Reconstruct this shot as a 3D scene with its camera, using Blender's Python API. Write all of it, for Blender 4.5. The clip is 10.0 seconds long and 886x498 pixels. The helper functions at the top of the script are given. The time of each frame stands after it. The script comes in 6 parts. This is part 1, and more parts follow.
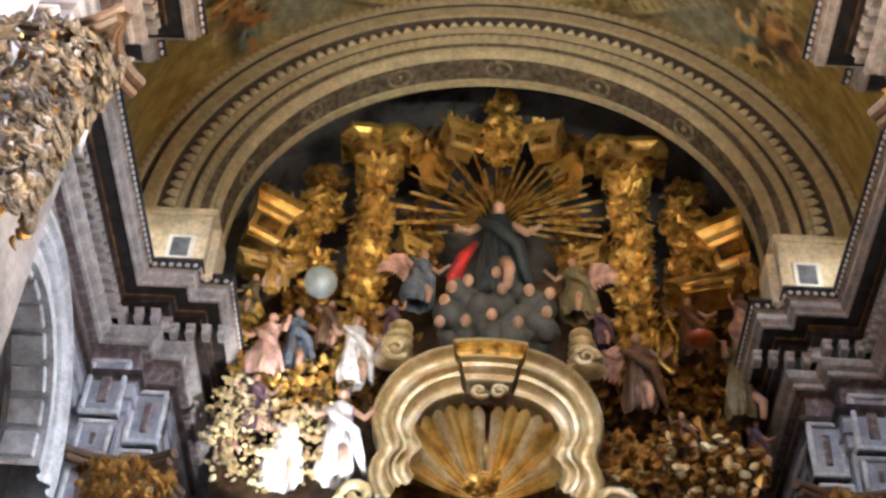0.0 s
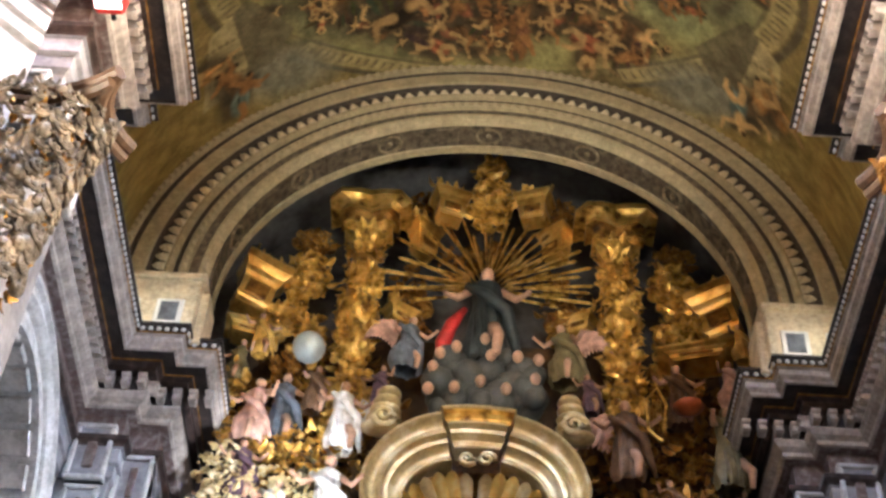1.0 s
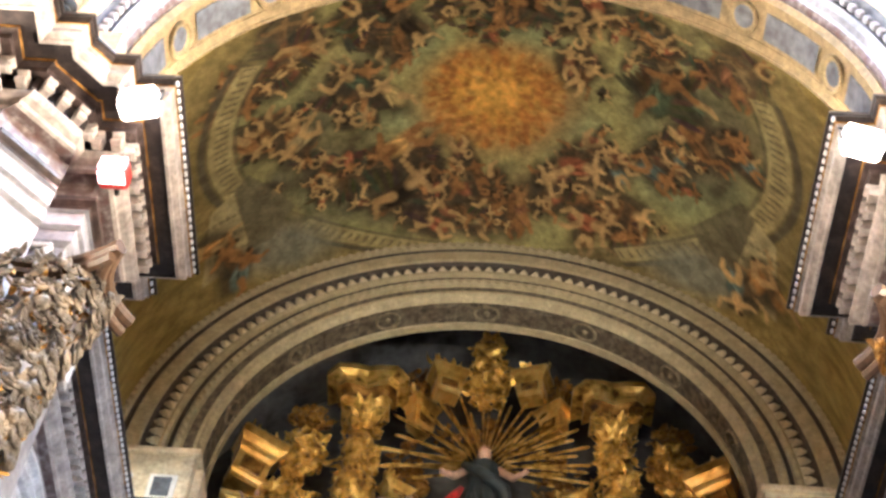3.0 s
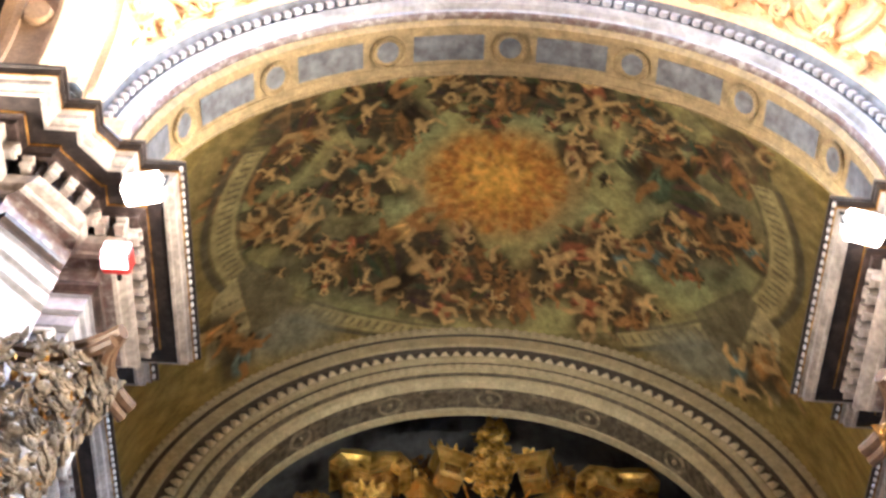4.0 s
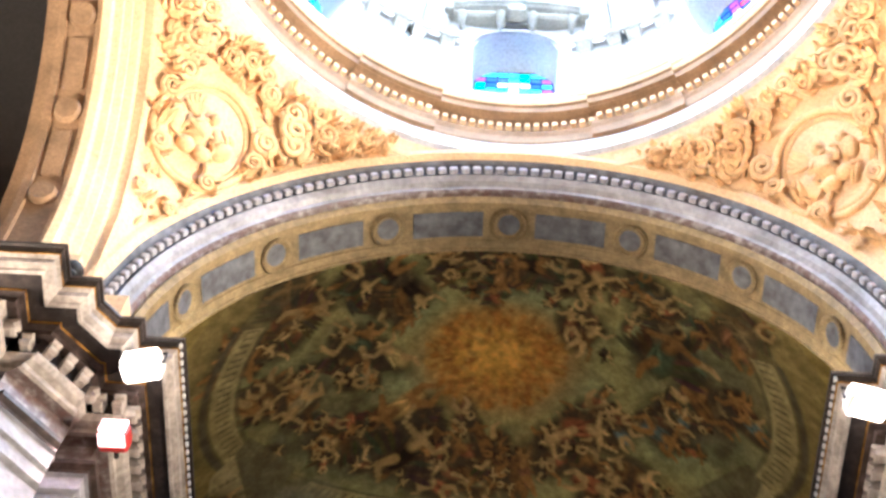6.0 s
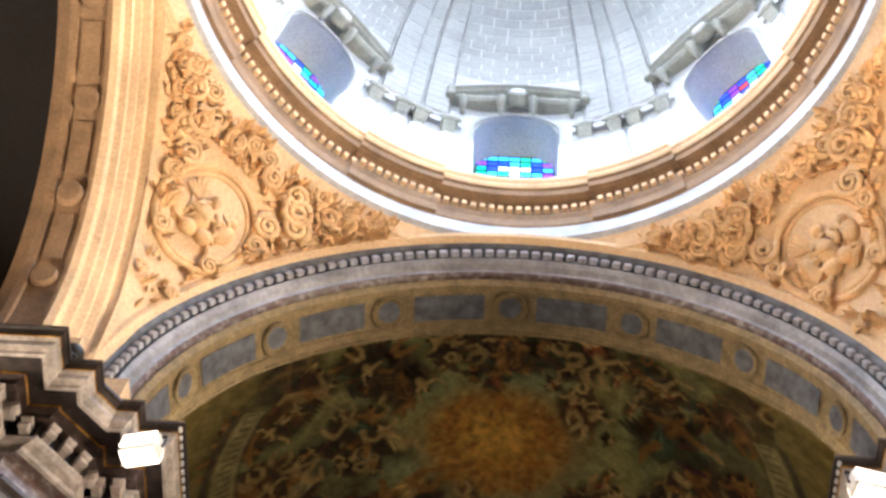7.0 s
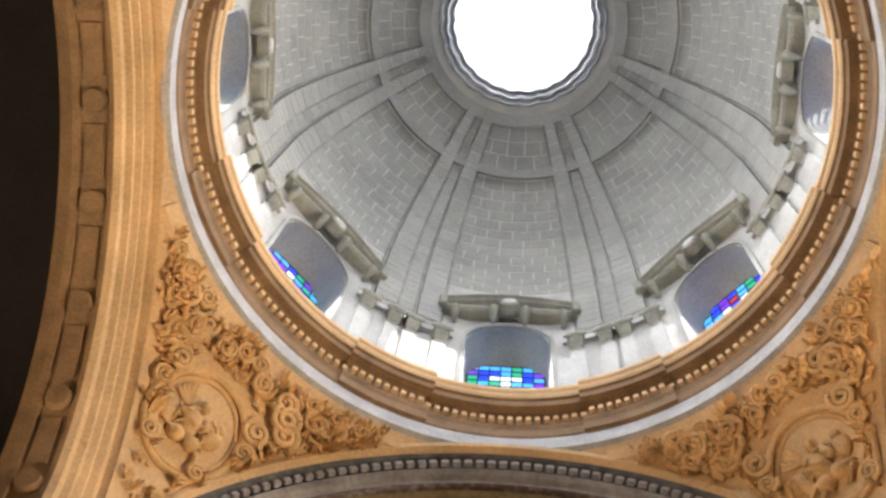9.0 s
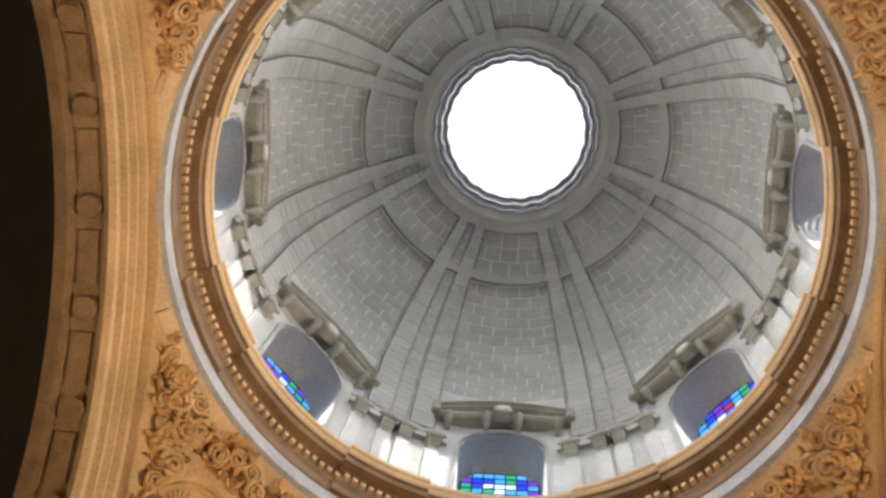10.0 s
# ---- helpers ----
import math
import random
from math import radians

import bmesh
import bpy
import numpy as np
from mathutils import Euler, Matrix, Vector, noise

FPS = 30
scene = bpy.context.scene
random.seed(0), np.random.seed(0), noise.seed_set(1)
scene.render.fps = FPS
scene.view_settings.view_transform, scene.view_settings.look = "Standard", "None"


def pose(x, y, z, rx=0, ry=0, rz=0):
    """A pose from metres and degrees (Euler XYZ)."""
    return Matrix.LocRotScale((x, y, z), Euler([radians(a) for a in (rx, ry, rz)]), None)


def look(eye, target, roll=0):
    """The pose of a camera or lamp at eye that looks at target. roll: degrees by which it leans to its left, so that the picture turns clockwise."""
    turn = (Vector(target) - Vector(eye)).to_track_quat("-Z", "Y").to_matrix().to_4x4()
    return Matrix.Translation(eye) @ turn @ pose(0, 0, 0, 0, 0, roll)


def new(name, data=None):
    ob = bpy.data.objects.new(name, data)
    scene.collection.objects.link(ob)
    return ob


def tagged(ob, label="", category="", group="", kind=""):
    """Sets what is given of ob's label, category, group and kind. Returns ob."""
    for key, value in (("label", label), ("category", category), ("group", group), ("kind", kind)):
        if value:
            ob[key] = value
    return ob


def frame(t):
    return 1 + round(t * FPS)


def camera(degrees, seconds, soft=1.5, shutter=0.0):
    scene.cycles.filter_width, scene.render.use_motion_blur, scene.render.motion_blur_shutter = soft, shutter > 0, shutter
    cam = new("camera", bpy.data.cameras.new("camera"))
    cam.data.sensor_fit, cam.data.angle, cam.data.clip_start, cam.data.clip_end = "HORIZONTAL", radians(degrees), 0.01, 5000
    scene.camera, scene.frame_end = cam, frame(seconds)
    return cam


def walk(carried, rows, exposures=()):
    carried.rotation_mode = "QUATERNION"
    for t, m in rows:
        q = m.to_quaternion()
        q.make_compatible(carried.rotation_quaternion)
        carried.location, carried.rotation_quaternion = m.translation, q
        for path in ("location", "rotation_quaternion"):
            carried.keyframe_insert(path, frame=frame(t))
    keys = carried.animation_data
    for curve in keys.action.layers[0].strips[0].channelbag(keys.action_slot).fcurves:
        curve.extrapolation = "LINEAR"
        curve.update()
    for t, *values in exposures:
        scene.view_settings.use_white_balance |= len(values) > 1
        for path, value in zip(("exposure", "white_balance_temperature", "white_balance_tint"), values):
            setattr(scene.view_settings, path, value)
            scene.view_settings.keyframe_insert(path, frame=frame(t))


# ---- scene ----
# z = 0 is the height of the eye; the floor lies 1.6 m below. x = 0 is the axis of the church.
cam = camera(34.2, 10.0, soft=2.9)
EYE = (-0.14, 0.0, 0.0)
# seconds, yaw, pitch, roll
ROWS = [
    (0.0, 2.20, 44.17, 4.10),
    (0.5, 2.08, 45.42, 4.53),
    (1.0, 1.85, 46.82, 4.25),
    (1.5, 1.87, 48.38, 4.35),
    (2.0, 2.04, 49.95, 4.61),
    (2.5, 2.23, 51.92, 4.76),
    (3.0, 2.63, 53.82, 5.41),
    (4.5, 3.77, 58.87, 6.17),
    (5.0, 4.11, 60.69, 6.27),
    (5.5, 4.46, 62.44, 6.73),
    (7.0, 6.22, 67.38, 8.39),
    (7.5, 6.75, 69.09, 8.99),
    (8.0, 7.20, 71.16, 10.06),
    (8.5, 8.41, 73.40, 11.24),
    (9.0, 9.95, 75.60, 12.74),
    (9.5, 11.53, 77.72, 14.37),
    (10.0, 13.73, 79.75, 16.47),
]
EXPOSURES = [
    (0.0, 3.1, 5350, 10), (2.5, 3.2, 5250, 10), (5.0, 3.1, 5050, 10), (5.5, 2.95, 5050, 10), (6.3, 1.85, 5300, 10), (7.0, 1.35, 5500, 10), (8.0, 0.8, 6400, 10), (9.0, 0.25, 6600, 10), (10.0, -0.1, 6700, 10),
]
walk(cam, [(t, pose(*EYE, 90 + p, 0, w) @ pose(0, 0, 0, 0, 0, r)) for t, w, p, r in ROWS], EXPOSURES)

# ---- plan ----
FLOOR = -1.6
CY, S = 2.95, 4.87              # centre of the dome, half width of the crossing
ARCH_Z, ARCH_R = 14.35, 4.35    # crossing arches
APSE_Y, APSE_Z, APSE_R = 14.9, 15.1, 4.05
CORN = 14.0                     # top of the entablature


# ---- small mesh helpers ----
def thing(name, label="", category="", group="", kind="", at=(0, 0, 0)):
    ob = new(name)
    ob.location = at
    ob.empty_display_size = 0.1
    return tagged(ob, label, category, group, kind)


def link_mesh(name, bm, mat, smooth=False):
    me = bpy.data.meshes.new(name)
    bmesh.ops.recalc_face_normals(bm, faces=bm.faces)
    bm.to_mesh(me)
    bm.free()
    me.materials.append(mat)
    if smooth:
        me.shade_smooth()
    return new(name, me)


def part(name, bm, mat, parent=None, label="", smooth=False):
    ob = link_mesh(name, bm, mat, smooth)
    if parent is not None:
        ob.parent = parent
        ob.location = -Vector(parent.location) if parent.type == "EMPTY" and parent.parent is None else (0, 0, 0)
    if label:
        ob["label"] = label
    return ob


def structure(name, bm, mat, label, smooth=False):
    return tagged(link_mesh(name, bm, mat, smooth), label, "", "", "structure")


def share(name, mesh, m, parent):
    ob = new(name, mesh)
    ob.parent = parent
    ob.matrix_basis = m
    return ob


def quads(bm, rows, closed=False):
    """Faces between rows of points."""
    vs = [[bm.verts.new(p) for p in row] for row in rows]
    n = len(vs)
    for i in range(n if closed else n - 1):
        a, b = vs[i], vs[(i + 1) % n]
        for j in range(len(a) - 1):
            bm.faces.new((a[j], a[j + 1], b[j + 1], b[j]))
    return vs


def box(bm, x0, x1, y0, y1, z0, z1, m=None, bevel=0.0):
    vs = [bm.verts.new((x, y, z)) for z in (z0, z1) for x, y in ((x0, y0), (x1, y0), (x1, y1), (x0, y1))]
    fs = [bm.faces.new([vs[i] for i in f]) for f in ((3, 2, 1, 0), (4, 5, 6, 7), (0, 1, 5, 4), (1, 2, 6, 5), (2, 3, 7, 6), (3, 0, 4, 7))]
    if bevel:
        es = list({e for f in fs for e in f.edges})
        got = bmesh.ops.bevel(bm, geom=es, offset=bevel, segments=1, affect="EDGES")
        vs = list({v for f in got["faces"] for v in f.verts} | {v for v in vs if v.is_valid})
    if m is not None:
        bmesh.ops.transform(bm, matrix=m, verts=vs)
    return vs


def ball(bm, c, r, m=None, u=10, v=7):
    """An ellipsoid with radii r at c, turned by m."""
    r = (r, r, r) if isinstance(r, (int, float)) else r
    t = Matrix.Translation(c) @ (m if m is not None else Matrix()) @ Matrix.Diagonal((*r, 1))
    poles = [bm.verts.new(t @ Vector((0, 0, z))) for z in (-1, 1)]
    rings = []
    for j in range(1, v):
        b = -math.pi / 2 + math.pi * j / v
        rings.append([bm.verts.new(t @ Vector((math.cos(b) * math.cos(math.tau * i / u), math.cos(b) * math.sin(math.tau * i / u), math.sin(b)))) for i in range(u)])
    for i in range(u):
        k = (i + 1) % u
        bm.faces.new((poles[0], rings[0][k], rings[0][i]))
        bm.faces.new((poles[1], rings[-1][i], rings[-1][k]))
        for a, b in zip(rings, rings[1:]):
            bm.faces.new((a[i], a[k], b[k], b[i]))


def tube(bm, pts, radii, n=7, caps=True):
    """A round tube along points."""
    pts = [Vector(p) for p in pts]
    if isinstance(radii, (int, float)):
        radii = [radii] * len(pts)
    rows, ref = [], Vector((0.13, 0.21, 0.97))
    for i, p in enumerate(pts):
        d = (pts[min(i + 1, len(pts) - 1)] - pts[max(i - 1, 0)]).normalized()
        a = d.cross(ref if abs(d.dot(ref)) < 0.95 else Vector((1, 0, 0))).normalized()
        b = d.cross(a)
        rows.append([bm.verts.new(p + radii[i] * (math.cos(k * math.tau / n) * a + math.sin(k * math.tau / n) * b)) for k in range(n)])
    for a, b in zip(rows, rows[1:]):
        for k in range(n):
            bm.faces.new((a[k], a[(k + 1) % n], b[(k + 1) % n], b[k]))
    if caps:
        bm.faces.new(rows[0])
        bm.faces.new(rows[-1])


def turned(bm, prof, a0=0.0, a1=math.tau, n=64, c=(0, 0)):
    """A profile of (radius, z) turned about an upright axis; angles run clockwise from +y."""
    rows = [[(c[0] + r * math.sin(a0 + (a1 - a0) * i / n), c[1] + r * math.cos(a0 + (a1 - a0) * i / n), z) for r, z in prof] for i in range(n + 1)]
    return quads(bm, rows)


def arched(bm, prof, cz, a0=-math.pi / 2, a1=math.pi / 2, n=72, m=None):
    """A profile of (depth y, radius) turned about the level axis x = 0, z = cz."""
    rows = [[Vector((r * math.sin(a), y, cz + r * math.cos(a))) for y, r in prof] for a in (a0 + (a1 - a0) * i / n for i in range(n + 1))]
    if m is not None:
        rows = [[m @ p for p in row] for row in rows]
    return quads(bm, rows)


def offset_path(path, d):
    """A level path moved d to its right, mitred."""
    out = []
    for i, p in enumerate(path):
        p = Vector(p)
        ns = []
        for a, b in ((i - 1, i), (i, i + 1)):
            if a >= 0 and b < len(path):
                e = (Vector(path[b]) - Vector(path[a])).normalized()
                ns.append(Vector((e.y, -e.x)))
        if len(ns) == 2:
            h = ns[0] + ns[1]
            out.append(p + d * h * (2 / h.length_squared))
        else:
            out.append(p + d * ns[0])
    return out


def swept(bm, path, prof):
    """A profile of (d to the right, z) along a level path."""
    rows = []
    for d, z in prof:
        rows.append([(q.x, q.y, z) for q in offset_path(path, d)])
    return quads(bm, rows)


# ---- materials ----
def material(name, base, rough=0.6, metal=0.0, vary=0.25, scale=3.0, fine=40.0, bump=0.15, dark=None, tint=None, spec=0.4, rand=0.0):
    """A surface whose colour varies at two scales, with fine relief."""
    mt = bpy.data.materials.new(name)
    mt.use_nodes = True
    nt = mt.node_tree
    b = nt.nodes["Principled BSDF"]
    b.inputs["Roughness"].default_value, b.inputs["Metallic"].default_value = rough, metal
    b.inputs["Specular IOR Level"].default_value = spec
    co = nt.nodes.new("ShaderNodeTexCoord")
    n1, n2 = nt.nodes.new("ShaderNodeTexNoise"), nt.nodes.new("ShaderNodeTexNoise")
    n1.inputs["Scale"].default_value, n1.inputs["Detail"].default_value = scale, 6
    n2.inputs["Scale"].default_value, n2.inputs["Detail"].default_value = fine, 4
    for k in (n1, n2):
        nt.links.new(co.outputs["Object"], k.inputs["Vector"])
    ramp = nt.nodes.new("ShaderNodeValToRGB")
    lo = dark or tuple(c * (1 - vary) for c in base)
    hi = tint or tuple(min(1, c * (1 + vary)) for c in base)
    ramp.color_ramp.elements[0].position, ramp.color_ramp.elements[0].color = 0.32, (*lo, 1)
    ramp.color_ramp.elements[1].position, ramp.color_ramp.elements[1].color = 0.68, (*hi, 1)
    mid = ramp.color_ramp.elements.new(0.5)
    mid.color = (*base, 1)
    nt.links.new(n1.outputs["Fac"], ramp.inputs["Fac"])
    mix = nt.nodes.new("ShaderNodeMix")
    mix.data_type, mix.blend_type = "RGBA", "OVERLAY"
    mix.inputs["Factor"].default_value = 0.45
    nt.links.new(ramp.outputs["Color"], mix.inputs["A"])
    nt.links.new(n2.outputs["Fac"], mix.inputs["B"])
    last = mix.outputs["Result"]
    if rand:
        info = nt.nodes.new("ShaderNodeObjectInfo")
        geo = nt.nodes.new("ShaderNodeNewGeometry")
        add = nt.nodes.new("ShaderNodeMath")
        add.operation = "ADD"
        nt.links.new(info.outputs["Random"], add.inputs[0])
        nt.links.new(geo.outputs["Random Per Island"], add.inputs[1])
        rng = nt.nodes.new("ShaderNodeMapRange")
        rng.inputs["From Max"].default_value = 2.0
        rng.inputs["To Min"].default_value, rng.inputs["To Max"].default_value = 1 - rand, 1 + rand
        nt.links.new(add.outputs[0], rng.inputs["Value"])
        sc = nt.nodes.new("ShaderNodeVectorMath")
        sc.operation = "SCALE"
        nt.links.new(last, sc.inputs[0])
        nt.links.new(rng.outputs["Result"], sc.inputs["Scale"])
        last = sc.outputs["Vector"]
    nt.links.new(last, b.inputs["Base Color"])
    bp = nt.nodes.new("ShaderNodeBump")
    bp.inputs["Strength"].default_value, bp.inputs["Distance"].default_value = bump, 0.03
    nt.links.new(n2.outputs["Fac"], bp.inputs["Height"])
    nt.links.new(bp.outputs["Normal"], b.inputs["Normal"])
    return mt


MARBLE = material("grey_marble", (0.30, 0.30, 0.33), 0.45, vary=0.35, scale=2.2, fine=14, bump=0.1)
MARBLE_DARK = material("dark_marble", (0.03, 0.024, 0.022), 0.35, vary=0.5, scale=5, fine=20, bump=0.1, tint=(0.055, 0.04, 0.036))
MARBLE_PALE = material("pale_grey_marble", (0.50, 0.50, 0.50), 0.45, vary=0.3, scale=4, fine=18, bump=0.15)
JASPER = material("mottled_red_grey_jasper", (0.15, 0.115, 0.11), 0.35, vary=0.4, scale=9, fine=30, bump=0.08, dark=(0.12, 0.07, 0.06), tint=(0.30, 0.27, 0.26))
IMPOST = material("pale_cream_plaster", (0.66, 0.55, 0.36), 0.8, vary=0.2, scale=5, fine=20, bump=0.2)
CORONA_STONE = material("pale_brown_grey_moulding", (0.36, 0.32, 0.29), 0.5, vary=0.3, scale=4, fine=16, bump=0.15)
JASPER_DARK = material("dark_red_brown_jasper", (0.04, 0.027, 0.023), 0.35, vary=0.5, scale=8, fine=24, bump=0.1, tint=(0.09, 0.065, 0.06))
PLASTER = material("pale_ochre_plaster", (0.72, 0.52, 0.31), 0.8, vary=0.16, scale=1.2, fine=22, bump=0.2)
STUCCO = material("ochre_stucco_relief", (0.71, 0.48, 0.25), 0.75, vary=0.2, scale=3, fine=30, bump=0.25)
STONE_BROWN = material("brown_grey_stone", (0.27, 0.172, 0.095), 0.7, vary=0.25, scale=2.5, fine=25, bump=0.2)
STONE_WHITE = material("whitish_stone", (0.46, 0.47, 0.50), 0.7, vary=0.16, scale=2.5, fine=25, bump=0.15)
DOME_STONE = material("grey_limestone_blocks", (0.36, 0.36, 0.345), 0.8, vary=0.14, scale=0.9, fine=24, bump=0.2, rand=0.10)
DOME_TRIM = material("grey_green_carved_stone", (0.30, 0.30, 0.26), 0.8, vary=0.2, scale=2, fine=24, bump=0.2)
# darker grey for the shadow lines along the dome's ribs
RIB_SHADE = material("rib_edge_shade", (0.30, 0.30, 0.285), 0.8, vary=0.2, scale=2, fine=24, bump=0.2)
DRUM_STONE = material("whitish_drum_stone", (0.47, 0.47, 0.465), 0.8, vary=0.12, scale=1.5, fine=24, bump=0.15)
MORTAR = material("pale_mortar", (0.60, 0.60, 0.58), 0.9, vary=0.12, scale=2, fine=40)
ARCH_STONE = material("yellow_grey_painted_stone", (0.43, 0.36, 0.205), 0.65, vary=0.16, scale=6, fine=20, bump=0.15)
CROSS_STONE = material("ochre_brown_painted_stone", (0.25, 0.185, 0.09), 0.65, vary=0.25, scale=6, fine=20, bump=0.2)
ARCH_PALE = material("pale_cream_leaf_points", (0.66, 0.58, 0.38), 0.6, vary=0.2, scale=5, fine=20)
# brown of the hollow mouldings, their shadow painted into the colour
ARCH_SHADE = material("brown_shadow_moulding", (0.06, 0.045, 0.032), 0.6, vary=0.3, scale=5, fine=20)
SLATE = material("blue_grey_painted_panel", (0.115, 0.12, 0.135), 0.6, vary=0.4, scale=5, fine=12, bump=0.05)
GOLD = material("worn_gilding", (0.72, 0.45, 0.09), 0.34, 0.85, vary=0.45, scale=5, fine=18, bump=0.5, dark=(0.12, 0.055, 0.012), tint=(1.0, 0.74, 0.24))
GOLD_BRIGHT = material("bright_burnished_gilding", (0.88, 0.58, 0.14), 0.3, 0.85, vary=0.3, scale=3, fine=14, bump=0.2, dark=(0.45, 0.24, 0.04), tint=(1.0, 0.78, 0.3))
# worn gilding, darkened as well for the shade of hollows and rear carving
GOLD_DARK = material("worn_shaded_gilding", (0.30, 0.15, 0.025), 0.42, 0.7, vary=0.6, scale=5, fine=16, bump=0.5, dark=(0.06, 0.03, 0.015), tint=(0.5, 0.3, 0.07))
RETABLE_BACK = material("dark_brown_gilded_wood", (0.06, 0.035, 0.018), 0.6, 0.1, vary=0.6, scale=3, fine=14, bump=0.4, tint=(0.16, 0.09, 0.03))
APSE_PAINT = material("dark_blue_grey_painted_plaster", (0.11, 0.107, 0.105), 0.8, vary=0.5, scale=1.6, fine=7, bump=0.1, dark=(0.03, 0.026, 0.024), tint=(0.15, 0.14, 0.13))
IVORY = material("pale_gilded_niche_moulding", (0.60, 0.46, 0.21), 0.4, 0.35, vary=0.25, scale=3, fine=16, bump=0.2, tint=(0.85, 0.75, 0.5))
SKIN = material("painted_wood_flesh", (0.52, 0.31, 0.20), 0.5, vary=0.15, scale=8, fine=40)
WHITE_PAINT = material("white_painted_wood", (0.78, 0.75, 0.70), 0.5, vary=0.12, scale=4, fine=30)
# near-black: the dimness beyond the arches is put into the plaster's colour
TRANSEPT = material("shade_dark_vault_plaster", (0.02, 0.018, 0.018), 0.9, vary=0.15, scale=1, fine=20)
FLOOR_MAT = material("worn_stone_floor", (0.22, 0.19, 0.16), 0.5, vary=0.2, scale=1, fine=15)
BLACK = material("black_painted_metal", (0.01, 0.01, 0.01), 0.5)


def lamp_material(name, colour, power):
    mt = bpy.data.materials.new(name)
    mt.use_nodes = True
    b = mt.node_tree.nodes["Principled BSDF"]
    b.inputs["Base Color"].default_value = (*colour, 1)
    b.inputs["Emission Color"].default_value, b.inputs["Emission Strength"].default_value = (*colour, 1), power
    return mt


# ---- daylight and lamps ----
world = bpy.data.worlds.new("sky")
scene.world = world
world.use_nodes = True
_n = world.node_tree.nodes
sky = _n.new("ShaderNodeTexSky")
sky.sky_type, sky.sun_disc = "NISHITA", False
sky.sun_elevation, sky.sun_rotation = radians(7.7), radians(148.5)
world.node_tree.links.new(sky.outputs["Color"], _n["Background"].inputs["Color"])
_n["Background"].inputs["Strength"].default_value = 0.15


def area(name, m, power, sx, sy=None, colour=(1, 1, 1), spread=180):
    li = bpy.data.lights.new(name, "AREA")
    li.energy, li.color, li.size = power, colour, sx
    li.shape = "RECTANGLE" if sy else "DISK"
    if sy:
        li.size_y = sy
    li.spread = radians(spread)
    ob = new(name, li)
    ob.matrix_world = m
    return ob


def spot(name, eye, target, power, degrees, colour=(1, 0.75, 0.45), blend=0.6, size=0.08):
    li = bpy.data.lights.new(name, "SPOT")
    li.energy, li.color, li.spot_size, li.spot_blend, li.shadow_soft_size = power, colour, radians(degrees), blend, size
    ob = new(name, li)
    ob.matrix_world = look(eye, target)
    return ob


COOL, WARM = (0.93, 0.97, 1.0), (1.0, 0.80, 0.55)
area("oculus_daylight", pose(0, CY, 34.2), 610, 3.2, colour=COOL)
for k in range(8):
    a = k * math.tau / 8
    c = Vector((4.75 * math.sin(a), CY + 4.75 * math.cos(a), 23.9))
    area("drum_window_daylight", look(c, (0, CY, 19.5)), 96, 1.1, 1.8, COOL)
# unseen warm fill lamps in nave and transepts, added to light the crossing
area("nave_fill", look((0, -13.5, 6), (0, 3, 18)), 22, 5, 5, (1, 0.76, 0.5))
area("right_transept_fill", look((13.5, 6.4, 7), (-3, 4.0, 18)), 940, 3, 5, (1, 0.74, 0.46), 110)
area("left_transept_fill", look((-13.5, 6.4, 6), (4, 4, 19)), 460, 3, 5, (1, 0.74, 0.47), 110)
# low sun through a window of the drum
sun = bpy.data.lights.new("sun", "SUN")
sun.energy, sun.angle, sun.color = 5.0, radians(0.5), (1, 0.95, 0.88)
new("sun", sun).matrix_world = look((4.84, -7.9, 1.25), (0, 0, 0))
# floodlights in the presbytery
spot("left_cornice_flood", (-4.15, 8.75, 14.6), (-0.3, 12.6, 21.0), 74, 104, WARM, 0.9)
spot("right_cornice_flood", (4.15, 8.75, 14.6), (0.3, 12.6, 21.0), 74, 104, WARM, 0.9)
spot("left_impost_lamp", (-4.7, 14.3, 14.2), (-4.4, 15.3, 14.6), 1.9, 120, (1, 0.9, 0.66), 0.8, 0.05)
spot("right_impost_lamp", (4.7, 14.3, 14.2), (4.4, 15.3, 14.6), 1.9, 120, (1, 0.9, 0.66), 0.8, 0.05)
spot("left_pier_lamp", (-4.12, 8.2, 12.55), (-4.5, 8.95, 11.4), 7, 120, (1, 0.58, 0.42), 0.8, 0.05)
# two unseen fill spots added to brighten the gilding, without fixtures
spot("retable_fill", (2.6, 8.6, 12.6), (0.0, 17.0, 17.6), 190, 48, (1, 0.86, 0.62), 0.8, 0.15)
spot("retable_fill_left", (-2.6, 8.6, 11.5), (-1.6, 17.0, 16.2), 125, 46, (1, 0.86, 0.62), 0.8, 0.15)
spot("statue_spot", (-1.2, 13.5, 8.0), (-2.75, 16.4, 12.2), 420, 30, (1, 0.93, 0.85), 0.7, 0.1)

# added fill from the right, no lamp stands there; brightens the left bay
spot("left_bay_fill", (4.5, 12.4, 9.0), (-5.4, 13.7, 10.7), 400, 56, (1, 0.96, 0.92), 0.8, 0.1)

# ---- shell: floor, nave, transepts ----
bm = bmesh.new()
box(bm, -16, 16, -16, 20, FLOOR - 0.3, FLOOR)
structure("floor", bm, FLOOR_MAT, "worn stone church floor")
bm = bmesh.new()
for x0, x1, y0, y1 in ((-16, 16, -16.4, -16), (-16.4, -16, -16, 20), (16, 16.4, -16, 20), (-16, 16, 18.9, 19.3)):
    box(bm, x0, x1, y0, y1, FLOOR, 21)
structure("wall_outer", bm, PLASTER, "plain pale plaster outer walls")


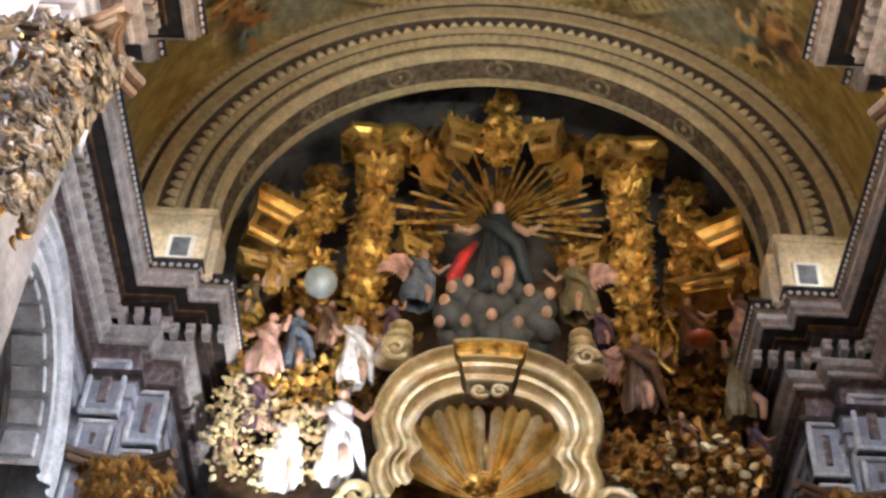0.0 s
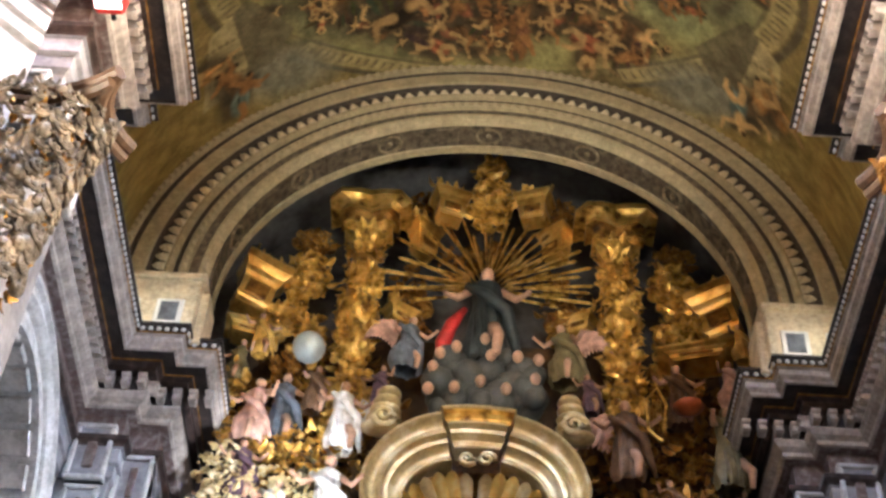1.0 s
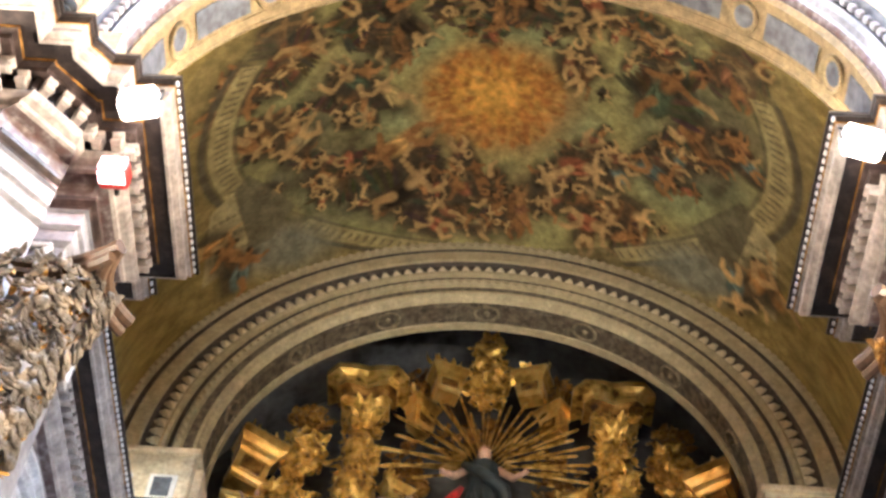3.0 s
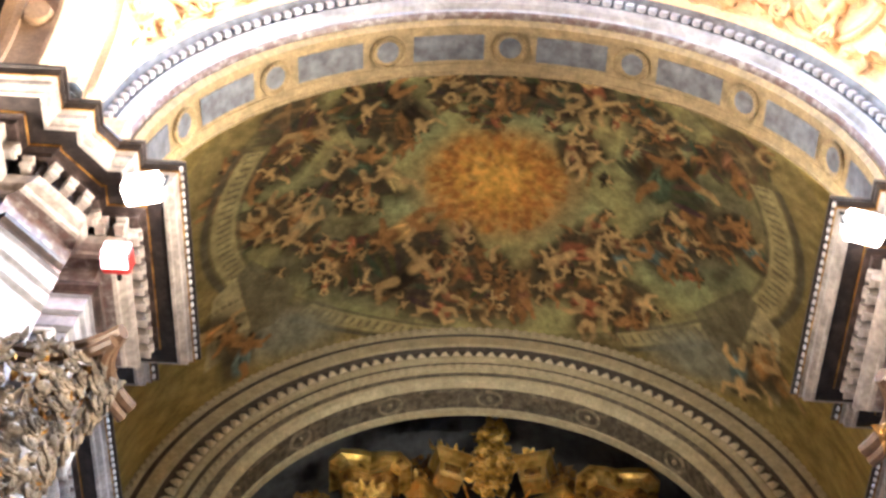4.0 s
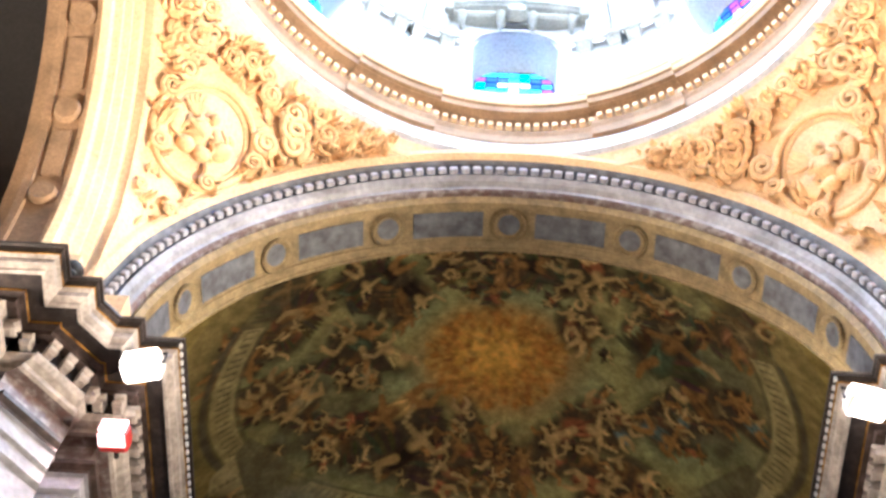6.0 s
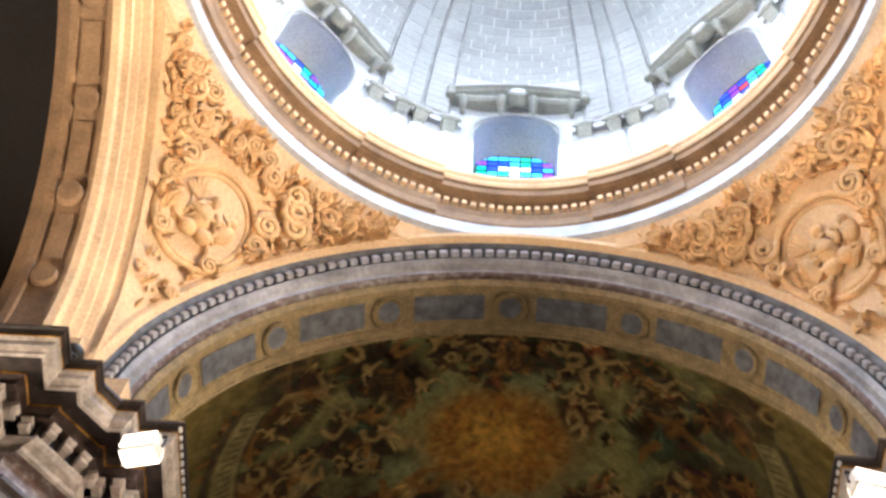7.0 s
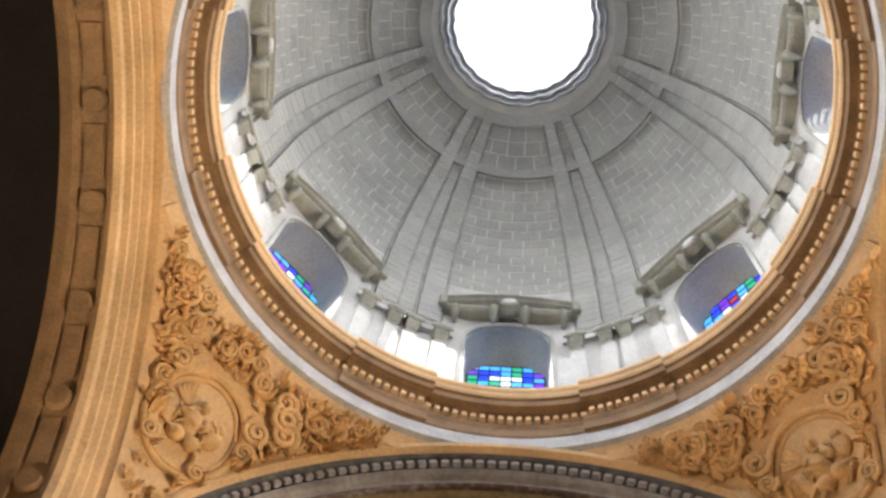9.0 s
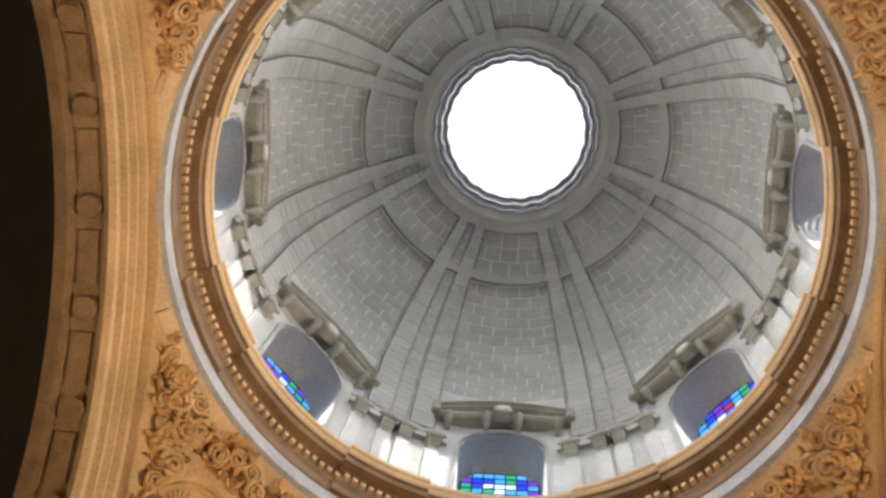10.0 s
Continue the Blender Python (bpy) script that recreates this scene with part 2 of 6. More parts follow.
def barrel(name, m, length, label):
    """A plain barrel vault behind a crossing arch, with its side walls."""
    bm = bmesh.new()
    n = 40
    rows = []
    for y in (0.0, length):
        row = [(-5.2, y, FLOOR)]
        row += [(5.2 * math.sin(a), y, 14.35 + 5.2 * math.cos(a)) for a in (-math.pi / 2 + math.pi * i / n for i in range(n + 1))]
        row.append((5.2, y, FLOOR))
        rows.append([m @ Vector(p) for p in row])
    quads(bm, rows)
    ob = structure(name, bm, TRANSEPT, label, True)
    return ob


TURN_L = Matrix.Translation((0, CY, 0)) @ Matrix.Rotation(radians(90), 4, "Z") @ Matrix.Translation((0, -CY, 0))
TURN_R = Matrix.Translation((0, CY, 0)) @ Matrix.Rotation(radians(-90), 4, "Z") @ Matrix.Translation((0, -CY, 0))
TURN_B = Matrix.Translation((0, CY, 0)) @ Matrix.Rotation(radians(180), 4, "Z") @ Matrix.Translation((0, -CY, 0))
barrel("ceiling_transept_left", TURN_L @ pose(0, CY + 6.1, 0), 9, "plain transept vault, coloured dark for its shade")
barrel("ceiling_transept_right", TURN_R @ pose(0, CY + 6.1, 0), 9, "plain transept vault, coloured dark for its shade")
barrel("ceiling_nave", TURN_B @ pose(0, CY + 6.1, 0), 12.5, "plain nave vault, coloured dark for its shade")

# ---- entablature of crossing and presbytery ----
# half plan of the cornice's edge, from the transept to the retable; the open side is on its right
EDGE = [(-10.5, 6.92), (-4.84, 6.92), (-4.84, 7.31), (-4.49, 7.31), (-4.49, 7.6), (-4.31, 7.79), (-4.04, 7.79), (-4.04, 8.03), (-3.6, 8.03), (-3.6, 10.8), (-4.15, 10.8),
        (-4.15, 11.16), (-4.8, 11.16), (-4.8, 14.82), (-4.1, 14.82), (-4.1, 15.12), (-3.68, 15.12), (-3.68, 18.6)]
MIRROR = Matrix.Diagonal((-1, 1, 1, 1))
EDGE_FILLET = [(-1.6, 14.02), (-0.02, 14.02), (0, 14.0), (0, 13.955), (-0.03, 13.945)]
BEAD_BED = [(-0.03, 13.945), (-0.03, 13.93), (-0.065, 13.86)]
CORONA = [(-0.065, 13.86), (-0.06, 13.855), (-0.06, 13.83), (-0.10, 13.80), (-0.10, 13.71), (-0.12, 13.69), (-0.155, 13.66), (-0.165, 13.62), (-0.20, 13.61)]
SOFFIT = [(-0.20, 13.61), (-0.20, 13.64), (-0.40, 13.63)]
INNER_SOFFIT = [(-0.40, 13.63), (-0.40, 13.58), (-0.46, 13.55), (-0.46, 13.46), (-0.53, 13.44)]
DENTIL_BAND = [(-0.53, 13.44), (-0.56, 13.43), (-0.56, 13.16), (-0.52, 13.15)]
OVOLO = [(-0.52, 13.15), (-0.50, 13.13), (-0.50, 13.10), (-0.54, 13.03), (-0.61, 12.98), (-0.62, 12.92), (-0.66, 12.90)]
FRIEZE = [(-0.66, 12.90), (-0.78, 12.88), (-0.78, 12.46)]
TAENIA = [(-0.78, 12.46), (-0.64, 12.44), (-0.64, 12.37), (-0.69, 12.32), (-0.70, 12.28)]
ARCHITRAVE = [(-0.70, 12.28), (-0.74, 12.27), (-0.74, 12.06), (-0.71, 12.05), (-0.71, 12.01), (-0.76, 11.99), (-0.76, 11.80), (-0.82, 11.76)]
WALL_D = -0.82


def block_mesh(name, sx, sy, sz, mat):
    bm = bmesh.new()
    box(bm, -sx / 2, sx / 2, -sy / 2, sy / 2, -sz / 2, sz / 2, bevel=min(sx, sy, sz) * 0.15)
    me = bpy.data.meshes.new(name)
    bm.to_mesh(me)
    bm.free()
    me.materials.append(mat)
    return me


def along(path, d, step):
    """Poses along a level path moved d to the right: x along it, y to its left."""
    pts = offset_path(path, d)
    for a, b in zip(pts, pts[1:]):
        e = b - a
        n = int(e.length / step)
        for i in range(n):
            p = a + e * ((i + 0.5) / n)
            yield p, math.atan2(e.y, e.x)


def entablature(side, name, label):
    top = tagged(thing(name), label, "entablature", "", "structure")
    for nm, prof, mat in (("edge_fillet", EDGE_FILLET, MARBLE_DARK), ("bead_bed", BEAD_BED, MARBLE_DARK), ("corona", CORONA, CORONA_STONE), ("soffit", SOFFIT, MARBLE_DARK), ("inner_soffit", INNER_SOFFIT, JASPER_DARK),
                          ("dentil_band", DENTIL_BAND, MARBLE_DARK), ("ovolo", OVOLO, CORONA_STONE), ("frieze", FRIEZE, JASPER), ("taenia", TAENIA, JASPER_DARK), ("architrave", ARCHITRAVE, MARBLE)):
        bm = bmesh.new()
        swept(bm, EDGE, prof)
        bmesh.ops.transform(bm, matrix=side, verts=bm.verts)
        part(nm, bm, mat, top)
    bm = bmesh.new()
    for d, z, r in ((-0.40, 13.615, 0.016), (-0.058, 13.845, 0.014)):
        swept(bm, EDGE, [(d + r * math.cos(k * math.tau / 6), z + r * math.sin(k * math.tau / 6)) for k in range(7)])
    bmesh.ops.transform(bm, matrix=side, verts=bm.verts)
    part("gilt_fillet", bm, GOLD_DARK, top, "thin worn gilt line")
    # dentils: short brackets with a rolled nose
    bm = bmesh.new()
    box(bm, -0.055, 0.055, -0.06, 0.09, -0.11, 0.11, bevel=0.012)
    bmesh.ops.create_cone(bm, cap_ends=True, segments=10, radius1=0.045, radius2=0.045, depth=0.12, matrix=pose(0, -0.06, 0.06, 0, 90, 0))
    bmesh.ops.create_cone(bm, cap_ends=True, segments=10, radius1=0.032, radius2=0.032, depth=0.115, matrix=pose(0, -0.065, -0.07, 0, 90, 0))
    dent = bpy.data.meshes.new("dentil")
    bm.to_mesh(dent)
    bm.free()
    dent.materials.append(CORONA_STONE)
    for p, a in along(EDGE[:-1], -0.50, 0.2):
        share("dentil", dent, side @ pose(p.x, p.y, 13.30, 0, 0, math.degrees(a)), top)
    bead = bmesh.new()
    ball(bead, (0, 0, 0), (0.042, 0.028, 0.034), u=6, v=4)
    me = bpy.data.meshes.new("bead")
    bead.to_mesh(me)
    bead.free()
    me.materials.append(MARBLE_PALE)
    for p, a in along(EDGE[8:], -0.042, 0.105):
        share("bead", me, side @ pose(p.x, p.y, 13.90, 0, 0, math.degrees(a)), top)
    return top


entablature(Matrix(), "entablature_left", "grey marble entablature with dentils, lit by lamps")
entablature(MIRROR, "entablature_right", "dark shaded marble entablature with dentils")


def wall_below(side, name, label):
    bm = bmesh.new()
    swept(bm, EDGE, [(WALL_D, 11.78), (WALL_D, FLOOR)])
    bmesh.ops.transform(bm, matrix=side, verts=bm.verts)
    return structure(name, bm, MARBLE, label)


wall_below(Matrix(), "wall_presbytery_left", "grey veined marble presbytery wall and piers")
wall_below(MIRROR, "wall_presbytery_right", "grey veined marble presbytery wall and piers")

# raised panels on the piers, below the entablature
def pier_panel(side, face, u0, u1, z0, z1, at, depth=0.16):
    """A framed panel on a face: 'y' looks down the nave, 'x' to the axis."""
    top = thing("pier_panel")
    top.parent = bpy.data.objects["wall_presbytery_left" if side == Matrix() else "wall_presbytery_right"]
    def put(bm, a0, a1, b0, b1, d0, d1, bev):
        if face == "y":
            box(bm, a0, a1, at - d1, at - d0, b0, b1, bevel=bev)
        else:
            box(bm, at + d0, at + d1, a0, a1, b0, b1, bevel=bev)
        bmesh.ops.transform(bm, matrix=side, verts=bm.verts)
    f = 0.07
    bm = bmesh.new()
    put(bm, u0, u1, z0, z1, -0.1, depth * 0.7, 0.02)
    part("field", bm, MARBLE, top)
    for a0, a1, b0, b1 in ((u0, u1, z1 - f, z1), (u0, u1, z0, z0 + f), (u0, u0 + f, z0 + f, z1 - f), (u1 - f, u1, z0 + f, z1 - f)):
        bm = bmesh.new()
        put(bm, a0, a1, b0, b1, -0.1, depth, 0.015)
        part("frame_bar", bm, MARBLE_PALE, top)
    bm = bmesh.new()
    put(bm, u0 + 0.2, u1 - 0.2, z0 + 0.2, z1 - 0.2, -0.1, depth * 0.7 + 0.03, 0.02)
    part("inlay", bm, JASPER, top, "mottled jasper inlay")


for side in (Matrix(), MIRROR):
    y0 = 14.82 - WALL_D
    for u0, u1, z0, z1 in ((-5.5, -4.95, 12.05, 13.0), (-4.9, -4.4, 11.8, 12.72), (-5.45, -4.97, 11.35, 11.95), (-4.92, -4.45, 10.95, 11.7), (-5.45, -4.97, 10.3, 11.25)):
        pier_panel(side, "y", u0, u1, z0 - 0.35, z1 - 0.35, y0 if u1 < -4.93 else y0 + 0.3)
    for u0, u1, z0, z1 in ((8.92, 9.92, 10.75, 11.65),):
        pier_panel(side, "x", u0, u1, z0, z1, -3.62 + WALL_D)
    pier_panel(side, "y", -5.2, -4.5, 10.75, 11.65, 8.04 - WALL_D)
    pier_panel(side, "y", -5.62, -5.28, 10.75, 11.65, 7.42 - WALL_D)
    pier_panel(side, "y", -7.2, -5.75, 10.75, 11.65, 6.98 - WALL_D)

# ---- crossing arches ----
def dentil_ring(top, name, me, y, r, cz, step, a0=-1.5, a1=1.5, m=None, tilt=0.0):
    n = int((a1 - a0) * r / step)
    for i in range(n):
        a = a0 + (a1 - a0) * (i + 0.5) / n
        t = pose(r * math.sin(a), y, cz + r * math.cos(a), 0, math.degrees(a), 0) @ pose(0, 0, 0, tilt, 0, 0)
        share(name, me, (m @ t) if m is not None else t, top)


def front_arch():
    top = tagged(thing("crossing_arch_front"), "painted grey and ochre stone arch with roundels", "arch", "", "structure")
    for nm, prof, mat in (("outer_moulding", [(7.7, 4.95), (7.72, 4.88), (7.82, 4.84)], PLASTER),
                          ("dentil_bed", [(7.82, 4.84), (7.86, 4.80), (7.98, 4.74), (7.98, 4.62)], SLATE),
                          ("grey_cavetto", [(7.98, 4.62), (7.95, 4.60), (8.02, 4.55), (8.1, 4.53), (8.12, 4.48)], MARBLE),
                          ("red_fillet", [(8.12, 4.48), (8.16, 4.46), (8.22, 4.45)], JASPER),
                          ("front_lip", [(8.22, 4.45), (8.2, 4.41), (8.27, 4.35), (8.36, 4.35), (8.36, 4.37)], CROSS_STONE),
                          ("soffit_field", [(8.36, 4.37), (8.86, 4.37)], CROSS_STONE),
                          ("back_lip", [(8.86, 4.37), (8.86, 4.35), (8.98, 4.35), (8.985, 4.33), (9.03, 4.33), (9.03, 6.6)], CROSS_STONE)):
        bm = bmesh.new()
        arched(bm, prof, ARCH_Z, -1.62, 1.62, 96)
        part(nm, bm, mat, top, smooth=False)
    d = block_mesh("dentil", 0.115, 0.09, 0.10, MARBLE)
    dentil_ring(top, "dentil", d, 7.92, 4.70, ARCH_Z, 0.165)
    # roundels and panels of the soffit
    steps = [radians(v) for v in (-69, -46, -23, 0, 23, 46, 69)]
    for i, a in enumerate(steps):
        bm = bmesh.new()
        for r, h in ((0.26, 0.05), (0.19, 0.03)):
            bmesh.ops.create_cone(bm, cap_ends=False, segments=24, radius1=r, radius2=r - 0.05, depth=h, matrix=Matrix.Translation((0, 0, -h / 2)))
        for k in range(24):
            b = k * math.tau / 24
            ball(bm, (0.22 * math.cos(b), 0.22 * math.sin(b), -0.03), 0.035, u=6, v=4)
        t = pose(4.365 * math.sin(a), 8.61, ARCH_Z + 4.365 * math.cos(a), 0, math.degrees(a), 0)
        bmesh.ops.transform(bm, matrix=t, verts=bm.verts)
        part("roundel", bm, CROSS_STONE, top, "ochre carved roundel")
        bm = bmesh.new()
        bmesh.ops.create_circle(bm, cap_ends=True, segments=24, radius=0.17, matrix=t @ Matrix.Translation((0, 0, -0.012)))
        part("roundel_field", bm, SLATE, top)
        lo, hi = a + 0.085, (steps[i + 1] if i < 6 else radians(92)) - 0.085
        bm = bmesh.new()
        n = 8
        rows = [[(rr * math.sin(lo + (hi - lo) * j / n), y, ARCH_Z + rr * math.cos(lo + (hi - lo) * j / n)) for y, rr in ((8.42, 4.372), (8.42, 4.352), (8.80, 4.352), (8.80, 4.372))] for j in range(n + 1)]
        quads(bm, rows)
        part("soffit_panel", bm, SLATE, top, "blue-grey painted panel")
    lo, hi = -radians(92), steps[0] - 0.085
    bm = bmesh.new()
    quads(bm, [[(rr * math.sin(lo + (hi - lo) * j / 8), y, ARCH_Z + rr * math.cos(lo + (hi - lo) * j / 8)) for y, rr in ((8.42, 4.372), (8.42, 4.352), (8.80, 4.352), (8.80, 4.372))] for j in range(9)])
    part("soffit_panel", bm, SLATE, top, "blue-grey painted panel")


front_arch()


def side_arch(m, name):
    """A plain stone crossing arch with sunk panels and discs on its soffit."""
    top = tagged(thing(name), "ochre stone crossing arch with panels and discs", "arch", "", "structure")
    y = CY + S
    for nm, prof, mat in (("archivolt", [(y - 0.04, 4.95), (y - 0.02, 4.88), (y + 0.12, 4.87), (y + 0.14, 4.78), (y + 0.24, 4.74), (y + 0.24, 4.68), (y + 0.33, 4.63), (y + 0.33, 4.54), (y + 0.42, 4.50), (y + 0.44, 4.38), (y + 0.54, 4.35)], PLASTER),
                          ("soffit_field", [(y + 0.54, 4.35), (y + 0.60, 4.35), (y + 0.62, 4.39), (y + 0.98, 4.39), (y + 1.0, 4.35), (y + 1.1, 4.35), (y + 1.3, 4.45), (y + 1.3, 5.6)], STONE_BROWN)):
        bm = bmesh.new()
        arched(bm, prof, ARCH_Z, -1.62, 1.62, 96, m)
        part(nm, bm, mat, top)
    n = 9
    for i in range(n):
        a = radians(-72 + 144 * i / (n - 1))
        t = m @ pose(4.39 * math.sin(a), y + 0.80, ARCH_Z + 4.39 * math.cos(a), 0, math.degrees(a), 0)
        bm = bmesh.new()
        bmesh.ops.create_cone(bm, cap_ends=True, segments=24, radius1=0.15, radius2=0.21, depth=0.2, matrix=t)
        part("disc", bm, STONE_BROWN, top)
        if i < n - 1:
            lo, hi = a + 0.075, radians(-72 + 144 * (i + 1) / (n - 1)) - 0.075
            bm = bmesh.new()
            rows = [[m @ Vector((rr * math.sin(lo + (hi - lo) * j / 6), yy, ARCH_Z + rr * math.cos(lo + (hi - lo) * j / 6))) for yy, rr in ((y + 0.68, 4.395), (y + 0.68, 4.345), (y + 0.92, 4.345), (y + 0.92, 4.395))] for j in range(7)]
            quads(bm, rows)
            part("soffit_panel", bm, STONE_BROWN, top)


side_arch(TURN_L, "crossing_arch_left")
side_arch(TURN_R, "crossing_arch_right")
side_arch(TURN_B, "crossing_arch_nave")

# corner piers of the crossing above the cornice, and below it on the nave side
bm = bmesh.new()
for sx in (-1, 1):
    for y0, y1, z0 in ((CY + S - 0.02, CY + S + 1.15, CORN), (CY - S - 1.15, CY - S + 0.02, FLOOR)):
        box(bm, min(sx * 4.36, sx * 6.0), max(sx * 4.36, sx * 6.0), y0, y1, z0, 14.5)
        box(bm, min(sx * 4.86, sx * 6.0), max(sx * 4.86, sx * 6.0), (y0 - 0.5) if y0 > 0 else y0, y1 if y0 > 0 else y1 + 0.5, z0, 14.5)
structure("crossing_piers", bm, PLASTER, "pale plaster piers of the crossing")

# ---- pendentives ----
SPH = S * math.sqrt(2)


def pend_point(phi, f):
    """On the sphere of the pendentives: azimuth from +y, f from 0 at the ring to 1 at the walls."""
    lim = S / max(abs(math.sin(phi)), abs(math.cos(phi)))
    rho = S + (lim - S) * f
    return Vector((rho * math.sin(phi), CY + rho * math.cos(phi), ARCH_Z + math.sqrt(max(0, SPH * SPH - rho * rho))))


PENDENTIVES = []
for q in range(4):
    bm = bmesh.new()
    quads(bm, [[pend_point(radians(90 * q + 90 * i / 48), j / 16) for j in range(17)] for i in range(49)])
    PENDENTIVES.append(structure("pendentive", bm, PLASTER, "ochre plaster pendentive under the dome", True))

# ---- dome ----
def ring_cornice():
    top = tagged(thing("dome_ring_cornice"), "brown and white moulded stone cornice of the dome", "cornice", "", "structure")
    for nm, prof, mat in (("white_band", [(4.9, 19.2), (4.80, 19.26), (4.81, 19.66), (4.82, 19.70)], STONE_WHITE),
                          ("lower_moulding", [(4.83, 19.70), (4.80, 19.74), (4.80, 19.98), (4.76, 20.06), (4.78, 20.12), (4.79, 20.34), (4.70, 20.40)], STONE_BROWN),
                          ("corona", [(4.70, 20.40), (4.58, 20.42), (4.57, 20.58), (4.53, 20.60)], STONE_BROWN),
                          ("top_moulding", [(4.53, 20.60), (4.50, 20.64), (4.49, 20.70), (4.45, 20.74), (4.44, 20.82), (4.5, 20.86), (5.0, 20.88)], PLASTER)):
        bm = bmesh.new()
        turned(bm, prof, n=160, c=(0, CY))
        part(nm, bm, mat, top)
    # the cornice breaks forward between the windows
    for k in range(8):
        a = radians(22.5 + 45 * k)
        for nm, prof, mat in (("break_moulding", [(4.9, 19.72), (4.75, 19.74), (4.75, 19.98), (4.71, 20.06), (4.72, 20.12), (4.73, 20.36), (4.64, 20.42), (4.52, 20.44), (4.51, 20.60), (4.47, 20.62)], STONE_BROWN),
                              ("break_top", [(4.47, 20.62), (4.44, 20.66), (4.43, 20.72), (4.39, 20.76), (4.38, 20.84), (4.45, 20.89), (4.9, 20.9)], PLASTER)):
            bm = bmesh.new()
            vs = turned(bm, prof, a - radians(8.5), a + radians(8.5), 10, (0, CY))
            for row in (vs[0], vs[-1]):
                ctr = bm.verts.new((4.95 * math.sin(math.atan2(row[0].co.x, row[0].co.y - CY)), CY + 4.95 * math.cos(math.atan2(row[0].co.x, row[0].co.y - CY)), (prof[0][1] + prof[-1][1]) / 2))
                for i in range(len(row) - 1):
                    bm.faces.new((row[i], row[i + 1], ctr))
            part(nm, bm, mat, top)
    d = block_mesh("dentil", 0.085, 0.09, 0.13, PLASTER)
    n = 216
    for i in range(n):
        a = math.tau * (i + 0.5) / n
        off = (math.degrees(a) - 22.5 + 22.5) % 45 - 22.5
        r = 4.69 if abs(off) < 8.3 else 4.75
        share("dentil", d, pose(r * math.sin(a), CY + r * math.cos(a), 20.24, 0, 0, -math.degrees(a)), top)


ring_cornice()

DRUM, SPRING, RISE = 4.95, 27.7, 5.6
OC_R = 1.78


def dome_point(a, s, inset=0.0):
    """On the dome: azimuth and height angle s; inset inwards."""
    r, z = (DRUM - inset) * math.cos(s), SPRING + (RISE - inset) * math.sin(s)
    return Vector((r * math.sin(a), CY + r * math.cos(a), z))


S_OC = math.acos(OC_R / DRUM)
S_RIM = math.acos(3.36 / DRUM)
WIN_W, WIN_Z0, WIN_Z1, WIN_H = 0.75, 21.6, 24.5, 0.92     # half width, sill, spring and rise of the window niches

# drum wall with eight real openings: rows of angle that stop at the niches
def drum_wall():
    bm = bmesh.new()
    w = math.asin(WIN_W / DRUM)
    def arc_top(u):
        return WIN_Z1 + WIN_H * math.sqrt(max(0.0, 1 - u * u))
    for k in range(8):
        c = radians(45 * k)
        lo, hi = c + w, c + radians(45) - w
        def P(a, z, r=DRUM):
            return (r * math.sin(a), CY + r * math.cos(a), z)
        quads(bm, [[P(lo + (hi - lo) * i / 10, z) for z in (20.8, WIN_Z0, WIN_Z1, 26.0, SPRING)] for i in range(11)])
        n = 12
        quads(bm, [[P(c - w + 2 * w * i / n, 20.8), P(c - w + 2 * w * i / n, WIN_Z0)] for i in range(n + 1)])
        quads(bm, [[P(c - w + 2 * w * i / n, arc_top(-1 + 2 * i / n)), P(c - w + 2 * w * i / n, SPRING)] for i in range(n + 1)])
    return structure("wall_drum", bm, DRUM_STONE, "pale grey stone drum wall with eight windows", True)


drum_wall()


def glass_material(name, colour):
    mt = bpy.data.materials.new(name)
    mt.use_nodes = True
    nt = mt.node_tree
    b = nt.nodes["Principled BSDF"]
    b.inputs["Base Color"].default_value = (*colour, 1)
    b.inputs["Roughness"].default_value = 0.3
    b.inputs["Transmission Weight"].default_value = 0.2
    # the panes glow themselves, in place of daylight coming through
    b.inputs["Emission Color"].default_value = (*colour, 1)
    b.inputs["Emission Strength"].default_value = 0.6
    return mt


GLASS = [glass_material(n, c) for n, c in (("sky_blue_glass", (0.10, 0.55, 1.0)), ("deep_blue_glass", (0.03, 0.08, 0.9)), ("violet_glass", (0.25, 0.05, 0.8)), ("clear_glass", (0.8, 0.95, 1.0)), ("red_glass", (0.6, 0.05, 0.05)), ("green_glass", (0.03, 0.5, 0.3)))]


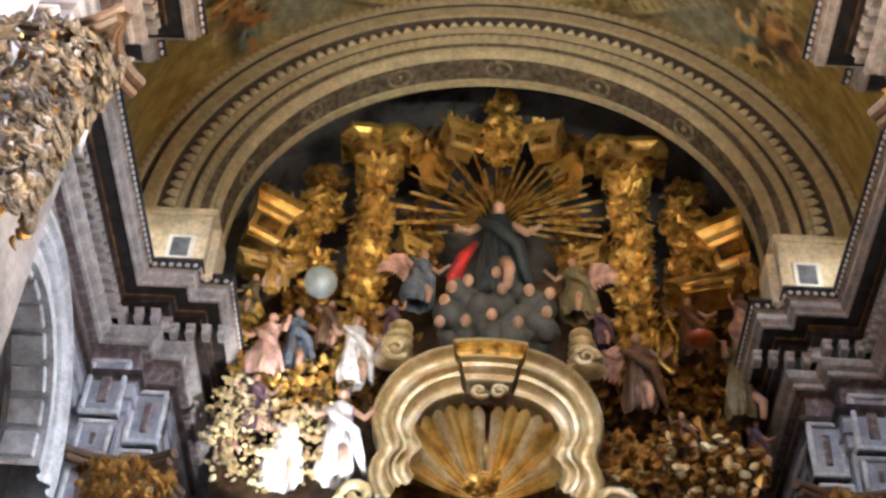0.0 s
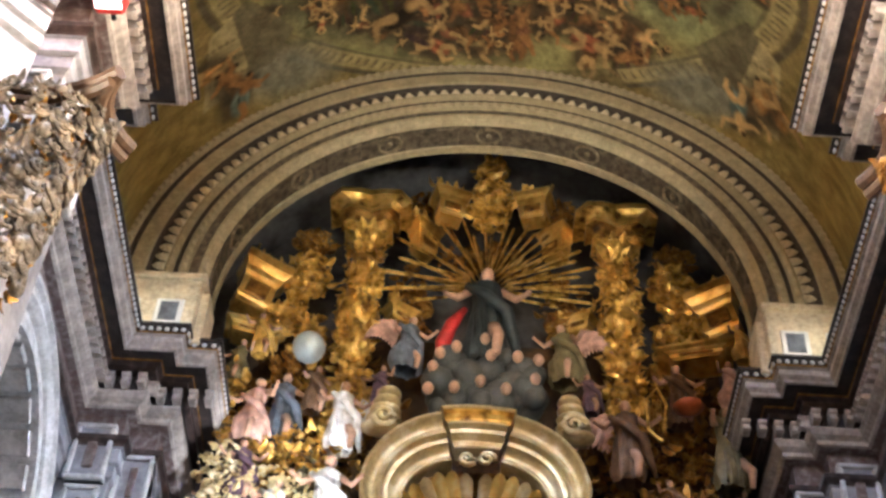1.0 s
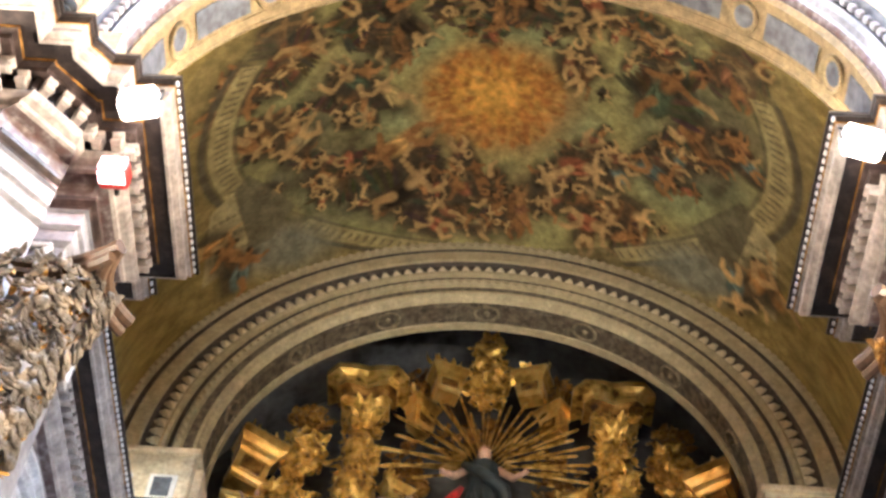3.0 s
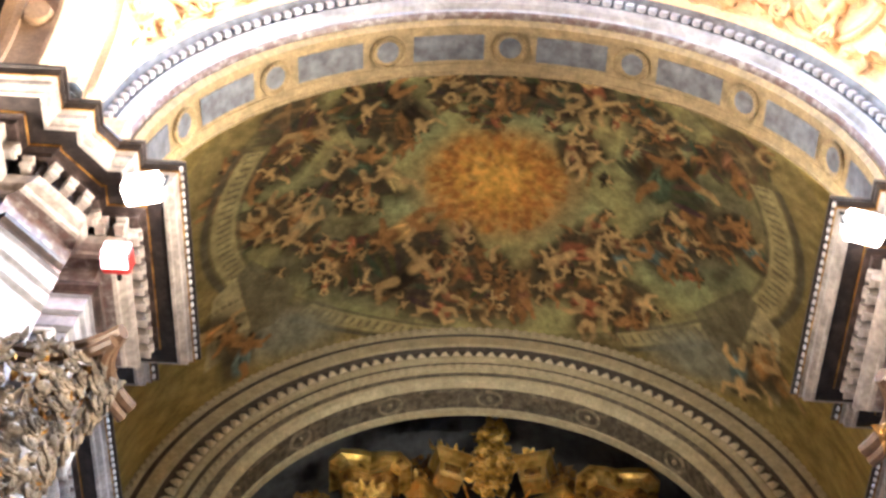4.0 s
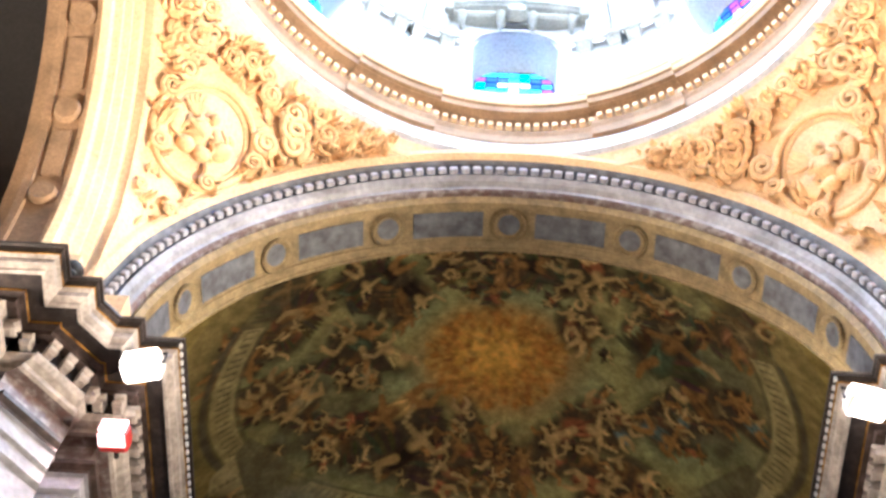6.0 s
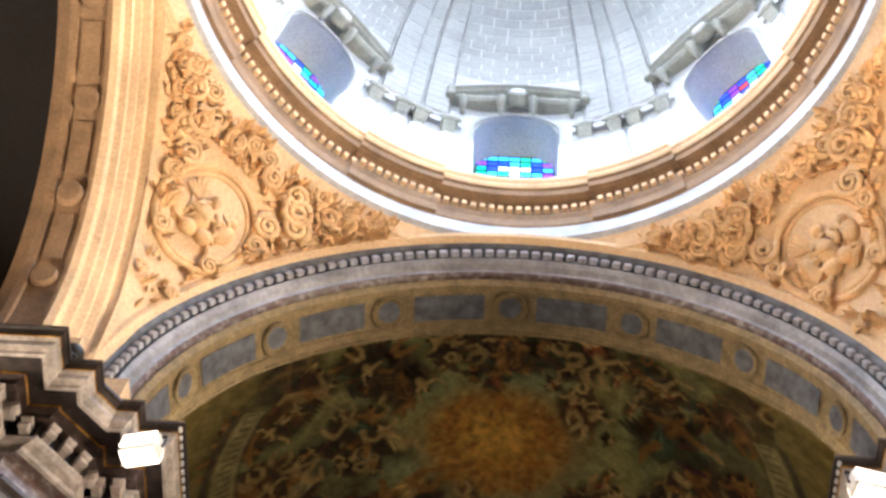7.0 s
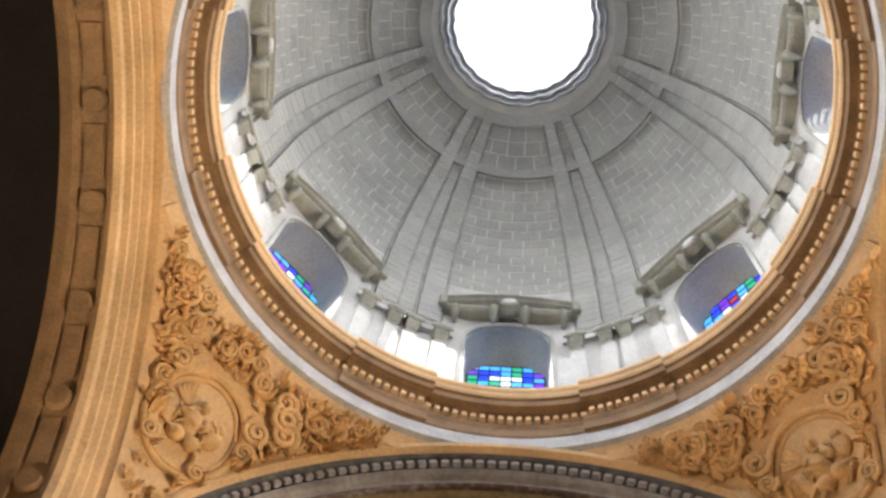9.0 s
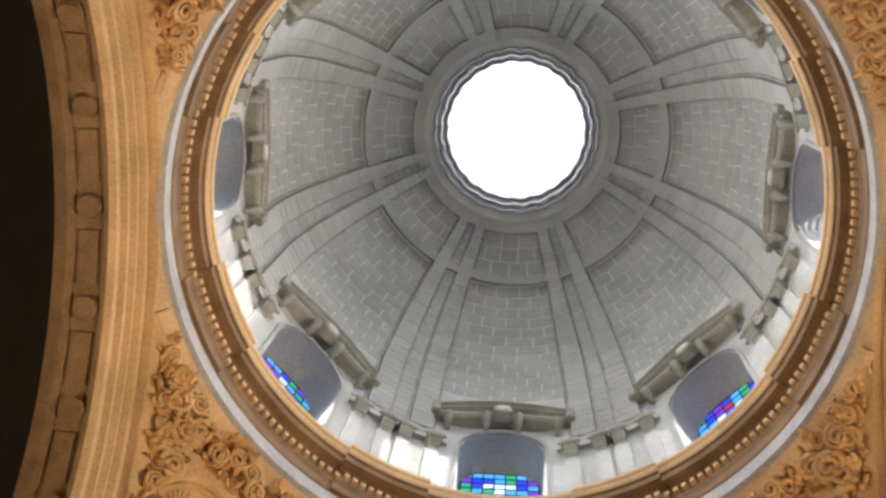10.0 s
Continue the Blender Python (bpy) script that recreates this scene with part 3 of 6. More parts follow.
def drum_window(k):
    """A splayed niche with a leaded stained-glass window at its back."""
    top = tagged(thing("window_drum"), "stained-glass drum window in a splayed stone niche", "window", "drum windows", "structure")
    t = pose(0, CY, 0, 0, 0, -45 * k)
    n = 16
    def outline(w, z0, z1, h, y):
        return [Vector((-w, y, z0)), *[Vector((-w * math.cos(math.pi * i / n), y, z1 + h * math.sin(math.pi * i / n))) for i in range(n + 1)], Vector((w, y, z0)), Vector((-w, y, z0))]
    bm = bmesh.new()
    yi = math.sqrt(DRUM ** 2 - WIN_W ** 2)
    a, b = outline(WIN_W, WIN_Z0, WIN_Z1, WIN_H, yi), outline(0.72, WIN_Z0 + 0.9, WIN_Z1 + 0.0, 0.78, 5.66)
    quads(bm, [[t @ (p + (q - p) * f + Vector((0, 0, 0.12 * math.sin(math.pi * f)))) for p, q in zip(a, b)] for f in (0, 0.2, 0.4, 0.6, 0.8, 1)])
    part("niche", bm, DOME_STONE, top, smooth=True)
    bm = bmesh.new()
    quads(bm, [[t @ (p + Vector((0, -0.02, 0))) for p in outline(WIN_W, WIN_Z0, WIN_Z1, WIN_H, yi)], [t @ (p + Vector((0, -0.05, 0))) for p in outline(WIN_W + 0.01, WIN_Z0, WIN_Z1, WIN_H + 0.01, yi)], [t @ (p + Vector((0, -0.05, 0))) for p in outline(WIN_W + 0.08, WIN_Z0, WIN_Z1 + 0.01, WIN_H + 0.07, yi)], [t @ (p + Vector((0, 0.03, 0))) for p in outline(WIN_W + 0.09, WIN_Z0, WIN_Z1 + 0.01, WIN_H + 0.08, yi)]])
    part("window_frame", bm, DOME_STONE, top)
    rnd = random.Random(5 + k)
    cols, rows_ = 7, 10
    x0, x1, z0, z1 = -0.70, 0.70, WIN_Z0 + 0.9, WIN_Z1 + 0.7
    for i in range(cols):
        for j in range(rows_):
            xa, xb = x0 + (x1 - x0) * i / cols, x0 + (x1 - x0) * (i + 1) / cols
            za, zb = z0 + (z1 - z0) * j / rows_, z0 + (z1 - z0) * (j + 1) / rows_
            bm = bmesh.new()
            box(bm, xa + 0.012, xb - 0.012, 5.60, 5.61, za + 0.012, zb - 0.012, t)
            cross = (i == 3 and 2 < j < 9) or (j == 7 and 2 <= i <= 4)
            g = GLASS[3] if cross and rnd.random() < 0.8 else GLASS[rnd.choice((0, 0, 0, 0, 1, 1, 1, 1, 2, 2, 5, 5, 4))]
            ob = part("pane", bm, g, top)
            ob.visible_shadow = False
    bm = bmesh.new()
    for i in range(cols + 1):
        x = x0 + (x1 - x0) * i / cols
        box(bm, x - 0.012, x + 0.012, 5.59, 5.62, z0, z1, t)
    for j in range(rows_ + 1):
        z = z0 + (z1 - z0) * j / rows_
        box(bm, x0, x1, 5.588, 5.622, z - 0.012, z + 0.012, t)
    part("leading", bm, BLACK, top)
    return top


for k in range(8):
    drum_window(k)


def pediment(k):
    """A carved stone pediment over a drum window: a hollow swan-neck bar on two consoles with a middle roundel."""
    t = pose(0, CY, 0, 0, 0, -45 * k)
    top = thing("window_pediment", "grey-green carved stone pediment over a drum window", "pediment", "drum pediments")
    y0 = math.sqrt(DRUM ** 2 - 1.25 ** 2) + 0.06

    def put(name, bm, smooth=False):
        bmesh.ops.transform(bm, matrix=t, verts=bm.verts)
        return part(name, bm, DOME_TRIM, top, smooth=smooth)

    def bar(name, pts, prof):
        bm = bmesh.new()
        quads(bm, [[(x, y0 - d * k_, z + dz) for d, dz in prof] for x, z, k_ in pts])
        return put(name, bm)
    n = 16
    xs = [-1.27 + 2.54 * i / n for i in range(n + 1)]
    # top cornice, bowed up a little in the middle
    bar("crest_bar", [(x, 25.98 + 0.34 * math.cos(x * 1.1), 1.0) for x in xs], ((-0.1, 0.10), (0.20, 0.12), (0.30, 0.06), (0.31, 0.01), (0.25, -0.02), (0.22, -0.07), (0.10, -0.10), (-0.1, -0.10)))
    for s in (-1, 1):
        # lower raking arm that curls towards the roundel
        bar("raking_arm", [(s * x, z, k_) for x, z, k_ in ((1.22, 25.76, 1.0), (1.0, 25.74, 1.0), (0.75, 25.76, 0.95), (0.5, 25.82, 0.9), (0.3, 25.90, 0.85), (0.2, 25.94, 0.8))], ((-0.1, 0.08), (0.18, 0.08), (0.24, 0.04), (0.23, -0.02), (0.16, -0.06), (-0.1, -0.08)))
        bm = bmesh.new()
        box(bm, s * 1.24 - 0.08, s * 1.24 + 0.08, y0 - 0.32, y0 + 0.1, 25.66, 26.16, bevel=0.03)
        put("end_block", bm)
        for x, z in ((1.0, 25.55), (0.30, 25.62)):
            bm = bmesh.new()
            tube(bm, [(s * x, y0 - 0.2, z + 0.2), (s * x, y0 - 0.24, z + 0.05), (s * x, y0 - 0.16, z - 0.1), (s * x, y0 - 0.08, z - 0.2), (s * x, y0, z - 0.22)], [0.07, 0.085, 0.075, 0.05, 0.03], 8)
            put("console", bm, True)
    bm = bmesh.new()
    bmesh.ops.create_cone(bm, cap_ends=True, segments=20, radius1=0.22, radius2=0.18, depth=0.2, matrix=pose(0, y0 - 0.17, 25.98, 90, 0, 0))
    ring = put("roundel", bm)
    bm = bmesh.new()
    bmesh.ops.create_cone(bm, cap_ends=True, segments=20, radius1=0.15, radius2=0.13, depth=0.06, matrix=pose(0, y0 - 0.28, 25.98, 90, 0, 0))
    bmesh.ops.transform(bm, matrix=t, verts=bm.verts)
    part("roundel_face", bm, MORTAR, ring)
    return top


for k in range(8):
    pediment(k)

# small carved capitals of the drum's pilasters, and the pilasters themselves
def capital(a, double):
    top = thing("drum_capital", "small grey carved capital on a drum pilaster", "capital", "drum capitals")
    t = pose(0, CY, 0, 0, 0, -math.degrees(a))
    y = DRUM - 0.05
    for dx in ((-0.17, 0.17) if double else (0.0,)):
        bm = bmesh.new()
        quads(bm, [[(dx + w * sx, y + 0.1 - (d if sy else 0), z) for sx, sy in ((-1, 0), (-1, 1), (-0.5, 1.2), (0.5, 1.2), (1, 1), (1, 0))] for w, d, z in ((0.09, 0.14, 23.78), (0.10, 0.16, 23.84), (0.085, 0.14, 23.88), (0.09, 0.16, 24.05), (0.13, 0.24, 24.24), (0.15, 0.28, 24.28), (0.15, 0.28, 24.34))])
        bell = part("bell", bm, DOME_TRIM, top)
        bell.data.transform(t)
        bm = bmesh.new()
        for s in (-1, 1):
            tube(bm, [(dx + s * (0.12 + 0.055 * f * math.cos(v)), y - 0.17, 24.17 + 0.06 * f * math.sin(v)) for f, v in ((1 - i / 15, i * 0.6) for i in range(13))], 0.026, 6)
        for i in range(5):
            xx = dx - 0.09 + 0.045 * i
            tube(bm, [(xx, y - 0.05, 23.88), (xx, y - 0.12, 24.0), (xx * 1.0, y - 0.17, 24.07 + 0.03 * (i % 2)), (xx, y - 0.2, 24.04)], [0.02, 0.03, 0.024, 0.01], 6)
        bmesh.ops.transform(bm, matrix=t, verts=bm.verts)
        tagged(part("volutes", bm, DOME_TRIM, top, "dark curled volutes and leaves"), kind="stuff")


def drum_order(k):
    """Flat pilasters and the entablature over them, between two windows."""
    c = 45 * k + 22.5
    top = tagged(thing("drum_order"), "pale stone pilasters and entablature between two drum windows", "pilasters", "drum pilasters", "structure")
    for off, hw in ((-8.3, 1.5), (-2.0, 1.5), (2.0, 1.5), (8.3, 1.5)):
        bm = bmesh.new()
        turned(bm, [(DRUM + 0.02, 20.8), (DRUM - 0.07, 20.8), (DRUM - 0.07, 23.78), (DRUM + 0.02, 23.78)], radians(c + off - hw), radians(c + off + hw), 2, (0, CY))
        bm.faces.new([v for v in bm.verts][:4])
        bm.faces.new([v for v in bm.verts][-4:])
        part("pilaster", bm, DRUM_STONE, top)
    for nm, a0, a1, o in (("entablature", -11.0, 11.0, 0.0), ("break_left", -10.2, -6.4, 0.03), ("break_middle", -4.2, 4.2, 0.03), ("break_right", 6.4, 10.2, 0.03)):
        bm = bmesh.new()
        turned(bm, [(DRUM + 0.03, 24.33 - o * 0.2), (DRUM - 0.07 - o, 24.33 - o * 0.2), (DRUM - 0.07 - o, 24.56), (DRUM - 0.10 - o, 24.6), (DRUM - 0.10 - o, 24.68), (DRUM - 0.06, 24.78), (DRUM + 0.03, 24.8)], radians(c + a0), radians(c + a1), 8, (0, CY))
        vs = list(bm.verts)
        bm.faces.new(vs[:7])
        bm.faces.new(vs[-7:])
        part(nm, bm, DRUM_STONE, top)


for k in range(8):
    drum_order(k)
    for off, dbl in ((14.2, False), (22.5, True), (30.8, False)):
        capital(radians(45 * k + off), dbl)


def dome_shell():
    bm = bmesh.new()
    quads(bm, [[dome_point(math.tau * i / 128, S_OC * j / 32) for j in range(33)] for i in range(129)])
    bmesh.ops.remove_doubles(bm, verts=bm.verts, dist=1e-4)
    return structure("ceiling_dome", bm, MORTAR, "grey limestone block dome with a round oculus", True)


dome_shell()


def shell_at(a, s, inset):
    """On the dome for s above 0; on the drum wall, s metres below the springing, for s under 0."""
    if s >= 0:
        return dome_point(a, s, inset)
    return Vector(((DRUM - inset) * math.sin(a), CY + (DRUM - inset) * math.cos(a), SPRING + s))


def rib(k, a0, a1, s0, s1, d):
    """A flat stone rib between two angles from the pier's middle, in blocks over a mortar core."""
    top = thing("dome_rib")
    tagged(top, "flat grey stone rib of the dome built of blocks", "rib", "dome ribs", "structure")
    lo, hi = radians(45 * k + 22.5 + a0), radians(45 * k + 22.5 + a1)

    def strip(bm, sa, sb, dd, n, g=0.0):
        rows = [[shell_at(a, sa + (sb - sa) * i / n, q) for a, q in ((lo + g, -0.03), (lo + g, dd), ((lo + hi) / 2, dd), (hi - g, dd), (hi - g, -0.03))] for i in range(n + 1)]
        vs = quads(bm, rows)
        bm.faces.new(vs[0])
        bm.faces.new(vs[-1])
    bm = bmesh.new()
    if s0 < 0:
        strip(bm, s0, -0.001, d - 0.006, 2, 0.0012)
    strip(bm, max(s0, 0), s1, d - 0.006, 24, 0.0012)
    part("core", bm, MORTAR, top)
    bm = bmesh.new()
    if s0 < 0:
        m = round(-s0 / 0.36)
        for q in range(m):
            strip(bm, s0 * (1 - q / m) + 0.008, s0 * (1 - (q + 1) / m) - 0.008, d, 1)
    m = round((s1 - max(s0, 0)) * 5.3 / 0.36)
    for q in range(m):
        b = max(s0, 0)
        strip(bm, b + (s1 - b) * q / m + 0.0016, b + (s1 - b) * (q + 1) / m - 0.0016, d, 2)
    part("blocks", bm, DOME_STONE, top)


for k in range(8):
    for sg in (-1, 1):
        lo, hi = sorted((sg * 2.4, sg * 7.5))
        rib(k, lo, hi, -2.92, S_OC - 0.1, 0.125)
    rib(k, -1.7, 1.7, -2.92, S_OC - 0.12, 0.02)
    # thin darker strips draw the shadow at the rib edges in colour
    for e in (-8.4, -2.4, 1.6, 7.5):
        lo, hi = radians(45 * k + 22.5 + e), radians(45 * k + 23.3 + e)
        bm = bmesh.new()
        quads(bm, [[shell_at(a, q, d) for a, d in ((lo, -0.02), (lo, 0.03), ((lo + hi) / 2, 0.045), (hi, 0.03), (hi, -0.02))] for q in [-2.9, -1.5, -0.001] + [(S_OC - 0.13) * i / 20 for i in range(21)]])
        structure("rib_shade_strip", bm, RIB_SHADE, "thin darker strip standing for the shadow beside a dome rib")

for s0, s1, d in ((S_RIM - 0.01, S_RIM + 0.035, 0.07), (S_OC - 0.13, S_OC - 0.07, 0.05)):
    bm = bmesh.new()
    quads(bm, [[dome_point(math.tau * i / 96, s0, -0.02), dome_point(math.tau * i / 96, s0, d), dome_point(math.tau * i / 96, s1, d), dome_point(math.tau * i / 96, s1, -0.02)] for i in range(97)])
    structure("dome_rim", bm, DOME_STONE, "grey stone ring round the dome")

# oculus: a scalloped moulded ring, and the lantern's wall open to the sky
def oculus():
    top = tagged(thing("oculus_ring"), "scalloped pale stone ring round the oculus", "oculus", "", "structure")
    z = SPRING + RISE * math.sin(S_OC)
    for nm, r0, dz, amp in (("outer_scallop", 1.80, -0.12, 0.035), ("middle_scallop", 1.67, -0.05, 0.03), ("inner_scallop", 1.53, 0.06, 0.025)):
        bm = bmesh.new()
        n = 192
        rows = []
        for i in range(n + 1):
            a = math.tau * i / n
            r = r0 + amp * abs(math.sin(a * 12)) * 1.6
            rows.append([(rr * math.sin(a), CY + rr * math.cos(a), z + zz) for rr, zz in ((r + 0.07, dz + 0.25), (r + 0.05, dz), (r + 0.01, dz - 0.02), (r - 0.02, dz + 0.02), (r - 0.10, dz + 0.3), (r - 0.11, dz + 0.5))])
        quads(bm, rows)
        part(nm, bm, STONE_WHITE, top)
    bm = bmesh.new()
    turned(bm, [(1.9, z - 0.1), (2.0, z + 0.4), (1.8, z + 0.42), (1.8, z + 1.2)], n=48, c=(0, CY))
    part("lantern_base", bm, STONE_WHITE, top)


oculus()

# ---- presbytery vault and apse ----
V_Y0, V_Y1 = 9.0, 14.95


bm = bmesh.new()
for s in (-1, 1):
    box(bm, min(s * 5.5, s * 5.9), max(s * 5.5, s * 5.9), 8.9, 19, 13.9, 15.6)
structure("wall_vault_foot", bm, PLASTER, "plaster wall above the entablature")


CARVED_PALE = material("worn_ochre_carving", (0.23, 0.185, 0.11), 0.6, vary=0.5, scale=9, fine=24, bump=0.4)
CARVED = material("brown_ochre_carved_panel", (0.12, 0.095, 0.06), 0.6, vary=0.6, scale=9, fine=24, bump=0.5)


def apse_arch():
    top = tagged(thing("apse_arch"), "yellow-grey carved arch with leaf points round the apse", "arch", "", "structure")
    y = APSE_Y
    for nm, prof, mat in (("outer_bead_band", [(y + 0.1, 6.0), (y + 0.1, 5.46), (y - 0.06, 5.44), (y - 0.06, 5.36), (y, 5.34)], ARCH_STONE),
                          ("dark_cavetto", [(y, 5.34), (y + 0.05, 5.30), (y + 0.02, 5.26)], ARCH_SHADE),
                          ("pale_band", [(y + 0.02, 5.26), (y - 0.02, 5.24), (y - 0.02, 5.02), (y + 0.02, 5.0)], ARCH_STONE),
                          ("leaf_bed", [(y + 0.02, 5.0), (y + 0.08, 4.96), (y + 0.10, 4.76), (y + 0.06, 4.74)], ARCH_SHADE),
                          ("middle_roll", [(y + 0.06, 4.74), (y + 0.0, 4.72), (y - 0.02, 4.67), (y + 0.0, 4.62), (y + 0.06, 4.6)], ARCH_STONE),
                          ("dark_fillet", [(y + 0.06, 4.6), (y + 0.1, 4.57), (y + 0.08, 4.54)], ARCH_SHADE),
                          ("egg_band", [(y + 0.08, 4.54), (y + 0.02, 4.5), (y + 0.02, 4.40), (y + 0.1, 4.38)], ARCH_STONE),
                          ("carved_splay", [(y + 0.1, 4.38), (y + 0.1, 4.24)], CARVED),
                          ("inner_bead", [(y + 0.1, 4.24), (y + 0.05, 4.22), (y + 0.05, 4.17), (y + 0.12, 4.15), (y + 0.2, 4.08)], ARCH_STONE),
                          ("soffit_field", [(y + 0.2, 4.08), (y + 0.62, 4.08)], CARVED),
                          ("back_lip", [(y + 0.62, 4.08), (y + 0.62, 4.04), (y + 0.76, 4.04), (y + 0.78, 4.08), (y + 0.78, 6.3)], ARCH_STONE)):
        bm = bmesh.new()
        arched(bm, prof, APSE_Z, -1.58, 1.58, 96)
        part(nm, bm, mat, top)
    bm = bmesh.new()
    rim = [(-0.095, -0.11), (0.095, -0.11), (0.07, 0.0), (0.035, 0.08), (0.0, 0.105), (-0.035, 0.08), (-0.07, 0.0)]
    vs = [bm.verts.new((px, 0.03, pz)) for px, pz in rim]
    mid = bm.verts.new((0, -0.06, -0.02))
    for i in range(7):
        bm.faces.new((vs[i], vs[(i + 1) % 7], mid))
    leaf = bpy.data.meshes.new("leaf_point")
    bm.to_mesh(leaf)
    bm.free()
    leaf.materials.append(ARCH_PALE)
    dentil_ring(top, "leaf_point", leaf, y + 0.06, 4.86, APSE_Z, 0.2, -1.55, 1.55)
    bm = bmesh.new()
    ball(bm, (0, 0, 0), (0.06, 0.035, 0.045), u=6, v=4)
    egg = bpy.data.meshes.new("egg")
    bm.to_mesh(egg)
    bm.free()
    egg.materials.append(ARCH_STONE)
    dentil_ring(top, "egg", egg, y + 0.01, 4.44, APSE_Z, 0.16, -1.55, 1.55)
    dentil_ring(top, "bead", egg, y - 0.07, 5.40, APSE_Z, 0.16, -1.55, 1.55)
    for i in range(15):
        a = radians(-84 + 168 * i / 14)
        t = pose(4.08 * math.sin(a), y + 0.41, APSE_Z + 4.08 * math.cos(a), 0, math.degrees(a), 0)
        bm = bmesh.new()
        if i % 2 == 1:
            tube(bm, [t @ Vector((0.2 * math.cos(v), 0.16 * math.sin(v), -0.02)) for v in (math.tau * q / 20 for q in range(21))], 0.028, 6, False)
            ball(bm, t @ Vector((0, 0, -0.01)), 0.05, u=8, v=6)
            part("cartouche", bm, CARVED_PALE, top)
        else:
            box(bm, -0.34, 0.34, -0.16, 0.16, -0.03, 0.02, t, 0.012)
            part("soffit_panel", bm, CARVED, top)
    return top


apse_arch()


def impost(side):
    top = tagged(thing("apse_impost"), "pale plaster impost block with sunk panel, lit by a lamp", "impost", "apse imposts", "structure")
    for nm, x0, x1, y0, y1, z0, z1, mat in (("body", -5.5, -4.12, 14.93, 15.7, 13.9, 14.98, IMPOST), ("cap", -5.5, -4.06, 14.88, 15.7, 14.98, 15.1, IMPOST),
                                           ("step_body", -4.6, -4.0, 15.1, 15.7, 13.9, 14.9, IMPOST)):
        bm = bmesh.new()
        box(bm, x0, x1, y0, y1, z0, z1, bevel=0.02)
        bmesh.ops.transform(bm, matrix=side, verts=bm.verts)
        part(nm, bm, mat, top)
    for x0, x1 in ((-5.3, -4.95), (-4.7, -4.3)):
        bm = bmesh.new()
        box(bm, x0, x1, 14.9, 14.94, 14.06, 14.55, bevel=0.01)
        bmesh.ops.transform(bm, matrix=side, verts=bm.verts)
        p = part("panel_frame", bm, WHITE_PAINT, top)
        bm = bmesh.new()
        box(bm, x0 + 0.07, x1 - 0.07, 14.89, 14.905, 14.12, 14.48)
        bmesh.ops.transform(bm, matrix=side, verts=bm.verts)
        part("panel", bm, SLATE, p)


impost(Matrix())
impost(MIRROR)

# apse walls and half vault behind the retable
bm = bmesh.new()
n = 40
quads(bm, [[(5.6 * math.sin(a), y, 15.2 + 5.6 * math.cos(a)) for y in (15.65, 18.8)] for a in (-1.6 + 3.2 * i / n for i in range(n + 1))])
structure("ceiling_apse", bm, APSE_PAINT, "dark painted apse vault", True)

# the bright sky seen through the lantern
SKY_GLOW = lamp_material("overcast_sky_glow", (1, 1, 1), 8.0)
bm = bmesh.new()
bmesh.ops.create_circle(bm, cap_ends=True, segments=48, radius=3.5, matrix=pose(0, CY, 36.5))
tagged(link_mesh("backdrop_sky", bm, SKY_GLOW), "bright white sky above the oculus", "sky", "", "structure")
bm = bmesh.new()
box(bm, -5.8, 5.8, 18.3, 18.6, FLOOR, 22)
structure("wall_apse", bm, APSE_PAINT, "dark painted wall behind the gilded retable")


# ---- carving helpers ----
def frame_at(p, normal, spin=0.0):
    """A pose whose z is the normal."""
    q = Vector(normal).to_track_quat("Z", "Y").to_matrix().to_4x4()
    return Matrix.Translation(p) @ q @ Matrix.Rotation(spin, 4, "Z")


def petal(bm, m, length, width, curl=0.5):
    """A curled leaf with a midrib, thick enough to cast shade."""
    n = 4
    rows = []
    for i in range(n + 1):
        f = i / n
        w = width * math.sin(math.pi * (0.12 + 0.83 * f)) * 0.5
        x = length * f * (1 - 0.25 * curl * f)
        z = length * curl * f * f * 0.7 + 0.02 * length
        rows.append([m @ Vector((x, -w, z - 0.25 * w)), m @ Vector((x, 0, z + 0.3 * w)), m @ Vector((x, w, z - 0.25 * w)), m @ Vector((x, 0, z - 0.9 * w - 0.03 * length)), m @ Vector((x, -w, z - 0.25 * w))])
    quads(bm, rows)


def leaf_to(p, normal, way):
    """A pose for a leaf: its z along the normal, its length along way."""
    m = frame_at(p, normal)
    d = m.to_3x3().inverted() @ Vector(way)
    return m @ Matrix.Rotation(math.atan2(d.y, d.x), 4, "Z")


def spiral(bm, m, radius, thick, turns=2.0, flip=1):
    pts = []
    n = int(turns * 11)
    for i in range(n + 1):
        f = i / n
        r = radius * (1 - 0.86 * f)
        a = turns * math.tau * f
        pts.append(m @ Vector((r * math.cos(a), flip * r * math.sin(a), thick * (0.4 + 0.5 * f))))
    tube(bm, pts, [thick * (1 - 0.35 * i / n) for i in range(n + 1)], 6)


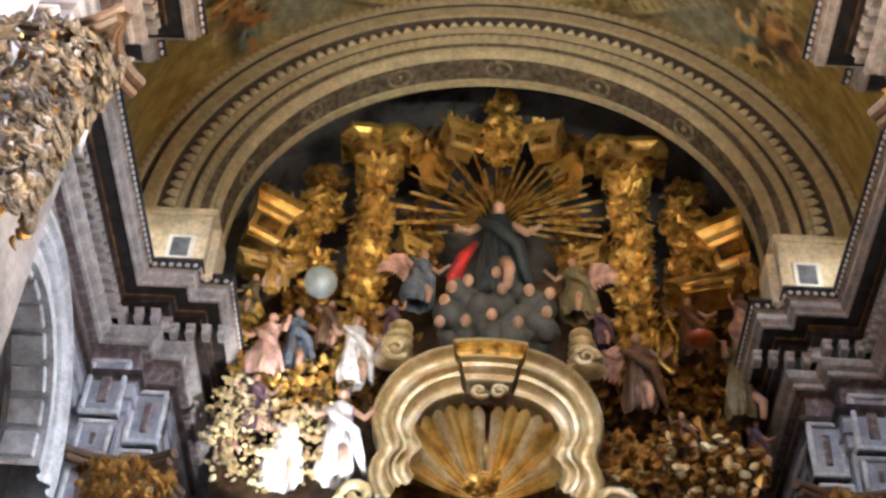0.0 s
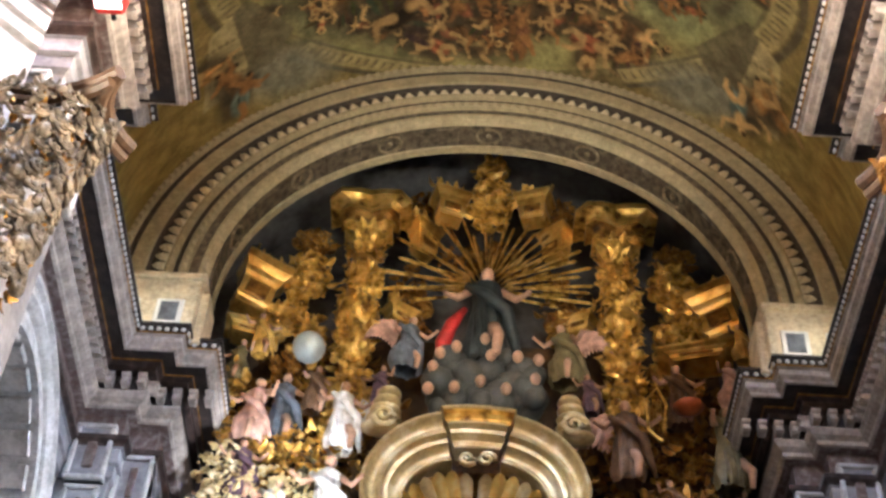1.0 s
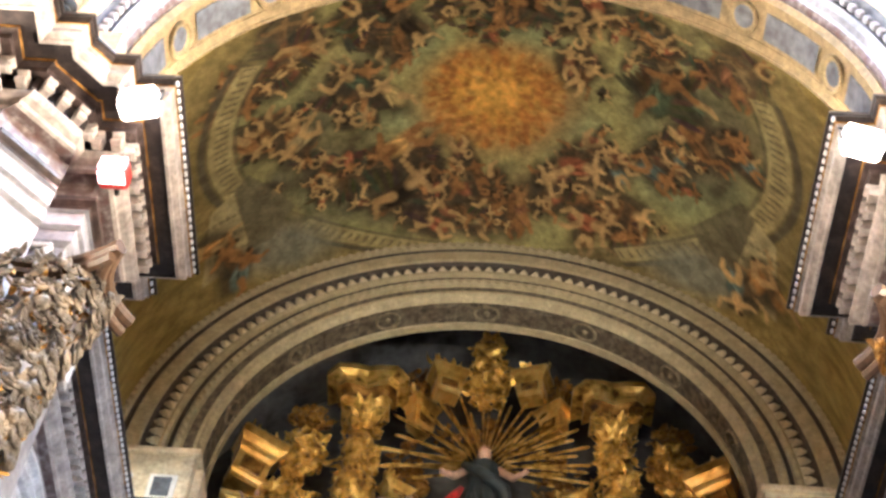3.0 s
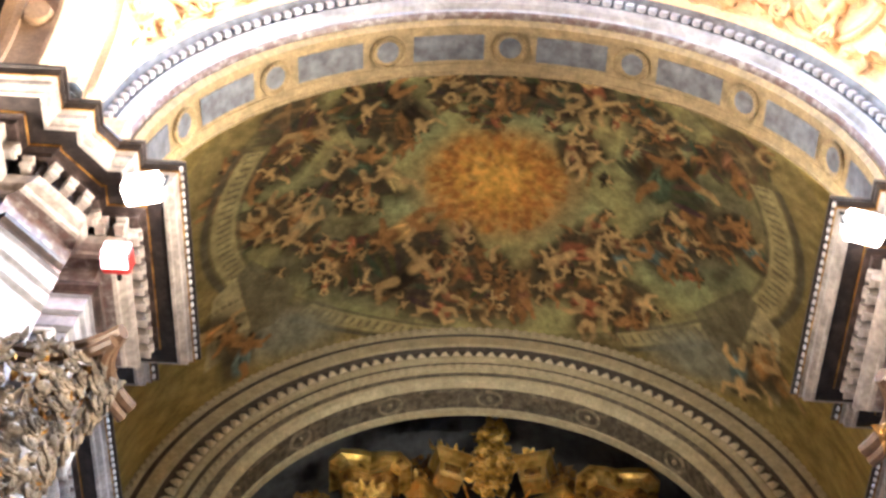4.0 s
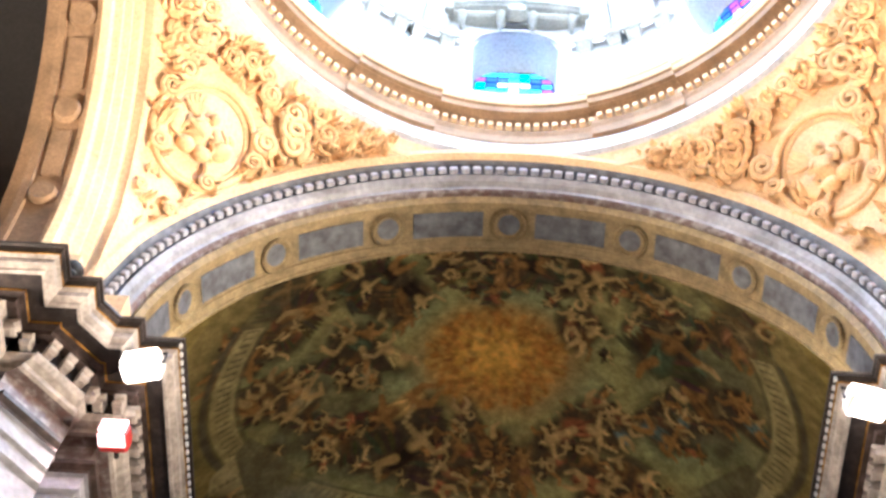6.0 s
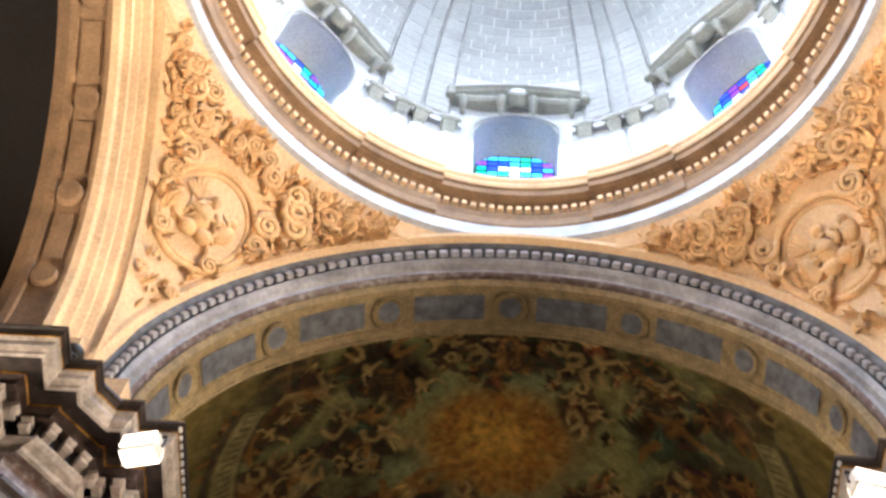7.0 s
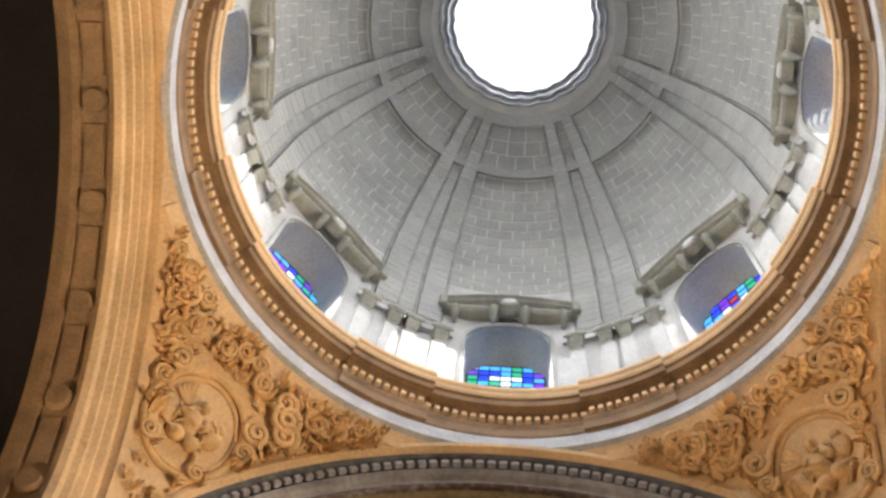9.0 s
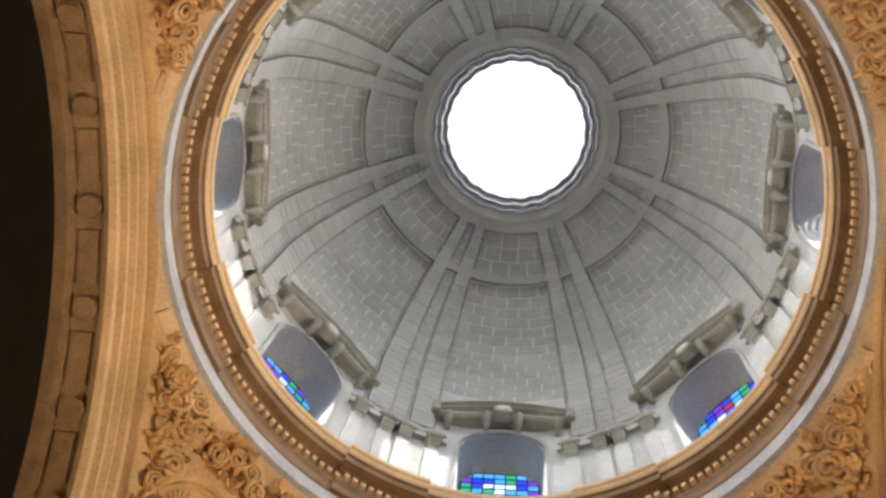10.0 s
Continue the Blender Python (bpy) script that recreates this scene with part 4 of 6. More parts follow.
def foliage(bm, rnd, c, size, n, normal=(0, -1, 0.1), leaf=0.22, balls=0.3):
    """A thicket of carved leaves, buds and scrolls in an oval of size about c."""
    for i in range(n):
        while True:
            u = Vector((rnd.uniform(-1, 1), rnd.uniform(-1, 1), rnd.uniform(-1, 1)))
            if u.length < 1:
                break
        p = Vector(c) + Vector((u.x * size[0], u.y * size[1], u.z * size[2]))
        nn = Vector(normal) + Vector((rnd.gauss(0, 0.4), rnd.gauss(0, 0.3), rnd.gauss(0, 0.4)))
        k = rnd.random()
        s = leaf * rnd.uniform(0.6, 1.5)
        if k < balls * 0.5:
            ball(bm, p, s * 0.28, u=7, v=5)
        elif k < balls:
            spiral(bm, frame_at(p, nn, rnd.uniform(0, 6.3)), s * 0.5, s * 0.11, 1.6, rnd.choice((1, -1)))
        else:
            petal(bm, frame_at(p, nn, rnd.uniform(0, 6.3)), s, s * 0.7, rnd.uniform(0.2, 0.6))


def carving(name, label, seed, items, mat, leaf=0.22, category="carving", group="", balls=0.5):
    rnd = random.Random(seed)
    bm = bmesh.new()
    for c, size, n in items:
        foliage(bm, rnd, c, size, int(n * 2.0), leaf=leaf * 0.66, balls=balls)
    ob = link_mesh(name, bm, mat)
    return tagged(ob, label, category, group, "stuff")


ROBES = {n: material(n + "_painted_cloth", c, 0.5, vary=0.4, scale=6, fine=20, bump=0.3) for n, c in (
    ("teal", (0.03, 0.037, 0.037)), ("red", (0.45, 0.03, 0.025)), ("brown", (0.14, 0.08, 0.04)), ("grey_blue", (0.13, 0.15, 0.18)),
    ("olive", (0.16, 0.13, 0.06)), ("violet", (0.12, 0.07, 0.09)), ("white", (0.78, 0.75, 0.70)), ("pink", (0.55, 0.33, 0.25)), ("gilt", (0.5, 0.3, 0.06)))}


def statue(at, h, robe, face=0.0, wings=None, lean=0.0, seed=1, arm=(0.6, 0.4), label="", seated=False, skin=None):
    """A carved figure in one mesh: robe with folds, shoulders, head, arms, a bare leg, wings."""
    rnd = random.Random(seed)
    bm = bmesh.new()
    marks = []

    def mark(i):
        marks.append((len(bm.faces), i))
    n = 40
    prof = ((0.0, 0.15), (0.12, 0.19), (0.3, 0.16), (0.45, 0.145), (0.58, 0.115), (0.70, 0.13), (0.79, 0.135), (0.84, 0.075), (0.87, 0.04))
    if seated:
        prof = ((0.0, 0.2), (0.15, 0.26), (0.32, 0.25), (0.42, 0.18), (0.55, 0.13), (0.70, 0.14), (0.79, 0.135), (0.84, 0.075), (0.87, 0.04))
    ph = rnd.uniform(0, 6)
    rows = []
    for f, r in prof:
        row = []
        for i in range(n + 1):
            a = math.tau * i / n
            rr = r * (1 + (0.12 * (1 - f)) * math.sin(7 * a + ph + 3 * f) + 0.05 * math.sin(13 * a + 5 * f + ph))
            row.append((h * rr * math.cos(a) * 0.86 + h * lean * f * f, h * rr * math.sin(a) * 0.7, h * f))
        rows.append(row)
    quads(bm, rows)
    mark(1)
    ball(bm, (h * lean, -0.01 * h, h * 0.93), (0.052 * h, 0.06 * h, 0.07 * h), u=12, v=9)
    sh = h * 0.78
    for s, up in ((-1, arm[0]), (1, arm[1])):
        x0 = h * (0.10 * s + lean * 0.7)
        tube(bm, [(x0, 0, sh), (x0 + s * 0.12 * h, -0.06 * h, sh - 0.15 * h + 0.06 * h * up), (x0 + s * 0.2 * h, -0.16 * h, sh - 0.2 * h + 0.22 * h * up)], [0.034 * h, 0.03 * h, 0.02 * h], 8)
        ball(bm, (x0 + s * 0.21 * h, -0.175 * h, sh - 0.2 * h + 0.235 * h * up), 0.024 * h, u=8, v=6)
    tube(bm, [(0.06 * h, -0.1 * h, 0.28 * h), (0.09 * h, -0.2 * h, 0.14 * h), (0.08 * h, -0.19 * h, -0.04 * h)], [0.06 * h, 0.045 * h, 0.03 * h], 8)
    mark(0)
    # mantle across the body
    tube(bm, [(-0.15 * h, -0.05 * h, 0.76 * h), (-0.02 * h, -0.14 * h, 0.6 * h), (0.15 * h, -0.12 * h, 0.46 * h), (0.2 * h, 0.0, 0.3 * h), (0.26 * h, 0.05 * h, 0.12 * h)], [0.03 * h, 0.045 * h, 0.05 * h, 0.05 * h, 0.02 * h], 8)
    ball(bm, (h * lean, 0.015 * h, h * 0.945), (0.058 * h, 0.06 * h, 0.066 * h), u=10, v=7)
    for k in range(9):
        a = rnd.uniform(-2.6, -0.5)
        z1 = rnd.uniform(0.35, 0.6)
        tube(bm, [(0.12 * h * math.cos(a), 0.1 * h * math.sin(a), z1 * h), (0.135 * h * math.cos(a + 0.2), 0.12 * h * math.sin(a + 0.2), 0.5 * z1 * h), (0.15 * h * math.cos(a + 0.1), 0.12 * h * math.sin(a), 0.02 * h)], [0.012 * h, 0.022 * h, 0.016 * h], 5)
    if wings:
        mark(2)
        for s in wings:
            tube(bm, [(s * 0.06 * h, 0.1 * h, 0.74 * h), (s * 0.2 * h, 0.13 * h, 0.93 * h), (s * 0.34 * h, 0.14 * h, 0.9 * h)], [0.03 * h, 0.035 * h, 0.02 * h], 6)
            for k in range(9):
                f = k / 8
                p = (s * (0.1 + 0.26 * f) * h, 0.13 * h, (0.76 + 0.16 * math.sin(2.4 * f)) * h)
                m = leaf_to(p, (0, -1, 0.05), (s * (0.25 + 0.2 * f), 0, -1))
                petal(bm, m, h * (0.34 + 0.2 * f), h * 0.09, 0.06)
    marks.append((10 ** 9, 0))
    for i, f in enumerate(bm.faces):
        idx = 0
        for start, mi in marks[:-1]:
            if i >= start:
                idx = mi
        f.material_index = idx
    ob = link_mesh("statue", bm, ROBES[robe], True)
    ob.data.materials.append(skin or SKIN)
    ob.data.materials.append(ROBES["pink"] if robe != "white" else WHITE_PAINT)
    ob.matrix_world = pose(*at, 0, 0, face)
    return tagged(ob, label or "carved and painted wooden figure on the gilded retable", "statue", "retable figures")


# ---- retable ----
RY = 17.0
bm = bmesh.new()
box(bm, -4.0, 4.0, 17.75, 17.95, FLOOR, 16.6)
structure("retable_backboard", bm, RETABLE_BACK, "dark brown gilded wooden backboard of the retable")


def column(x, z_top, z_bot):
    """An ornate gilded estipite column with capital, block and broken cornice."""
    top = thing("retable_column", "gilded carved wooden column with a moulded block on top", "column", "retable columns", at=(x, RY, z_bot))
    bm = bmesh.new()
    rnd = random.Random(int(x * 10) + 50)
    zc = z_top - 0.62
    n = 16
    rows = []
    for i in range(41):
        z = z_bot + (zc - z_bot) * i / 40
        f = i / 40
        r = 0.27 + 0.05 * math.sin(f * 34) + 0.04 * math.sin(f * 13)
        rows.append([(x + r * math.cos(a) * (1 + 0.08 * math.sin(5 * a + z * 3)), RY + r * math.sin(a), z) for a in (math.tau * k / n for k in range(n + 1))])
    quads(bm, rows)
    part("shaft", bm, GOLD, top)
    bm = bmesh.new()
    for i in range(260):
        z = rnd.uniform(z_bot, zc - 0.5)
        a = rnd.uniform(-math.pi, 0.0)
        p = Vector((x + 0.3 * math.cos(a), RY + 0.3 * math.sin(a), z))
        if rnd.random() < 0.3:
            ball(bm, p, rnd.uniform(0.05, 0.1), u=8, v=6)
        else:
            petal(bm, frame_at(p, (math.cos(a), math.sin(a), rnd.uniform(-0.3, 0.5)), rnd.uniform(0, 6)), rnd.uniform(0.12, 0.22), 0.1, 0.7)
    tagged(part("carved_garland", bm, GOLD, top), kind="stuff")
    bm = bmesh.new()
    for ring, z, r in ((0, zc - 0.55, 0.3), (1, zc - 0.28, 0.33)):
        for i in range(12):
            a = math.tau * i / 12 + ring * 0.26
            m = frame_at((x + (r - 0.06) * math.cos(a), RY + (r - 0.06) * math.sin(a), z), (math.cos(a), math.sin(a), 0.1))
            up = m.inverted().to_3x3() @ Vector((0, 0, 1))
            petal(bm, m @ Matrix.Rotation(math.atan2(up.y, up.x), 4, "Z"), 0.34, 0.18, 0.8)
    for s in (-1, 1):
        spiral(bm, frame_at((x + s * 0.3, RY - 0.25, zc - 0.02), (0, -1, 0)), 0.14, 0.035, 1.8, s)
    part("capital", bm, GOLD, top)
    # block with hollow faces, flaring upwards into a broken cornice
    bm = bmesh.new()
    plan = ((-1, 0.7), (-1, -0.45), (-0.72, -0.75), (-0.3, -0.62), (0, -0.45), (0.3, -0.62), (0.72, -0.75), (1, -0.45), (1, 0.7))
    rows = []
    for w, z, lift in ((0.30, zc, 0), (0.42, zc + 0.02, 0), (0.42, zc + 0.11, 0), (0.33, zc + 0.13, 0), (0.34, zc + 0.30, 0), (0.40, zc + 0.36, 0), (0.52, zc + 0.38, 0), (0.52, zc + 0.45, 0.02), (0.47, zc + 0.46, 0.02), (0.56, zc + 0.54, 0.06), (0.72, zc + 0.56, 0.12), (0.72, zc + 0.66, 0.14), (0.1, zc + 0.66, 0.12)):
        rows.append([(x + w * px, RY + w * py * 0.85, z + lift * (1 - min(1, abs(px))) * 1.6) for px, py in plan])
    # alternating gilding tones paint light and shade onto the block's mouldings
    quads(bm, rows[:4])
    part("block_neck", bm, GOLD_BRIGHT, top, "bright gilded moulding")
    for nm, cut_rows, mat in (("block_cove", rows[3:7], GOLD_DARK), ("block_fascia", rows[6:9], GOLD_BRIGHT), ("block_scotia", rows[8:11], GOLD), ("block_cornice", rows[10:], GOLD_BRIGHT)):
        bm = bmesh.new()
        quads(bm, cut_rows)
        part(nm, bm, mat, top)
    return top


column(-2.0, 19.0, 13.6)
column(2.3, 18.95, 13.6)


def sunburst():
    top = thing("sunburst", "gilded wooden sunburst of straight rays behind the statue", "sunburst", at=(0.09, 17.3, 17.4))
    rnd = random.Random(3)
    for i in range(46):
        a = radians(-12 + 204 * i / 45)
        l = (1.8 if i % 3 else 1.3) * rnd.uniform(0.85, 1.08) * (0.8 + 0.2 * abs(math.cos(a)))
        bm = bmesh.new()
        d = Vector((math.cos(a), 0, math.sin(a)))
        c = Vector((0.09, 17.25 - 0.1 * (i % 3), 17.35))
        s = Vector((-d.z, 0, d.x))
        w0, w1 = 0.012, 0.03
        p0, p1 = c + d * 0.35, c + d * l
        rows = [[p0 - s * w0, p0 + Vector((0, -0.03, 0)), p0 + s * w0, p0 + Vector((0, 0.03, 0)), p0 - s * w0], [p1 - s * w1, p1 + Vector((0, -0.05, 0)), p1 + s * w1, p1 + Vector((0, 0.03, 0)), p1 - s * w1], [p1 + d * 0.08] * 5]
        quads(bm, rows)
        bmesh.ops.remove_doubles(bm, verts=bm.verts, dist=1e-4)
        part("ray", bm, GOLD, top)


sunburst()


def cornice_fragment(x, z, turn, w=0.45, h=0.55, lean=0.0, label="gilded broken cornice block of the retable", y=RY):
    """A moulded, gilded cornice block with a sunk face and a curled crest."""
    top = thing("cornice_fragment", label, "cornice block", "gilded cornice blocks", at=(x, y, z))
    t = Matrix.Translation((x, y, z)) @ Matrix.Rotation(radians(lean), 4, "Y") @ Matrix.Rotation(radians(turn), 4, "Z")
    prof = ((0.62, 0.0), (0.62, 0.08), (0.7, 0.14), (0.7, 0.5), (0.78, 0.58), (0.82, 0.68), (0.94, 0.76), (1.0, 0.82), (1.0, 0.95), (0.9, 1.0))
    bm = bmesh.new()
    rows = [[(sx * w * f, sy * w * f * 0.7, h * zz) for sx, sy in ((-1, -1), (1, -1), (1, 1), (-1, 1), (-1, -1))] for f, zz in prof]
    vs = quads(bm, rows)
    bm.faces.new(vs[0][:4])
    bm.faces.new(vs[-1][:4])
    bmesh.ops.transform(bm, matrix=t, verts=bm.verts)
    part("moulded_block", bm, GOLD_BRIGHT, top)
    bm = bmesh.new()
    box(bm, -w * 0.45, w * 0.45, -w * 0.7 * 0.7 - 0.03, -w * 0.45, h * 0.18, h * 0.46, t, 0.02)
    part("sunk_face", bm, GOLD_DARK, top)
    bm = bmesh.new()
    rnd = random.Random(int(100 * (x + 9)))
    for i in range(10):
        petal(bm, t @ frame_at((rnd.uniform(-w, w) * 0.9, -0.1, h * 1.0), (rnd.gauss(0, 0.4), -0.6, 1), rnd.uniform(0, 6)), 0.24, 0.13, 0.8)
    tagged(part("crest", bm, GOLD, top), kind="stuff")
    return top


cornice_fragment(-0.62, 18.85, 18, 0.34, 0.7)
cornice_fragment(0.88, 18.9, -18, 0.34, 0.7)
cornice_fragment(-1.05, 18.35, 40, 0.3, 0.75, y=17.4)
cornice_fragment(1.3, 18.4, -40, 0.3, 0.75, y=17.4)
cornice_fragment(-3.85, 16.4, 25, 0.42, 1.1, 12, "gilded broken pediment end, lit from below")
cornice_fragment(4.05, 16.3, -25, 0.42, 1.1, -12, "gilded broken pediment end, lit from below")
cornice_fragment(-3.7, 15.75, 10, 0.45, 0.22, 8)
cornice_fragment(3.5, 15.65, -10, 0.6, 0.22, -6)
cornice_fragment(-1.35, 16.7, 30, 0.28, 0.35, y=17.45)
cornice_fragment(1.7, 16.7, -30, 0.28, 0.35, y=17.45)

carving("crown_carving", "gilded carved crest at the top of the retable", 11, (((0.1, 17.0, 19.35), (0.4, 0.2, 0.75), 120), ((0.1, 17.0, 20.2), (0.3, 0.2, 0.4), 40)), GOLD, 0.26)
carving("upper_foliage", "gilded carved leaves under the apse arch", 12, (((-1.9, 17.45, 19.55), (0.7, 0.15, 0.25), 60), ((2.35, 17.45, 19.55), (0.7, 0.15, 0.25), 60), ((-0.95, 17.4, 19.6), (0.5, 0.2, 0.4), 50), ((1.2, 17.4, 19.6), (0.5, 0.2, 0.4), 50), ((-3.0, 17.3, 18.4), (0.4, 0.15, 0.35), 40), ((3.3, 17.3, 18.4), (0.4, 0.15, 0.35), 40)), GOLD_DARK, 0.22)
carving("left_foliage", "gilded carved leaf scrolls beside a column", 13, (((-3.0, 17.2, 17.45), (0.42, 0.2, 0.6), 120), ((-3.25, 17.2, 16.4), (0.5, 0.2, 0.45), 80), ((-2.75, 17.45, 16.0), (0.25, 0.15, 1.0), 40)), GOLD, 0.28)
carving("right_foliage", "gilded carved leaf scrolls beside a column", 14, (((3.25, 17.2, 17.5), (0.4, 0.2, 0.6), 120), ((3.4, 17.2, 16.6), (0.45, 0.2, 0.45), 80), ((3.1, 17.45, 16.0), (0.25, 0.15, 0.9), 40)), GOLD, 0.28)
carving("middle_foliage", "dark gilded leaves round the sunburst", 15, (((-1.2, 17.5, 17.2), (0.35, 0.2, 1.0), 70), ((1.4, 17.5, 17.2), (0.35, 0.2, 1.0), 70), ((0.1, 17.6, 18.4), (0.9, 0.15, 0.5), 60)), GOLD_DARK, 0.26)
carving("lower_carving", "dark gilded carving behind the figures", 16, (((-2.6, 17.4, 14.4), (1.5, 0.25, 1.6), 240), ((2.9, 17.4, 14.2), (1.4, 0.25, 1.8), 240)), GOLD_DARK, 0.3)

# statue of the virgin in a glory of heads on clouds
statue((0.1, 17.0, 15.45), 2.2, "teal", seed=4, arm=(-0.1, 0.1), label="dark robed statue standing before a gilded sunburst")
bm = bmesh.new()
tube(bm, [(-0.25, 16.8, 16.5), (-0.45, 16.75, 16.1), (-0.58, 16.8, 15.7), (-0.62, 16.85, 15.5)], [0.05, 0.11, 0.13, 0.06], 10)
tagged(link_mesh("red_cloth", bm, ROBES["red"], True), "red painted cloth fold beside the dark robe", "cloth")
CLOUD = material("grey_blue_painted_cloud", (0.085, 0.085, 0.075), 0.6, vary=0.3, scale=4, fine=20, bump=0.2)
bm = bmesh.new()
rnd = random.Random(8)
for i in range(60):
    a = rnd.uniform(0, math.tau)
    q = math.sqrt(rnd.random())
    ball(bm, (0.1 + 1.0 * q * math.cos(a), 16.95 + rnd.uniform(-0.1, 0.2), 15.05 + 0.6 * q * math.sin(a)), rnd.uniform(0.12, 0.26), u=9, v=6)
tagged(link_mesh("cloud", bm, CLOUD, True), "grey-blue carved cloud under the statue", "cloud")
for x, z in ((-0.35, 15.55), (0.2, 15.4), (0.62, 15.4), (-0.7, 15.1), (0.05, 14.85), (-0.35, 14.7), (0.45, 14.72), (0.9, 14.95), (-0.75, 14.65), (0.95, 15.35), (0.1, 15.75), (-0.6, 15.4)):
    bm = bmesh.new()
    ball(bm, (x, 16.68, z), (0.085, 0.09, 0.11), u=12, v=9)
    ball(bm, (x, 16.73, z + 0.05), (0.092, 0.085, 0.095), u=10, v=7)
    tagged(link_mesh("cherub_head", bm, SKIN, True), "carved and painted cherub head on a cloud", "carved head", "cherub heads")

# angels and figures, placed as they stand on the retable
for at, h, robe, face, wings, lean, sd, arm, lab, seat in (
        ((-1.15, 16.95, 15.2), 1.55, "grey_blue", 25, (-1,), 0.06, 21, (0.3, 0.7), "winged painted angel in blue-grey beside the sunburst", True),
        ((1.4, 16.95, 15.1), 1.55, "olive", -25, (1,), -0.06, 22, (0.7, 0.3), "winged painted angel in dark cloth beside the sunburst", True),
        ((-2.0, 16.6, 13.25), 1.6, "white", 20, (1,), 0.0, 23, (0.2, 0.5), "pale winged angel with outstretched arm", False),
        ((-3.35, 16.6, 13.3), 1.5, "pink", -15, None, 0.05, 24, (0.3, 0.8), "pale seated figure with raised arm", True),
        ((-2.95, 16.9, 13.6), 1.75, "grey_blue", 5, None, 0.0, 25, (0.4, 0.3), "dark blue robed figure holding a globe", False),
        ((-3.3, 16.5, 12.2), 1.3, "violet", 10, None, -0.05, 26, (0.5, 0.5), "small violet robed figure", True),
        ((-2.05, 16.4, 11.4), 1.9, "white", 0, None, 0.0, 27, (0.4, 0.4), "white robed figure blown out by a spotlight", False),
        ((-2.8, 16.4, 11.3), 1.5, "white", 15, None, 0.05, 28, (0.4, 0.2), "white robed figure blown out by a spotlight", True),
        ((2.25, 16.6, 12.95), 1.85, "brown", -5, (-1,), 0.0, 29, (0.1, 0.3), "brown robed angel playing a harp", False),
        ((3.75, 16.7, 13.0), 1.9, "olive", 30, None, 0.04, 30, (0.5, 0.2), "half-draped figure holding out a dish", False),
        ((3.15, 17.0, 14.4), 1.5, "brown", 0, None, 0.0, 31, (0.2, 0.2), "small dark figure behind a dish", False),
        ((4.0, 17.0, 14.8), 1.2, "pink", 20, None, 0.0, 32, (0.7, 0.2), "small pale figure at the retable's edge", True)):
    statue(at, h * (0.84 if robe not in ("grey_blue",) else 0.78), robe, face, wings, lean, sd, arm, lab, seat)
for i, (x, z, h, robe) in enumerate(((-3.75, 14.6, 0.9, "olive"), (-3.45, 15.2, 0.9, "gilt"), (-2.5, 14.1, 0.95, "brown"), (-2.4, 12.6, 0.9, "olive"), (-3.7, 11.9, 0.9, "pink"), (2.9, 12.3, 0.85, "brown"), (3.9, 12.2, 0.85, "violet"), (1.75, 14.35, 0.8, "violet"), (-1.5, 14.3, 0.8, "violet"), (4.2, 15.6, 0.8, "gilt"))):
    statue((x, 16.75, z), h, robe, (-20, 15, 30, 0)[i % 4], None, 0.05 * (-1) ** i, 70 + i, (0.6, 0.1) if i % 2 else (0.1, 0.7), "small carved and painted figure among the gilding", i % 3 == 0)

bm = bmesh.new()
ball(bm, (-2.65, 16.55, 15.25), 0.26, u=20, v=14)
tagged(link_mesh("globe", bm, material("pale_silvered_globe", (0.55, 0.62, 0.62), 0.3, 0.2), True), "pale silvered globe held by a figure", "globe")
bm = bmesh.new()
tube(bm, [(2.75, 16.4, 13.6), (2.85, 16.4, 14.3), (2.72, 16.4, 14.65), (2.55, 16.4, 14.4), (2.55, 16.4, 13.8), (2.75, 16.4, 13.6)], 0.03, 6)
for i in range(5):
    tube(bm, [(2.6 + 0.04 * i, 16.4, 13.75), (2.6 + 0.04 * i, 16.4, 14.4)], 0.006, 4)
tagged(link_mesh("harp", bm, GOLD), "small gilded harp held by an angel", "harp")
bm = bmesh.new()
bmesh.ops.create_cone(bm, cap_ends=True, segments=20, radius1=0.12, radius2=0.24, depth=0.07, matrix=pose(3.2, 16.5, 14.35))
tagged(link_mesh("dish", bm, material("red_brown_glazed_dish", (0.4, 0.1, 0.03), 0.3), True), "red-brown dish held out by a figure", "dish")


